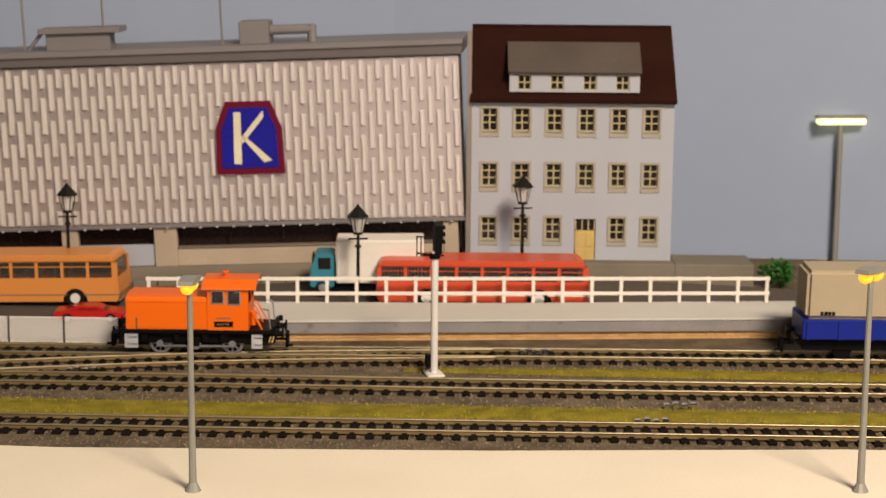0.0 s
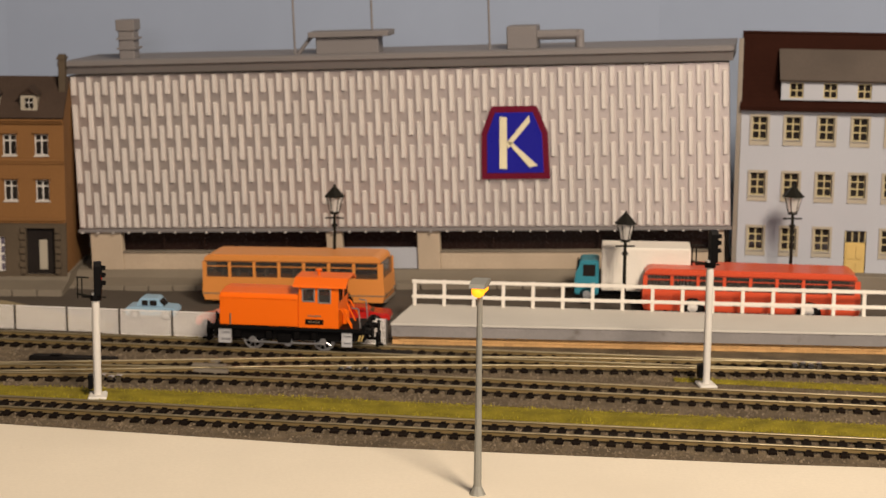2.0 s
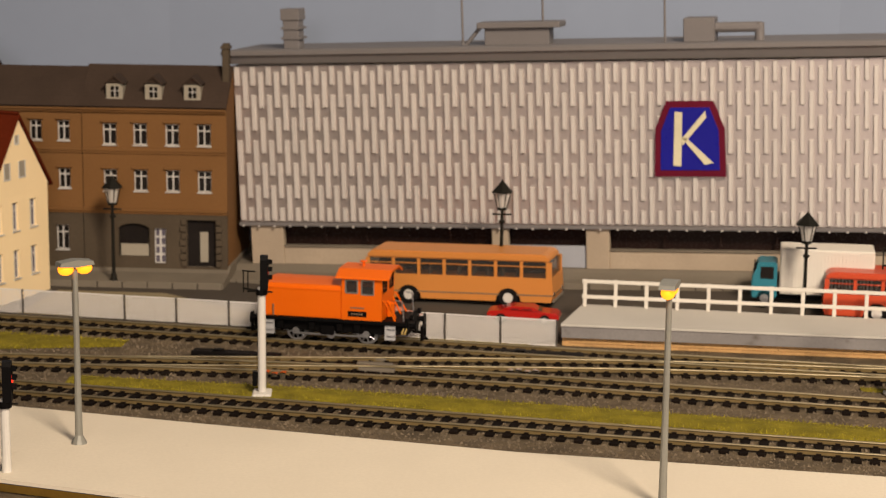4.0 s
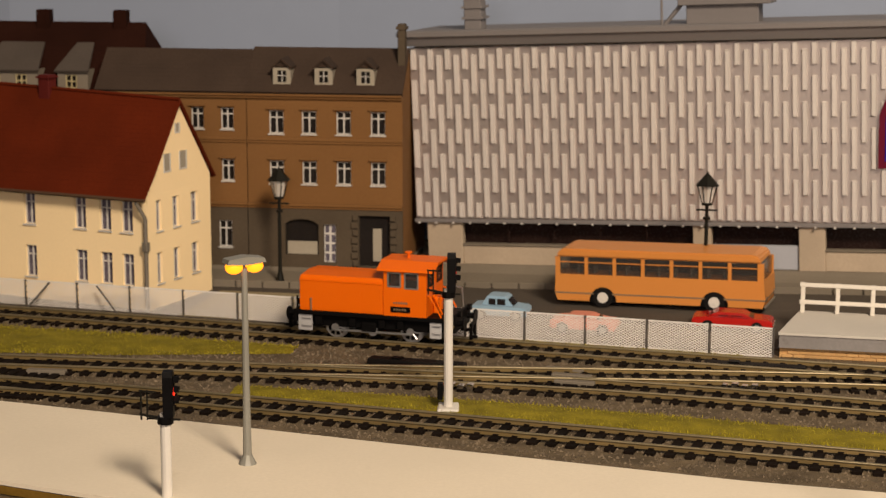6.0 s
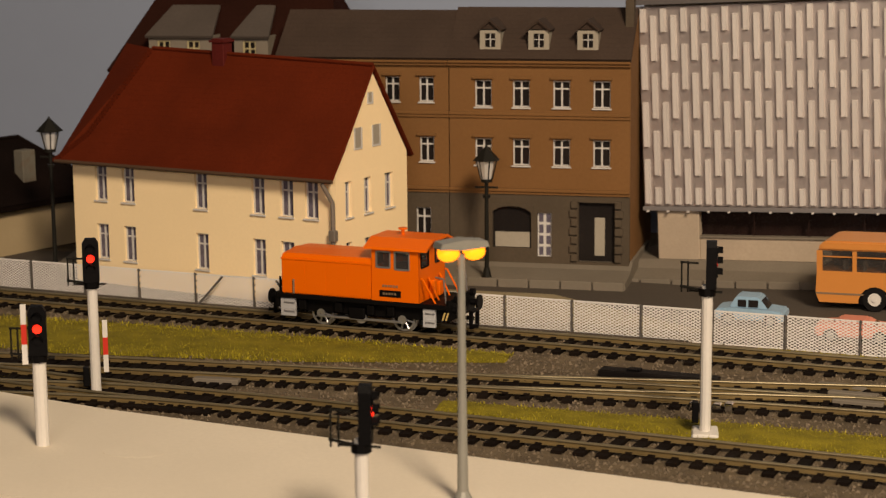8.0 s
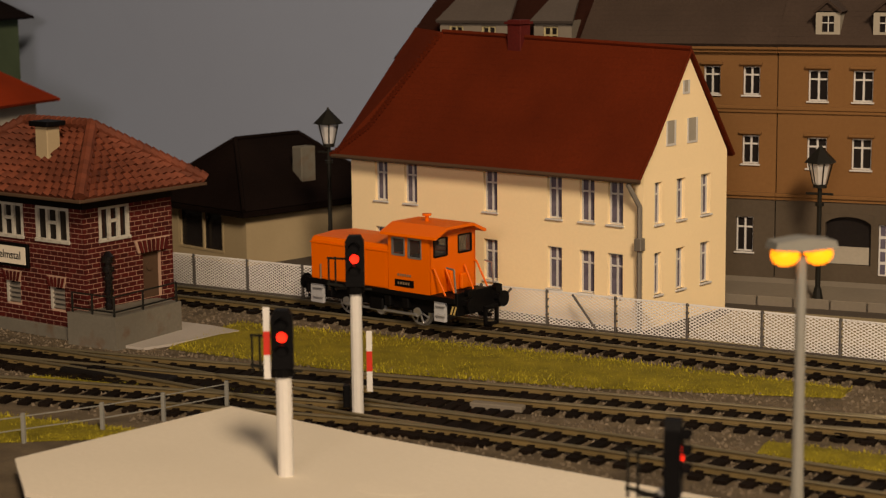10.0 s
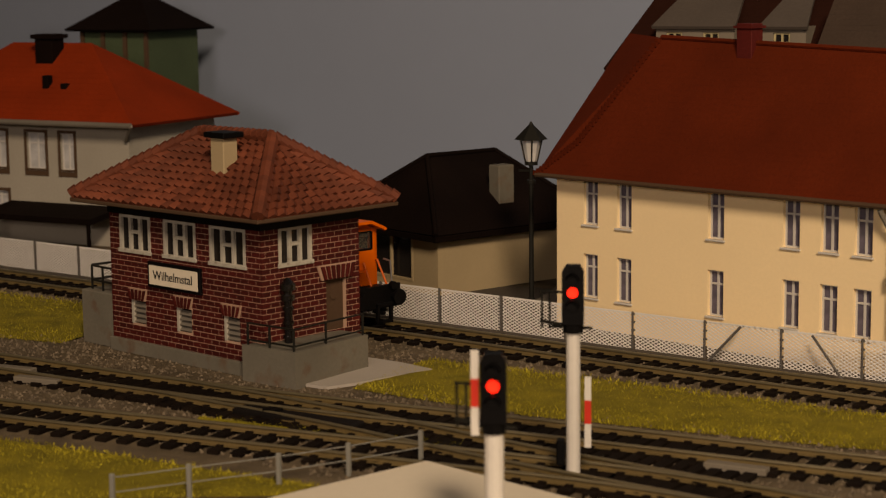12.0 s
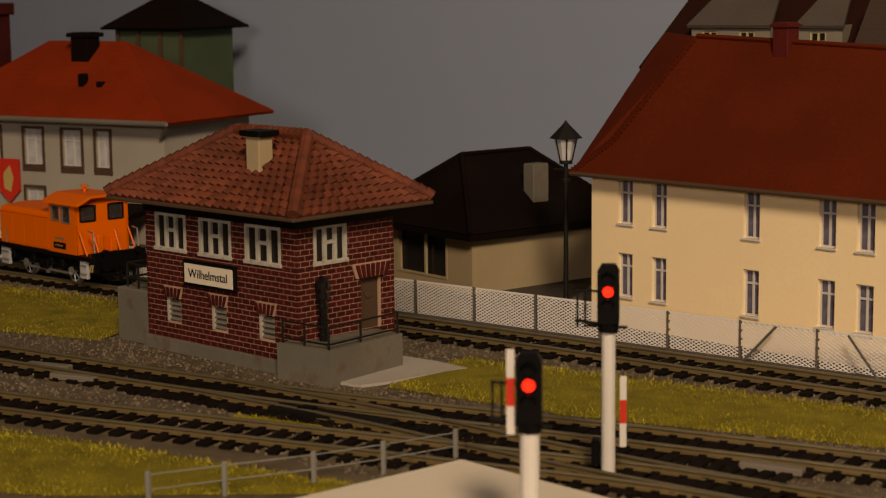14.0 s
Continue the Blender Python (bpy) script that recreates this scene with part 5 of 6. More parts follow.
        for k in range(4):
            bm = B()
            slab(bm, [(0.12, -0.02, 0.06 + k * 0.19), (b - a, -0.02, 0.06 + k * 0.19), (b - a, 0.13, 0.2 + k * 0.19), (0.12, 0.13, 0.2 + k * 0.19)], 0.03)
            part("louvre", bm, GUTTER, v)
        bm = B()
        prism(bm, [(-0.02, e - c + 0.02), (b - a + 0.02, e - c + 0.02), (b - a + 0.14, e - c + 0.46), (-0.14, e - c + 0.46)], -0.068, 0.0)
        part("arch_mortar", bm, MORTAR, v)
        for k in range(5):
            bm = B()
            q = (k - 2) * 0.17
            slab(bm, [((b - a) / 2 + q * 1.0 - 0.045, -0.1, e - c + 0.05), ((b - a) / 2 + q * 1.0 + 0.045, -0.1, e - c + 0.05), ((b - a) / 2 + q * 1.35 + 0.06, -0.1, e - c + 0.42), ((b - a) / 2 + q * 1.35 - 0.06, -0.1, e - c + 0.42)], -0.05)
            part("arch_brick", bm, BRICK, v)
    # door on the side with brick arch
    dr = new("door")
    dr.parent = th
    dr.matrix_basis = sm @ at(sdoor[0], 0.06, sdoor[2])
    dr.empty_display_size = 0.01
    bm = B()
    box(bm, 0, sdoor[1] - sdoor[0], 0.12, 0.2, 0, sdoor[3] - sdoor[2], 0.02)
    cyl(bm, 0.45, 1.25, 0.07, 0.12, 0.17, axis="y", n=14)
    part("door_leaf", bm, BROWNTRIM, dr, "brown door leaf with round light")
    dz = sdoor[3] - sdoor[2]
    bm = B()
    prism(bm, [(-0.26, dz + 0.01), (1.22, dz + 0.01), (1.42, dz + 0.54), (-0.46, dz + 0.54)], -0.1, 0.0)
    part("arch_mortar", bm, MORTAR, dr)
    for k in range(7):
        bm = B()
        q = (k - 3) * 0.2
        slab(bm, [(0.48 + q - 0.06, -0.13, dz + 0.03), (0.48 + q + 0.06, -0.13, dz + 0.03), (0.48 + q * 1.25 + 0.075, -0.13, dz + 0.5), (0.48 + q * 1.25 - 0.075, -0.13, dz + 0.5)], -0.06)
        part("arch_brick", bm, BRICK, dr)
    # name board
    nb = new("name_board")
    nb.parent = th
    nb.matrix_basis = fm @ at(2.4, -0.1, 2.62)
    nb.empty_display_size = 0.01
    bm = B()
    box(bm, 0, 2.95, -0.06, 0.06, 0, 0.95, 0.02)
    part("board_frame", bm, BLACK, nb)
    bm = B()
    box(bm, 0.13, 2.82, -0.09, -0.061, 0.13, 0.82)
    part("board_face", bm, PLATF, nb, "cream name board face")
    cu = bpy.data.curves.new("lettering", "FONT")
    cu.body, cu.size, cu.align_x, cu.align_y, cu.extrude = "Wilhelmstal", 0.46 * U, "CENTER", "CENTER", 0.008 * U
    cu.materials.append(BLACK)
    t = new("lettering", cu)
    t.parent = nb
    t.matrix_basis = at(1.47, -0.1, 0.47, 0, 90)
    # landing with railing and pipe
    bm = B()
    slab(bm, [(-0.6, -0.45, 1.25), (1.9, -0.3, 1.25), (1.45, 3.55, 1.25), (0.1, 3.55, 1.25)], 1.25)
    part("landing", bm, PLINTH, th, "grey concrete landing with rust stain")
    for i, (x, y) in enumerate(((-0.45, -0.3), (0.6, -0.25), (1.7, -0.15), (1.5, 1.5), (1.35, 3.4))):
        bm = B()
        rod(bm, (x, y, 1.25), (x, y, 2.02), 0.045)
        part("rail_post", bm, POLEDARK, th)
    for z in (1.42, 2.0):
        for a, b in (((-0.45, -0.3), (1.7, -0.15)), ((1.7, -0.15), (1.35, 3.4))):
            bm = B()
            rod(bm, (*a, z), (*b, z), 0.035)
            part("rail_bar", bm, POLEDARK, th)
    bm = B()
    cyl(bm, 0.4, 0.8, 1.25, 3.15, 0.15, n=16)
    pipe = part("stove_pipe", bm, PIPEBLACK, th, "glossy black ringed pipe")
    for z0, z1, r0, r1 in ((1.4, 1.5, 0.2, 0.2), (1.9, 2.0, 0.2, 0.2), (2.4, 2.5, 0.2, 0.2), (2.72, 2.92, 0.24, 0.24), (3.08, 3.3, 0.27, 0.27), (3.3, 3.5, 0.24, 0.08)):
        bm = B()
        cyl(bm, 0.4, 0.8, z0, z1, r0, r1, n=16)
        part("ring" if z1 < 3.4 else "pipe_cap", bm, PIPEBLACK, pipe)
    bm = B()
    box(bm, -W - 2.0, -W - 0.07, 0.1, 2.0, 0, 2.05, 0.04)
    part("side_landing", bm, PLINTH, th)
    posts = [(-W - 1.7, 1.7), (-W - 1.7, 0.4), (-W - 0.9, 0.3), (-W - 0.15, 0.3)]
    for x, y in posts:
        bm = B()
        rod(bm, (x, y, 2.05), (x, y, 2.95), 0.05)
        part("rail_post", bm, POLEDARK, th)
    for a, b in zip(posts, posts[1:]):
        for z in (2.4, 2.95):
            bm = B()
            rod(bm, (*a, z), (*b, z), 0.045)
            part("rail_bar", bm, POLEDARK, th)
    # hipped pantile roof
    o, E, R = 0.95, H + 0.05, 7.95
    c = [(-W - o, -o, E), (o, -o, E), (o, D + o, E), (-W - o, D + o, E)]
    p, q = Vector((-W + 2.6, D / 2, R)), Vector((-1.9, D / 2, R))
    bm = B()
    box(bm, -W - o - 0.05, o + 0.05, -o - 0.05, D + o + 0.05, E - 0.16, E - 0.02, 0.03)
    part("eaves_board", bm, BROWNTRIM, th, "brown eaves board and gutter")
    bm = B()
    for f in ((c[0], c[1], q, p), (c[1], c[2], q), (c[2], c[3], p, q), (c[3], c[0], p)):
        slab(bm, f, 0.08)
    part("roof", bm, TILE, th, "red-brown pantile roof")
    tiles = B()

    def courses(e0, e1, r0, r1, n=11):
        e0, e1, r0, r1 = Vector(e0), Vector(e1), Vector(r0), Vector(r1)
        up = ((e1 - e0).cross(r0 - e0)).normalized()
        if up.z < 0:
            up = -up
        for k in range(n):
            a0, b0 = e0.lerp(r0, k / n), e1.lerp(r1, k / n)
            a1, b1 = e0.lerp(r0, (k + 1.12) / n), e1.lerp(r1, (k + 1.12) / n)
            m = max(1, int((b0 - a0).length / 0.42))
            for j in range(m):
                u0, u1 = j / m, (j + 0.99) / m
                um = (u0 + u1) / 2
                v = [a0.lerp(b0, u0) + up * 0.03, a0.lerp(b0, um) + up * 0.17, a0.lerp(b0, u1) + up * 0.03, a1.lerp(b1, u1) + up * 0.0, a1.lerp(b1, um) + up * 0.08, a1.lerp(b1, u0) + up * 0.0]
                w = [tiles.verts.new(x) for x in v]
                tiles.faces.new((w[0], w[1], w[4], w[5]))
                tiles.faces.new((w[1], w[2], w[3], w[4]))
                tiles.faces.new((w[0], w[2], w[1]))

    courses(c[0], c[1], p, q)
    courses(c[1], c[2], q, q)
    courses(c[2], c[3], q, p)
    courses(c[3], c[0], p, p)
    for a, b in ((c[1], q), (c[0], p), (c[2], q), (c[3], p), (p, q)):
        a, b = Vector(a), Vector(b)
        n = int((b - a).length / 0.3)
        for k in range(n):
            rod(tiles, a.lerp(b, k / n) + Vector((0, 0, 0.1)), a.lerp(b, (k + 0.9) / n) + Vector((0, 0, 0.17)), 0.23, 8)
    part("tile_covering", tiles, TILE, th, kind="stuff")
    bm = B()
    box(bm, -3.3, -2.6, 0.65, 1.3, 6.4, 8.1, 0.03)
    part("chimney", bm, BEIGEWALL, th, "pale chimney with dark cap")
    bm = B()
    box(bm, -3.5, -2.4, 0.5, 1.45, 8.1, 8.3, 0.03)
    part("chimney_cap", bm, BLACK, th)


signal_box()
sheet("pavement_path", [(-66.9, 60.9), (-65.7, 60.75), (-65.1, 61.8), (-63.9, 64.8), (-65.4, 65.3), (-67.2, 65.6)], 0.12, 0.1, CARDGREY, "pale grey card path beside the signal box", "pavement")


# ---- lamps and signals ----
def platform_lamp(x, y, top, rz, lit=GLOW):
    th = thing("platform_lamp", at(x, y, 0.7, rz), "grey twin-headed platform lamp glowing orange", "lamp", "platform lamps")
    h = top - 0.7
    bm = B()
    cyl(bm, 0, 0, 0, 0.35, 0.34, 0.16, n=10)
    cyl(bm, 0, 0, 0.35, h * 0.4, 0.16, 0.13, n=10)
    cyl(bm, 0, 0, h * 0.4, h, 0.13, 0.11, n=10)
    part("post", bm, GREYPOST, th, "grey tapered post", smooth=False)
    bm = B()
    prism(bm, [(-0.74, h + 0.18), (-0.68, h + 0.34), (0, h + 0.42), (0.68, h + 0.34), (0.74, h + 0.18), (0.0, h + 0.12)], -0.3, 0.3)
    part("head", bm, GREYPOST, th, "grey flat lamp head")
    for s in (-1, 1):
        bm = B()
        bmesh.ops.create_uvsphere(bm, u_segments=12, v_segments=8, radius=1.0, matrix=Matrix.Translation((s * 0.39, 0, h + 0.03)) @ Matrix.Diagonal((0.34, 0.27, 0.26, 1)))
        part("bulb", bm, lit, th, "glowing orange lens", smooth=True)
    return th


platform_lamp(-13.6, 36.75, 8.9, 78)
platform_lamp(12.7, 33.9, 9.4, 40)
platform_lamp(-37.2, 42.75, 8.0, 35)


def tall_lamp():
    th = thing("street_lamp", at(29.0, 84.0, 0.1), "tall grey street lamp with long pale lit head", "lamp")
    bm = B()
    cyl(bm, 0, 0, 0, 9.3, 0.2, 0.17, n=10)
    part("post", bm, GREYPOST, th)
    bm = B()
    box(bm, -1.7, 1.7, -0.4, 0.4, 9.62, 9.8, 0.05)
    part("head", bm, GREYPOST, th)
    bm = B()
    box(bm, -1.6, 1.6, -0.42, 0.42, 9.2, 9.6, 0.08)
    part("diffuser", bm, PALEGLOW, th, "pale glowing diffuser")


tall_lamp()


def lantern(x, y, top, base=0.4):
    th = thing("street_lantern", at(x, y, base), "dark iron street lantern with four-sided glass head", "street lamp", "street lanterns")
    h = top - base
    bm = B()
    cyl(bm, 0, 0, 0, 0.5, 0.24, 0.14, n=8)
    cyl(bm, 0, 0, 0.5, h - 1.7, 0.11, 0.09, n=8)
    cyl(bm, 0, 0, h - 2.5, h - 2.36, 0.18, n=8)
    rod(bm, (-0.55, 0, h - 2.0), (0.55, 0, h - 2.0), 0.05)
    cyl(bm, 0, 0, h - 1.75, h - 1.6, 0.28, n=8)
    part("post", bm, POLEDARK, th)
    bm = B()
    cyl(bm, 0, 0, h - 1.6, h - 0.72, 0.27, 0.48, n=6)
    part("glass_body", bm, LANTERN, th, "milky glass lantern body")
    bm = B()
    for k in range(6):
        a = k * math.pi / 3
        rod(bm, (0.28 * math.cos(a), 0.28 * math.sin(a), h - 1.6), (0.49 * math.cos(a), 0.49 * math.sin(a), h - 0.72), 0.03, 4)
    part("glazing_bars", bm, POLEDARK, th)
    bm = B()
    cyl(bm, 0, 0, h - 0.72, h - 0.1, 0.68, 0.08, n=6)
    cyl(bm, 0, 0, h - 0.12, h, 0.09, 0.04, n=6)
    part("cap", bm, POLEDARK, th, "dark pointed cap")


lantern(-44.0, 77.3, 6.75, 0.4)
lantern(-20.85, 74.8, 7.35, 0.62)
lantern(-4.35, 68.85, 6.85, 0.38)
lantern(5.5, 71.4, 8.05, 1.3)
lantern(-66.0, 77.0, 7.75, 0.06)


def signal(x, y, base, top, rz, lit, label, plate=False, foot=True, rr=0.19):
    th = thing("light_signal", at(x, y, base, rz), label, "railway signal", "light signals")
    h = top - base
    hh = 1.6
    bm = B()
    cyl(bm, 0, 0, 0.0, h - hh + 0.1, rr, n=12)
    if foot:
        box(bm, -0.62, 0.62, -0.45, 0.45, 0, 0.16, 0.06)
    part("post", bm, SIGWHITE, th, "white signal post")
    bm = B()
    prism(bm, [(-0.29, h - hh), (0.29, h - hh), (0.29, h - 0.18), (0.18, h), (-0.18, h), (-0.29, h - 0.18)], -0.3, 0.05)
    cyl(bm, 0, 0, h - hh - 0.25, h - hh, 0.28, n=10)
    part("head", bm, BLACK, th, "black signal head")
    for k, z in enumerate((h - 0.38, h - 0.72, h - 1.1)):
        on = k == 1
        bm = B()
        cyl(bm, 0, z, -0.34, -0.3, 0.15, axis="y", n=14)
        part("lens", bm, (REDGLOW if lit else REDDARK) if on else BLACK, th, "red signal lens" if on else "")
        bm = B()
        for j in range(7):
            a0, a1 = math.pi * j / 7, math.pi * (j + 1) / 7
            slab(bm, [(0.18 * math.cos(a0), -0.31, z + 0.18 * math.sin(a0)), (0.18 * math.cos(a0), -0.5, z + 0.18 * math.sin(a0)), (0.18 * math.cos(a1), -0.5, z + 0.18 * math.sin(a1)), (0.18 * math.cos(a1), -0.31, z + 0.18 * math.sin(a1))], 0.02)
        bmesh.ops.remove_doubles(bm, verts=bm.verts[:], dist=0.03)
        part("visor", bm, BLACK, th)
    bm = B()
    for s in (-0.35, 0.35):
        rod(bm, (-0.75 + s * 0.3, 0.3, h - hh - 0.2), (-0.75 + s * 0.3, 0.3, h - 0.75), 0.035)
    rod(bm, (-0.9, 0.3, h - 0.78), (-0.3, 0.1, h - 0.78), 0.035)
    rod(bm, (-0.9, 0.3, h - hh), (0, 0.0, h - hh - 0.1), 0.05)
    rod(bm, (-0.6, 0.3, h - hh - 0.15), (0.5, 0.1, h - hh - 0.15), 0.04)
    side = Matrix.Rotation(-math.pi / 2, 4, "Z") if rz > 60 else Matrix.Identity(4)
    bmesh.ops.transform(bm, matrix=side, verts=bm.verts[:])
    part("service_basket", bm, POLEDARK, th)
    if base == 0:
        bm = B()
        box(bm, -0.45, -0.22, -0.2, 0.2, 0.45, 1.15, 0.03)
        bmesh.ops.transform(bm, matrix=side, verts=bm.verts[:])
        part("relay_box", bm, BLACK, th)
    if plate:
        z0 = h * 0.16 if plate == 1 else h - 1.9
        for k in range(3):
            bm = B()
            xx = 0.40 if plate == 1 else -0.42
            box(bm, xx - 0.09, xx + 0.09, -0.1, -0.06, z0 + k * 0.65, z0 + (k + 1) * 0.65)
            part("mast_plate", bm, REDPAINT if k == 1 else SIGWHITE, th, "red-white mast plate" if k == 1 else "")
    return th


signal(-1.54, 56.5, 0.0, 7.9, 96, False, "white-posted light signal seen from behind")
signal(-31.35, 53.75, 0.0, 6.65, 96, False, "white-posted light signal with black head")
signal(-53.7, 54.25, 0.0, 5.95, 22, True, "white-posted light signal showing red", plate=1, foot=False)
signal(-51.75, 45.75, 0.7, 5.3, 24, True, "short white-posted platform signal showing red", plate=2, foot=False, rr=0.22)
signal(-39.0, 38.6, 0.7, 5.15, 100, True, "platform signal turned aside with dim red light", foot=False)


# ---- road vehicles ----
def wheel_part(parent, x, y, r, rim=WHEELGREY, w=0.3, name="wheel"):
    bm = B()
    cyl(bm, 0, 0, -w / 2, w / 2, r, axis="y", n=20)
    wl = part(name, bm, TYRE, parent, m=at(x, y, r))
    bm = B()
    cyl(bm, 0, 0, -w / 2 - 0.03, -w / 2 + 0.02, r * 0.55, axis="y", n=14)
    cyl(bm, 0, 0, -w / 2 - 0.07, -w / 2 - 0.02, r * 0.22, axis="y", n=10)
    part("rim", bm, rim, wl)
    return wl


def bus(m, L, Wd, H, body, label, nwin, band=None):
    th = thing("bus", m, label, "bus")
    zl, zu = H * 0.56, H * 0.86
    bm = B()
    low = [(0.15, 0.3), (L - 0.12, 0.3), (L, 0.7), (L - 0.05, zl), (0.05, zl), (0, 0.7)]
    prism(bm, low, -Wd / 2, Wd / 2)
    part("body", bm, body, th)
    bm = B()
    top = [(0.07, zu), (L - 0.2, zu), (L - 0.3, H - 0.12), (L - 0.6, H), (0.45, H), (0.2, H - 0.12)]
    prism(bm, top, -Wd / 2 + 0.05, Wd / 2 - 0.05)
    bmesh.ops.bevel(bm, geom=bm.edges[:], offset=0.07, segments=2, affect="EDGES")
    part("roof", bm, body, th)
    step = (L - 0.5) / nwin
    for s in (-1, 1):
        for k in range(nwin + 1):
            bm = B()
            q = 0.2 + k * step
            box(bm, q - 0.09, q + 0.09, s * (Wd / 2 - 0.07), s * (Wd / 2 - 0.01), zl, zu)
            part("window_post", bm, body, th)
        bm = B()
        box(bm, 0.2, L - 0.4, s * (Wd / 2 - 0.06), s * (Wd / 2 - 0.03), zl + (zu - zl) * 0.68, zl + (zu - zl) * 0.74)
        part("window_bar", bm, body, th)
        bm = B()
        box(bm, 0.2, L - 0.3, s * (Wd / 2 - 0.12), s * (Wd / 2 - 0.1), zl, zu)
        part("side_glazing", bm, LGLASS, th, "clear side windows")
    for xx in (0.12, L - 0.15):
        bm = B()
        box(bm, xx - 0.02, xx + 0.02, -Wd / 2 + 0.1, Wd / 2 - 0.1, zl, zu)
        part("end_glazing", bm, LGLASS, th)
        for s in (-1, 1):
            bm = B()
            box(bm, xx - 0.08, xx + 0.08, s * (Wd / 2 - 0.16), s * (Wd / 2 - 0.02), zl, zu)
            part("corner_post", bm, body, th)
    # bus floor, and a dark middle sheet for the shade behind the windows
    bm = B()
    box(bm, 0.4, L - 0.5, -Wd / 2 + 0.3, Wd / 2 - 0.3, 0.5, zl - 0.3)
    box(bm, 0.4, L - 0.5, 0.05, 0.12, zl - 0.3, zu)
    part("interior", bm, BROWNROOF, th)
    for k in range(int((L - 2) / 0.85)):
        bm = B()
        for s in (-1, 1):
            box(bm, 1.1 + k * 0.85, 1.22 + k * 0.85, s * Wd * 0.25 - 0.35, s * Wd * 0.25 + 0.35, zl - 0.5, zl + 0.42, 0.04)
        part("seat_row", bm, PAVE, th)
    for s in (-1, 1):
        for xx in (L * 0.235, L * 0.765):
            bm = B()
            n = 10
            pts = [(xx + 0.72 * math.cos(math.pi * k / n), 0.28 + 0.78 * math.sin(math.pi * k / n)) for k in range(n + 1)]
            prism(bm, pts, s * (Wd / 2 - 0.3), s * (Wd / 2 + 0.012))
            part("wheel_arch", bm, BLACK, th)
    for xx in (L * 0.235, L * 0.765):
        wheel_part(th, xx, -Wd / 2 + 0.1, 0.52, SIGWHITE)
        wheel_part(th, xx, Wd / 2 - 0.1, 0.52, SIGWHITE)
    bm = B()
    box(bm, 0.0, L, -Wd / 2 - 0.015, Wd / 2 + 0.015, 0.66, 0.74, 0.0)
    part("side_strip", bm, band or LAMPHEAD, th)
    bm = B()
    for yy in (-Wd / 2 + 0.4, Wd / 2 - 0.4):
        cyl(bm, yy, 0.75, L - 0.03, L + 0.02, 0.14, axis="x", n=10)
    part("headlight", bm, CHROME, th)
    bm = B()
    box(bm, L - 0.06, L + 0.04, -Wd / 2 + 0.1, Wd / 2 - 0.1, 0.28, 0.42, 0.02)
    part("bumper", bm, GUTTER, th)
    bm = B()
    box(bm, 0.1, L - 0.1, -Wd / 2 + 0.1, Wd / 2 - 0.1, 0.22, 0.32)
    part("underframe", bm, BLACK, th)


bus(at(-28.25, 75.3, 0.29, -11.5, 0, -1.6), 10.95, 2.95, 3.0, BUSORANGE, "orange model city bus standing on the street", 7)
bus(at(-3.15, 70.7, 0.84, -5.8, 0, 0.4), 12.2, 2.9, 2.66, BUSRED, "red model bus standing behind the white railing", 8, WHITE)


def truck():
    th = thing("box_truck", at(-6.8, 72.4, 1.12, -6.5, 0, -0.4) @ Matrix.Scale(0.955, 4), "teal-cabbed truck with white ribbed box body", "truck")
    bm = B()
    prism(bm, [(0, 0.45), (1.45, 0.45), (1.45, 2.55), (0.35, 2.55), (0.12, 1.7), (0, 1.5)], -1.1, 1.1)
    bmesh.ops.bevel(bm, geom=bm.edges[:], offset=0.08, segments=2, affect="EDGES")
    part("cab", bm, TEAL, th, "teal cab")
    bm = B()
    box(bm, 0.5, 1.25, -1.12, -1.08, 1.6, 2.3)
    box(bm, 0.12, 0.2, -0.9, 0.9, 1.65, 2.35)
    part("cab_glazing", bm, PANE, th)
    bm = B()
    box(bm, 1.6, 6.9, -1.25, 1.25, 0.75, 3.4, 0.06)
    part("box_body", bm, WHITE, th)
    for k in range(26):
        bm = B()
        box(bm, 1.7 + k * 0.2, 1.8 + k * 0.2, -1.31, -1.24, 0.8, 3.3)
        part("box_rib", bm, WHITE, th)
    for xx in (0.75, 5.2):
        for yy in (-0.95, 0.95):
            wheel_part(th, xx, yy, 0.45)
    bm = B()
    box(bm, 0.2, 6.7, -0.5, 0.5, 0.35, 0.76)
    part("chassis", bm, BLACK, th)


truck()


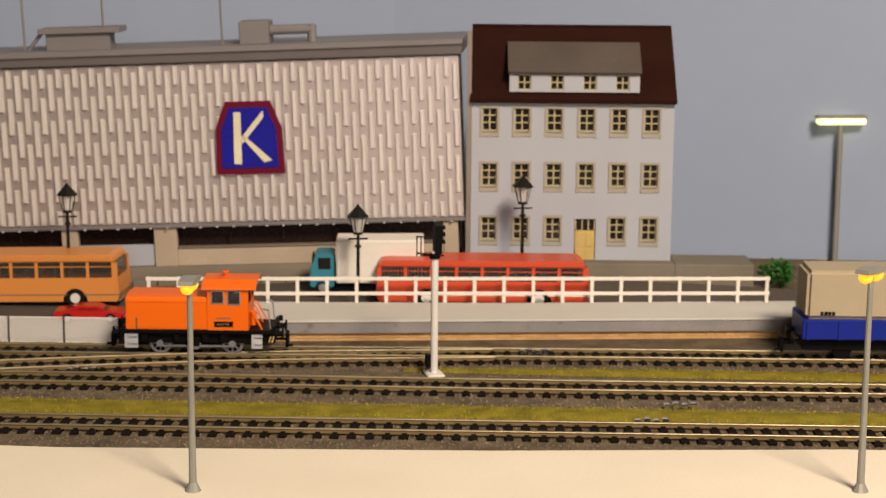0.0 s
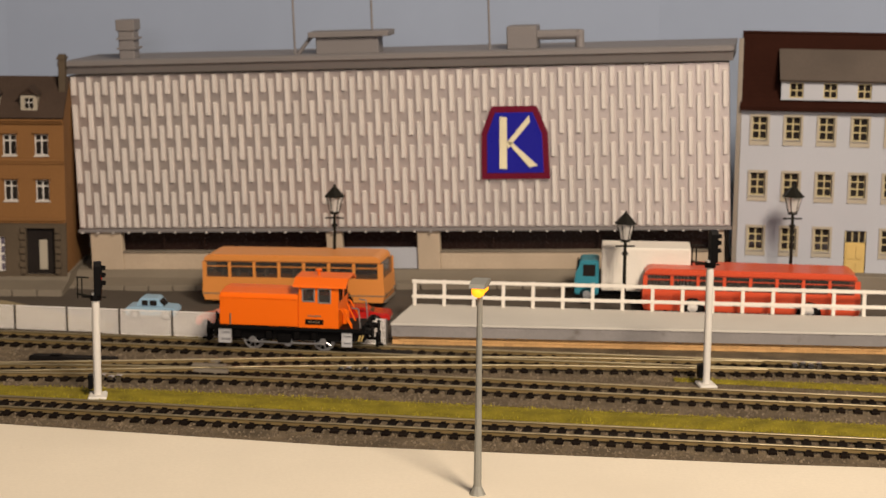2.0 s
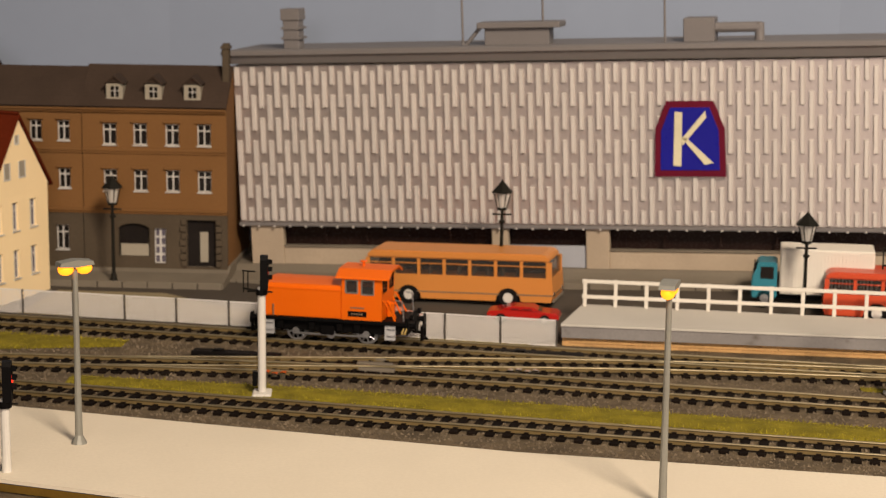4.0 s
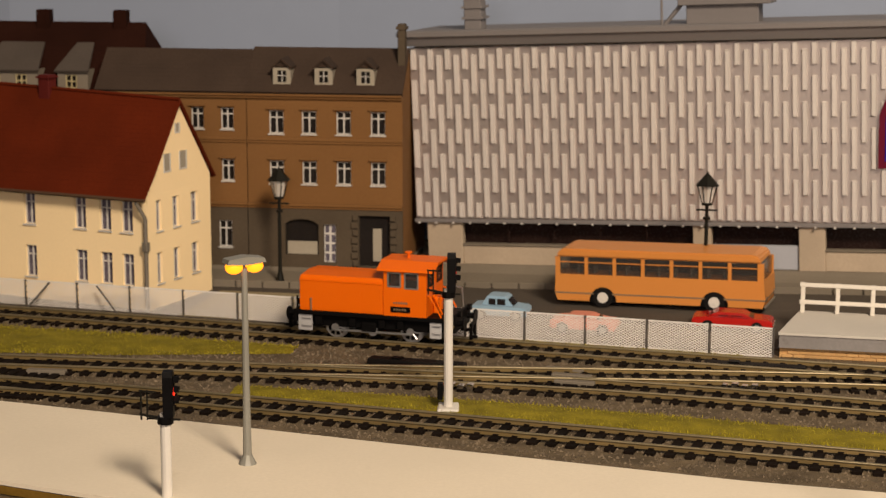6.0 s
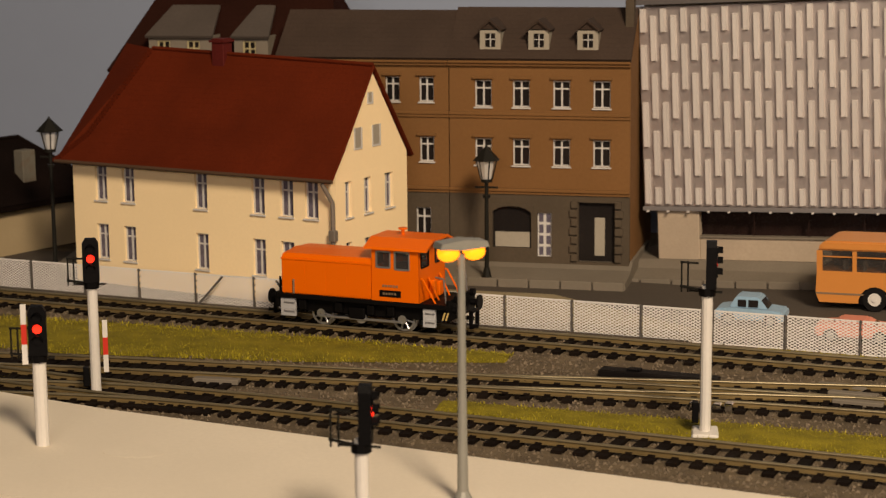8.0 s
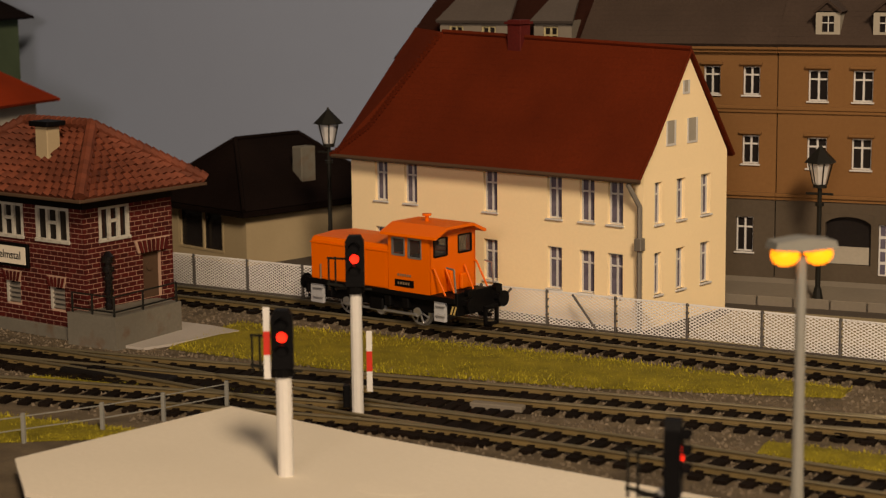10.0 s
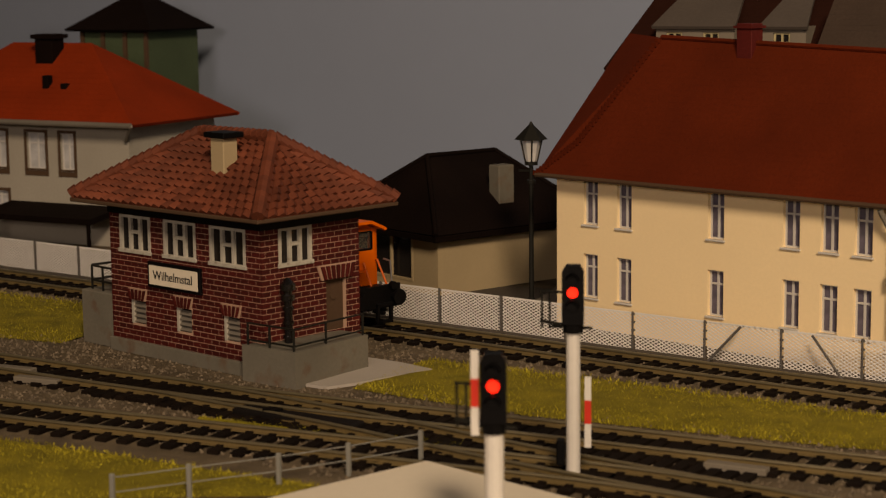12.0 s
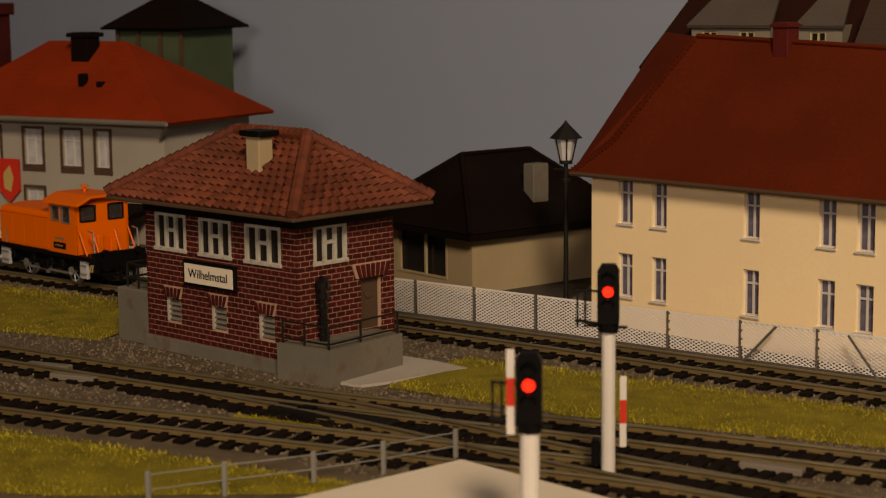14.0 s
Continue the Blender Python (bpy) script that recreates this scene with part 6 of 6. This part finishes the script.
def car(x, y, rz, body, label, L=3.4, H=1.25, flip=False):
    th = thing("car", at(x, y, 0.06, rz), label, "car", "parked cars")
    bm = B()
    prism(bm, [(0.05, 0.25), (L - 0.05, 0.25), (L, 0.5), (L * 0.97, 0.68), (L * 0.72, 0.75), (L * 0.25, 0.78), (0.05, 0.7), (0, 0.5)], -0.75, 0.75)
    bmesh.ops.bevel(bm, geom=bm.edges[:], offset=0.07, segments=2, affect="EDGES")
    part("body", bm, body, th)
    bm = B()
    prism(bm, [(L * 0.2, 0.74), (L * 0.76, 0.72), (L * 0.62, H), (L * 0.3, H)], -0.62, 0.62)
    bmesh.ops.bevel(bm, geom=bm.edges[:], offset=0.06, segments=2, affect="EDGES")
    part("cabin", bm, body, th)
    for a, b in ((0.33, 0.45), (0.48, 0.62)):
        for s in (-1, 1):
            bm = B()
            box(bm, L * a, L * b, s * 0.615, s * 0.64, 0.82, H - 0.12, 0.0)
            part("side_window", bm, PANE, th)
    bm = B()
    slab(bm, [(L * 0.755, -0.5, 0.78), (L * 0.755, 0.5, 0.78), (L * 0.645, 0.5, H - 0.1), (L * 0.645, -0.5, H - 0.1)], 0.03)
    part("windscreen", bm, PANE, th)
    for xx in (L * 0.2, L * 0.8):
        for yy in (-0.66, 0.66):
            wheel_part(th, xx, yy, 0.3, w=0.22)
    bm = B()
    box(bm, -0.03, 0.03, -0.7, 0.7, 0.35, 0.45, 0.02)
    box(bm, L - 0.03, L + 0.04, -0.7, 0.7, 0.35, 0.45, 0.02)
    part("bumper", bm, CHROME, th)


car(-32.6, 71.5, -6, CARBLUE, "light blue model car behind the mesh fence", 3.0, 1.25)
car(-21.4, 70.6, -5, CARRED, "glossy red model car behind the mesh fence", 4.0, 0.98)
car(-28.3, 69.0, -6, mat("car_salmon", (0.7, 0.25, 0.17), 0.4), "salmon model car behind the mesh fence", 3.3, 0.95)


def bush():
    th = thing("bush", at(22.6, 76.0, 0.0), "small dense green model bush", "bush")
    bm = B()
    cyl(bm, 0, 0, 0, 0.5, 0.15, n=6)
    part("stem", bm, BROWNTRIM, th)
    rng = random.Random(5)
    bm = B()
    for _ in range(420):
        d = Vector((rng.gauss(0, 1), rng.gauss(0, 1), rng.gauss(0, 1))).normalized() * rng.uniform(0.5, 1.0)
        p = Vector((d.x * 1.0, d.y * 1.0, 1.0 + d.z * 0.85))
        s = rng.uniform(0.08, 0.16)
        a, b = Vector((rng.gauss(0, 1), rng.gauss(0, 1), rng.gauss(0, 1))) * s, Vector((rng.gauss(0, 1), rng.gauss(0, 1), rng.gauss(0, 1))) * s
        bm.faces.new([bm.verts.new(q) for q in (p, p + a, p + a + b, p + b)])
    part("crown", bm, BUSHM, th)


bush()


# ---- goods wagon ----
def coupler(parent, x, s):
    """A hooked model coupling: shank, bracket frame and drop hook."""
    bm = B()
    rod(bm, (x, 0, 0.62), (x + s * 0.62, 0, 0.62), 0.09)
    box(bm, *sorted((x + s * 0.55, x + s * 0.72)), -0.42, -0.3, 0.22, 1.02, 0.02)
    box(bm, *sorted((x + s * 0.55, x + s * 0.72)), 0.3, 0.42, 0.22, 1.02, 0.02)
    box(bm, *sorted((x + s * 0.55, x + s * 0.72)), -0.42, 0.42, 0.9, 1.04, 0.02)
    box(bm, *sorted((x + s * 0.55, x + s * 0.72)), -0.42, 0.42, 0.2, 0.34, 0.02)
    box(bm, *sorted((x + s * 0.7, x + s * 0.98)), -0.4, -0.3, 0.28, 0.42)
    part("coupler", bm, BLACK, parent)


def buffers(parent, x, s, z=1.05):
    for y in (-1.0, 1.0):
        bm = B()
        cyl(bm, y, z, *sorted((x, x + s * 0.35)), 0.16, axis="x", n=10)
        cyl(bm, y, z, *sorted((x + s * 0.35, x + s * 0.44)), 0.34, axis="x", n=14)
        part("buffer", bm, BLACK, parent)


def wagon():
    th = thing("goods_wagon", at(17.8, 57.75, 0.35, -8.2), "blue goods wagon under a beige tarpaulin", "railway wagon")
    L = 14.0
    bm = B()
    box(bm, 0, L, -1.6, 1.6, 1.15, 2.2, 0.04)
    part("wagon_side", bm, WAGBLUE, th, "blue wagon side")
    for k in range(9):
        bm = B()
        box(bm, 0.2 + k * 1.65, 0.35 + k * 1.65, -1.68, -1.59, 1.15, 2.15)
        part("stanchion", bm, WAGBLUE, th)
    bm = B()
    prism(bm, [(0.15, 2.2), (L - 0.15, 2.2), (L - 0.2, 4.75), (0.2, 4.75)], -1.5, 1.5)
    bmesh.ops.bevel(bm, geom=bm.edges[:], offset=0.2, segments=3, affect="EDGES")
    part("tarpaulin", bm, TARP, th, "taut beige tarpaulin cover")
    bm = B()
    box(bm, 0.1, L - 0.1, -1.1, 1.1, 0.5, 1.15, 0.03)
    part("underframe", bm, BLACK, th)
    for xx in (2.2, 11.5):
        for yy in (-0.87, 0.87):
            bm = B()
            cyl(bm, 0, 0, -0.12, 0.12, 0.5, axis="y", n=18)
            part("wheel", bm, BLACK, th, m=at(xx, yy, 0.5))
    buffers(th, 0.0, -1, 1.1)
    coupler(th, -0.2, -1)
    bm = B()
    for k in range(4):
        box(bm, 0.9 + k * 0.2, 1.06 + k * 0.2, -1.53, -1.49, 2.42, 2.62)
    part("stencil_marks", bm, BLACK, th)


wagon()


# ---- turnout machines, rail joints, small clutter ----
def track_clutter():
    for x, y, rz in ((-33.8, 60.9, -8), (-18.5, 62.5, -6), (-64.0, 56.4, -3)):
        th = thing("turnout_motor", at(x, y, 0.0, rz), "flat black turnout motor housing beside the rails", "turnout motor", "turnout motors")
        bm = B()
        box(bm, -2.3, 2.3, -0.35, 0.35, 0, 0.3, 0.05)
        part("housing", bm, DARKRAIL, th)
        bm = B()
        box(bm, -1.2, -0.7, -0.2, 0.2, 0.3, 0.38)
        part("cover", bm, BLACK, th)
    for x, y in ((-20.0, 58.7), (-32.2, 57.0), (3.5, 60.3), (8.5, 49.0), (6.5, 46.5)):
        th = thing("contact_lug", at(x, y, 0.0, -8), "shiny metal contact strip on the track bed", "contact strip", "contact strips")
        bm = B()
        for k in range(4):
            box(bm, k * 0.42, k * 0.42 + 0.3, -0.22, 0.22, 0.02, 0.3 + 0.06 * (k % 2), 0.04)
        part("strip", bm, CHROME, th)
    for x, y, rz in ((-27.0, 60.6, -10), (-26.6, 59.5, -10), (-26.4, 58.4, -10), (-77, 58.2, 4), (-75, 57.2, 4), (-50.0, 56.9, 0)):
        th = thing("cover_plate", at(x, y, 0.0, rz), "pale grey plastic cover plate between the rails", "cover plate", "cover plates")
        bm = B()
        box(bm, -0.9, 0.9, -0.2, 0.2, 0.05, 0.26, 0.03)
        part("plate", bm, PAVE, th)


track_clutter()


# ---- the locomotive ----
def locomotive():
    th = thing("shunting_locomotive", at(-13.3, 61.9, 0.35, -8.5), "orange two-axle diesel shunting locomotive with black frame", "locomotive")
    hw = 1.45
    bm = B()
    pr = [(-hw, 1.42), (hw, 1.42), (hw, 3.05), (hw - 0.14, 3.26), (0, 3.34), (-hw + 0.14, 3.26), (-hw, 3.05)]
    va = [bm.verts.new((-3.85, y, z)) for y, z in pr]
    vb = [bm.verts.new((0.72, y, z)) for y, z in pr]
    bm.faces.new(va), bm.faces.new(vb[::-1])
    for i in range(len(pr)):
        j = (i + 1) % len(pr)
        bm.faces.new((va[j], va[i], vb[i], vb[j]))
    bmesh.ops.bevel(bm, geom=[e for e in bm.edges], offset=0.05, segments=2, affect="EDGES")
    hood = part("engine_hood", bm, ORANGE, th, "orange engine hood")
    bm = B()
    box(bm, -3.86, 0.7, -hw - 0.03, hw + 0.03, 2.98, 3.05, 0.01)
    part("hood_ledge", bm, ORANGE, hood)
    for k in range(4):
        bm = B()
        box(bm, -3.6 + k * 1.06, -2.66 + k * 1.06, -hw - 0.007, -hw + 0.01, 1.55, 2.9)
        part("hood_door", bm, ORANGE, hood)
    bm = B()
    box(bm, -3.89, -3.84, -1.0, 1.0, 1.7, 2.9)
    part("radiator_grille", bm, LAMPHEAD, hood)
    # cab with real window openings
    cab = new("cab")
    cab.parent = th
    cab.empty_display_size = 0.01
    x0, x1, z0, z1 = 0.72, 3.0, 1.2, 3.86
    holes = [(0.22, 0.92, 1.72, 2.46), (1.12, 1.84, 1.66, 2.48)]
    for s in (-1, 1):
        bm = B()
        hs = holes if s < 0 else [(x1 - x0 - b, x1 - x0 - a, c, d) for a, b, c, d in holes]
        wall_mesh(bm, x1 - x0, z1 - z0, hs, 0.1)
        m = at(x0, -hw - 0.02, z0) if s < 0 else at(x1, hw + 0.02, z0, 180)
        part("cab_side", bm, ORANGE, cab, m=m)
        for a, b, c, d in hs:
            bm = B()
            t = 0.05
            box(bm, a - 0.02, a + t, -0.02, 0.05, c, d)
            box(bm, b - t, b + 0.02, -0.02, 0.05, c, d)
            box(bm, a + t, b - t, -0.02, 0.05, c - 0.02, c + t)
            box(bm, a + t, b - t, -0.02, 0.05, d - t, d + 0.02)
            part("window_frame", bm, WHEELGREY, cab, m=m)
            bm = B()
            box(bm, a, b, 0.05, 0.07, c, d)
            part("pane", bm, LGLASS, cab, m=m)
    for xx, rz, nm in ((x1, 90, "cab_end"), (x0, -90, "cab_front")):
        bm = B()
        hs = [(0.25, 1.1, 1.75, 2.5), (1.8, 2.65, 1.75, 2.5)]
        wall_mesh(bm, 2 * hw, z1 - z0, hs, 0.1)
        m = at(xx, -hw if rz > 0 else hw, z0, rz)
        part(nm, bm, ORANGE, cab, m=m)
        for a, b, c, d in hs:
            bm = B()
            box(bm, a, b, 0.04, 0.06, c, d)
            part("pane", bm, LGLASS, cab, m=m)
            bm = B()
            for q in ((a - 0.03, a + 0.04, c, d), (b - 0.04, b + 0.03, c, d)):
                box(bm, q[0], q[1], -0.02, 0.04, q[2], q[3])
            for q in (c - 0.03, d - 0.04):
                box(bm, a + 0.04, b - 0.04, -0.02, 0.04, q, q + 0.07)
            part("window_frame", bm, BLACK, cab, m=m)
    bm = B()
    box(bm, x0 + 0.2, x1 - 0.2, -hw + 0.2, hw - 0.2, 1.25, 2.75, 0.05)
    part("cab_interior", bm, SEATM, cab)
    bm = B()
    pr = [(-hw - 0.22, 3.76), (-hw - 0.18, 3.86), (-0.85, 4.2), (0.85, 4.2), (hw + 0.18, 3.86), (hw + 0.22, 3.76), (hw + 0.1, 3.75), (0.82, 4.08), (-0.82, 4.08), (-hw - 0.1, 3.75)]
    va = [bm.verts.new((0.42, y, z)) for y, z in pr]
    vb = [bm.verts.new((3.45, y, z)) for y, z in pr]
    bm.faces.new(va), bm.faces.new(vb[::-1])
    for i in range(len(pr)):
        j = (i + 1) % len(pr)
        bm.faces.new((va[j], va[i], vb[i], vb[j]))
    for xa in (x0 + 0.02, x1 - 0.12):
        prism_y = [(-hw, 3.79), (hw, 3.79), (0.8, 4.07), (-0.8, 4.07)]
        a = [bm.verts.new((xa, y, z)) for y, z in prism_y]
        b = [bm.verts.new((xa + 0.1, y, z)) for y, z in prism_y]
        bm.faces.new(a), bm.faces.new(b[::-1])
        for i in range(4):
            bm.faces.new((a[(i + 1) % 4], a[i], b[i], b[(i + 1) % 4]))
    part("cab_roof", bm, ORANGE, cab, "orange overhanging cab roof")
    bm = B()
    cyl(bm, 1.6, 0.0, 4.18, 4.46, 0.08, n=8)
    cyl(bm, 1.6, 0.0, 4.44, 4.52, 0.2, n=10)
    part("horn", bm, ORANGE, cab)
    # plates on the cab side: plain bars
    for s in (-1, 1):
        bm = B()
        y = s * (hw + 0.03)
        box(bm, 1.1, 2.15, min(y, y + s * 0.03), max(y, y + s * 0.03), 1.62, 1.92, 0.01)
        part("number_plate", bm, BLACK, cab, "black plate with dim bars")
        bm = B()
        for k in range(5):
            box(bm, 1.28 + k * 0.14, 1.36 + k * 0.14, min(y + s * 0.03, y + s * 0.045), max(y + s * 0.03, y + s * 0.045), 1.72, 1.82)
        part("plate_bars", bm, LAMPHEAD, cab)
        bm = B()
        for k in range(6):
            box(bm, 1.25 + k * 0.13, 1.34 + k * 0.13, min(y, y + s * 0.015), max(y, y + s * 0.015), 2.06, 2.16)
        part("lettering_bars", bm, LAMPHEAD, cab)
    # frame
    bm = B()
    box(bm, -4.05, 4.35, -1.5, 1.5, 1.2, 1.42, 0.03)
    box(bm, -4.0, 3.2, -1.15, 1.15, 0.6, 1.2, 0.03)
    part("frame", bm, BLACK, th, "black underframe")
    bm = B()
    box(bm, -0.55, 0.25, -1.35, -1.1, 0.45, 0.95, 0.06)
    part("air_tank", bm, BLACK, th)
    for xx in (-3.0, -1.2, 0.4, 1.4):
        bm = B()
        box(bm, xx, xx + 0.35, -1.42, -1.1, 0.7, 1.15, 0.04)
        part("equipment_box", bm, BLACK, th)
    for s in (-1, 1):
        bm = B()
        for xx in (-2.0, 2.05):
            cyl(bm, xx, 0.56, s * 1.16 - 0.05, s * 1.16 + 0.05, 0.2, axis="y", n=12)
        cyl(bm, 0.05, 0.5, s * 1.18 - 0.06, s * 1.18 + 0.06, 0.26, axis="y", n=12)
        rod(bm, (-2.0, s * 1.24, 0.45), (2.05, s * 1.24, 0.45), 0.06)
        part("coupling_rod", bm, WHEELGREY, th, "grey metal coupling rod")
        for xx, z0 in ((-3.95, 0.35), (3.15, 0.35)):
            bm = B()
            w = 0.75 if xx < 0 else 0.6
            box(bm, xx, xx + w, s * 1.34 - 0.06, s * 1.34 + 0.1, z0, 1.3, 0.02)
            for k in range(2):
                box(bm, xx + w * 0.35, xx + w + 0.03, s * 1.46 - 0.05, s * 1.46 + 0.05, z0 + 0.28 + k * 0.4, z0 + 0.36 + k * 0.4)
            part("step_plate", bm, LOCOGREY, th, "light grey step plate")
    bm = B()
    box(bm, -4.2, -4.02, -1.45, 1.45, 0.75, 1.45, 0.03)
    part("buffer_beam", bm, BLACK, th)
    bm = B()
    box(bm, 4.3, 4.48, -1.45, 1.45, 0.7, 1.65, 0.03)
    box(bm, 3.1, 4.35, -1.2, 1.2, 0.65, 1.25, 0.03)
    part("buffer_beam", bm, BLACK, th)
    for k in range(2):
        bm = B()
        slab(bm, [(4.1 + k * 0.16, -1.47, 0.75), (4.18 + k * 0.16, -1.47, 0.75), (4.3 + k * 0.16, -1.47, 1.1), (4.22 + k * 0.16, -1.47, 1.1)], -0.02)
        part("hazard_stripe", bm, DOORY, th)
    buffers(th, -4.2, -1, 1.15)
    buffers(th, 4.48, 1, 1.15)
    coupler(th, -4.15, -1)
    coupler(th, 4.4, 1)
    # handrails
    for y in (-1.35, 1.35):
        bm = B()
        rod(bm, (3.15, y, 2.5), (3.75, y, 1.45), 0.045)
        rod(bm, (3.15, y, 2.5), (3.05, y, 2.5), 0.045)
        rod(bm, (3.12, y * 0.45, 2.45), (3.6, y * 0.45, 1.45), 0.045)
        part("handrail", bm, ORANGE, th, "orange sloping handrail")
        bm = B()
        rod(bm, (4.2, y * 0.9, 1.45), (4.1, y * 0.9, 2.55), 0.04)
        rod(bm, (4.1, y * 0.9, 2.55), (3.7, y * 0.9, 2.6), 0.04)
        part("handrail", bm, WHEELGREY, th)
        bm = B()
        rod(bm, (-3.2, y * 1.12, 1.45), (-3.2, y * 1.12, 2.1), 0.045)
        part("handrail", bm, LAMPHEAD, th)
    bm = B()
    rod(bm, (-4.1, -1.1, 1.4), (-4.1, -1.1, 2.1), 0.05)
    rod(bm, (-4.1, 1.1, 1.4), (-4.1, 1.1, 2.0), 0.05)
    part("lamp_iron", bm, BLACK, th)
    for y in (-0.9, 0.9):
        for xx, s in ((-3.92, -1), (4.5, 1)):
            bm = B()
            cyl(bm, y, 1.62 if s > 0 else 1.75, *sorted((xx, xx + s * 0.2)), 0.17, axis="x", n=12)
            part("headlight", bm, BLACK, th)
    bm = B()
    box(bm, 3.05, 3.3, -0.45, -0.1, 1.45, 2.3, 0.05)
    box(bm, 3.05, 3.25, 0.3, 0.7, 1.45, 2.1, 0.05)
    part("end_fittings", bm, ORANGE, th)
    wheels = []
    for xx in (-2.0, 2.05):
        for s in (-1, 1):
            bm = B()
            cyl(bm, 0, 0, -0.09, 0.09, 0.56, axis="y", n=24)
            cyl(bm, 0, 0, s * -0.09 - 0.03, s * -0.09 + 0.03, 0.63, axis="y", n=24)
            tyre_ob = part("wheel", bm, WHEELGREY, th, "grey spoked wheel", m=at(xx, s * 0.9, 0.56))
            bm = B()
            cyl(bm, 0, 0, s * 0.09, s * 0.09 + s * 0.012, 0.45, axis="y", n=20) if s > 0 else cyl(bm, 0, 0, -0.102, -0.09, 0.45, axis="y", n=20)
            part("wheel_disc", bm, BLACK, tyre_ob)
            bm = B()
            for k in range(8):
                a = k * math.pi / 4
                rod(bm, (0.12 * math.cos(a), s * 0.11, 0.12 * math.sin(a)), (0.5 * math.cos(a), s * 0.11, 0.5 * math.sin(a)), 0.045, 5)
            cyl(bm, 0, 0, s * 0.11 - 0.05, s * 0.11 + 0.05, 0.17, axis="y", n=10)
            part("spokes", bm, WHEELGREY, tyre_ob)
            wheels.append((tyre_ob, xx, s))
    th.scale = (0.93, 0.93, 0.93)
    return th, wheels


LOCO, WHEELS = locomotive()

# centre of the locomotive along the line, plan units, by time
LOCO_X = [(0.0, -13.35), (1.5, -20.8), (3.0, -25.8), (5.5, -34.3), (6.5, -38.6), (7.0, -41.2), (9.5, -55.2), (10.0, -58.8), (10.5, -62.4), (11.0, -65.9), (11.5, -69.3), (12.0, -73.1), (12.5, -77.0), (13.0, -81.5), (13.5, -86.0), (14.0, -89.1)]


def loco_x(t):
    ts = [q[0] for q in LOCO_X]
    i = max(0, min(len(ts) - 2, sum(q <= t for q in ts) - 1))

    def slope(k):
        a, b = max(0, k - 1), min(len(ts) - 1, k + 1)
        return (LOCO_X[b][1] - LOCO_X[a][1]) / (ts[b] - ts[a])

    h = ts[i + 1] - ts[i]
    u = (t - ts[i]) / h
    p0, p1, m0, m1 = LOCO_X[i][1], LOCO_X[i + 1][1], slope(i) * h, slope(i + 1) * h
    return (2 * u ** 3 - 3 * u ** 2 + 1) * p0 + (u ** 3 - 2 * u ** 2 + u) * m0 + (3 * u ** 2 - 2 * u ** 3) * p1 + (u ** 3 - u ** 2) * m1


LINE1 = line(T1)


def on_line(x):
    for a, b in zip(LINE1, LINE1[1:]):
        if b.x <= x <= a.x:
            u = (x - a.x) / (b.x - a.x)
            return a.y + (b.y - a.y) * u, math.degrees(math.atan2(a.y - b.y, a.x - b.x))
    return 62.0, -8.5


def motions():
    """The locomotive rolls away to the left with turning wheels; all the rest stands still."""
    steps = [round(0.1 * k, 1) for k in range(141)]
    rows, spin = [], []
    for t in steps:
        x = loco_x(t)
        y, ang = on_line(x)
        # the overhanging body swings out in the curve
        u = min(1.0, max(0.0, (-44.0 - x) / 10.0))
        ang -= 8.5 * u * u * (3 - 2 * u)
        rows.append((t, at(x, y, 0.35, ang)))
        spin.append((t, (x - LOCO_X[0][1]) / 0.56 / 0.989))
    walk(LOCO, rows)
    for ob, xx, s in WHEELS:
        walk(ob, [(t, at(xx, s * 0.9, 0.56, 0, 0, math.degrees(a))) for t, a in spin])


motions()
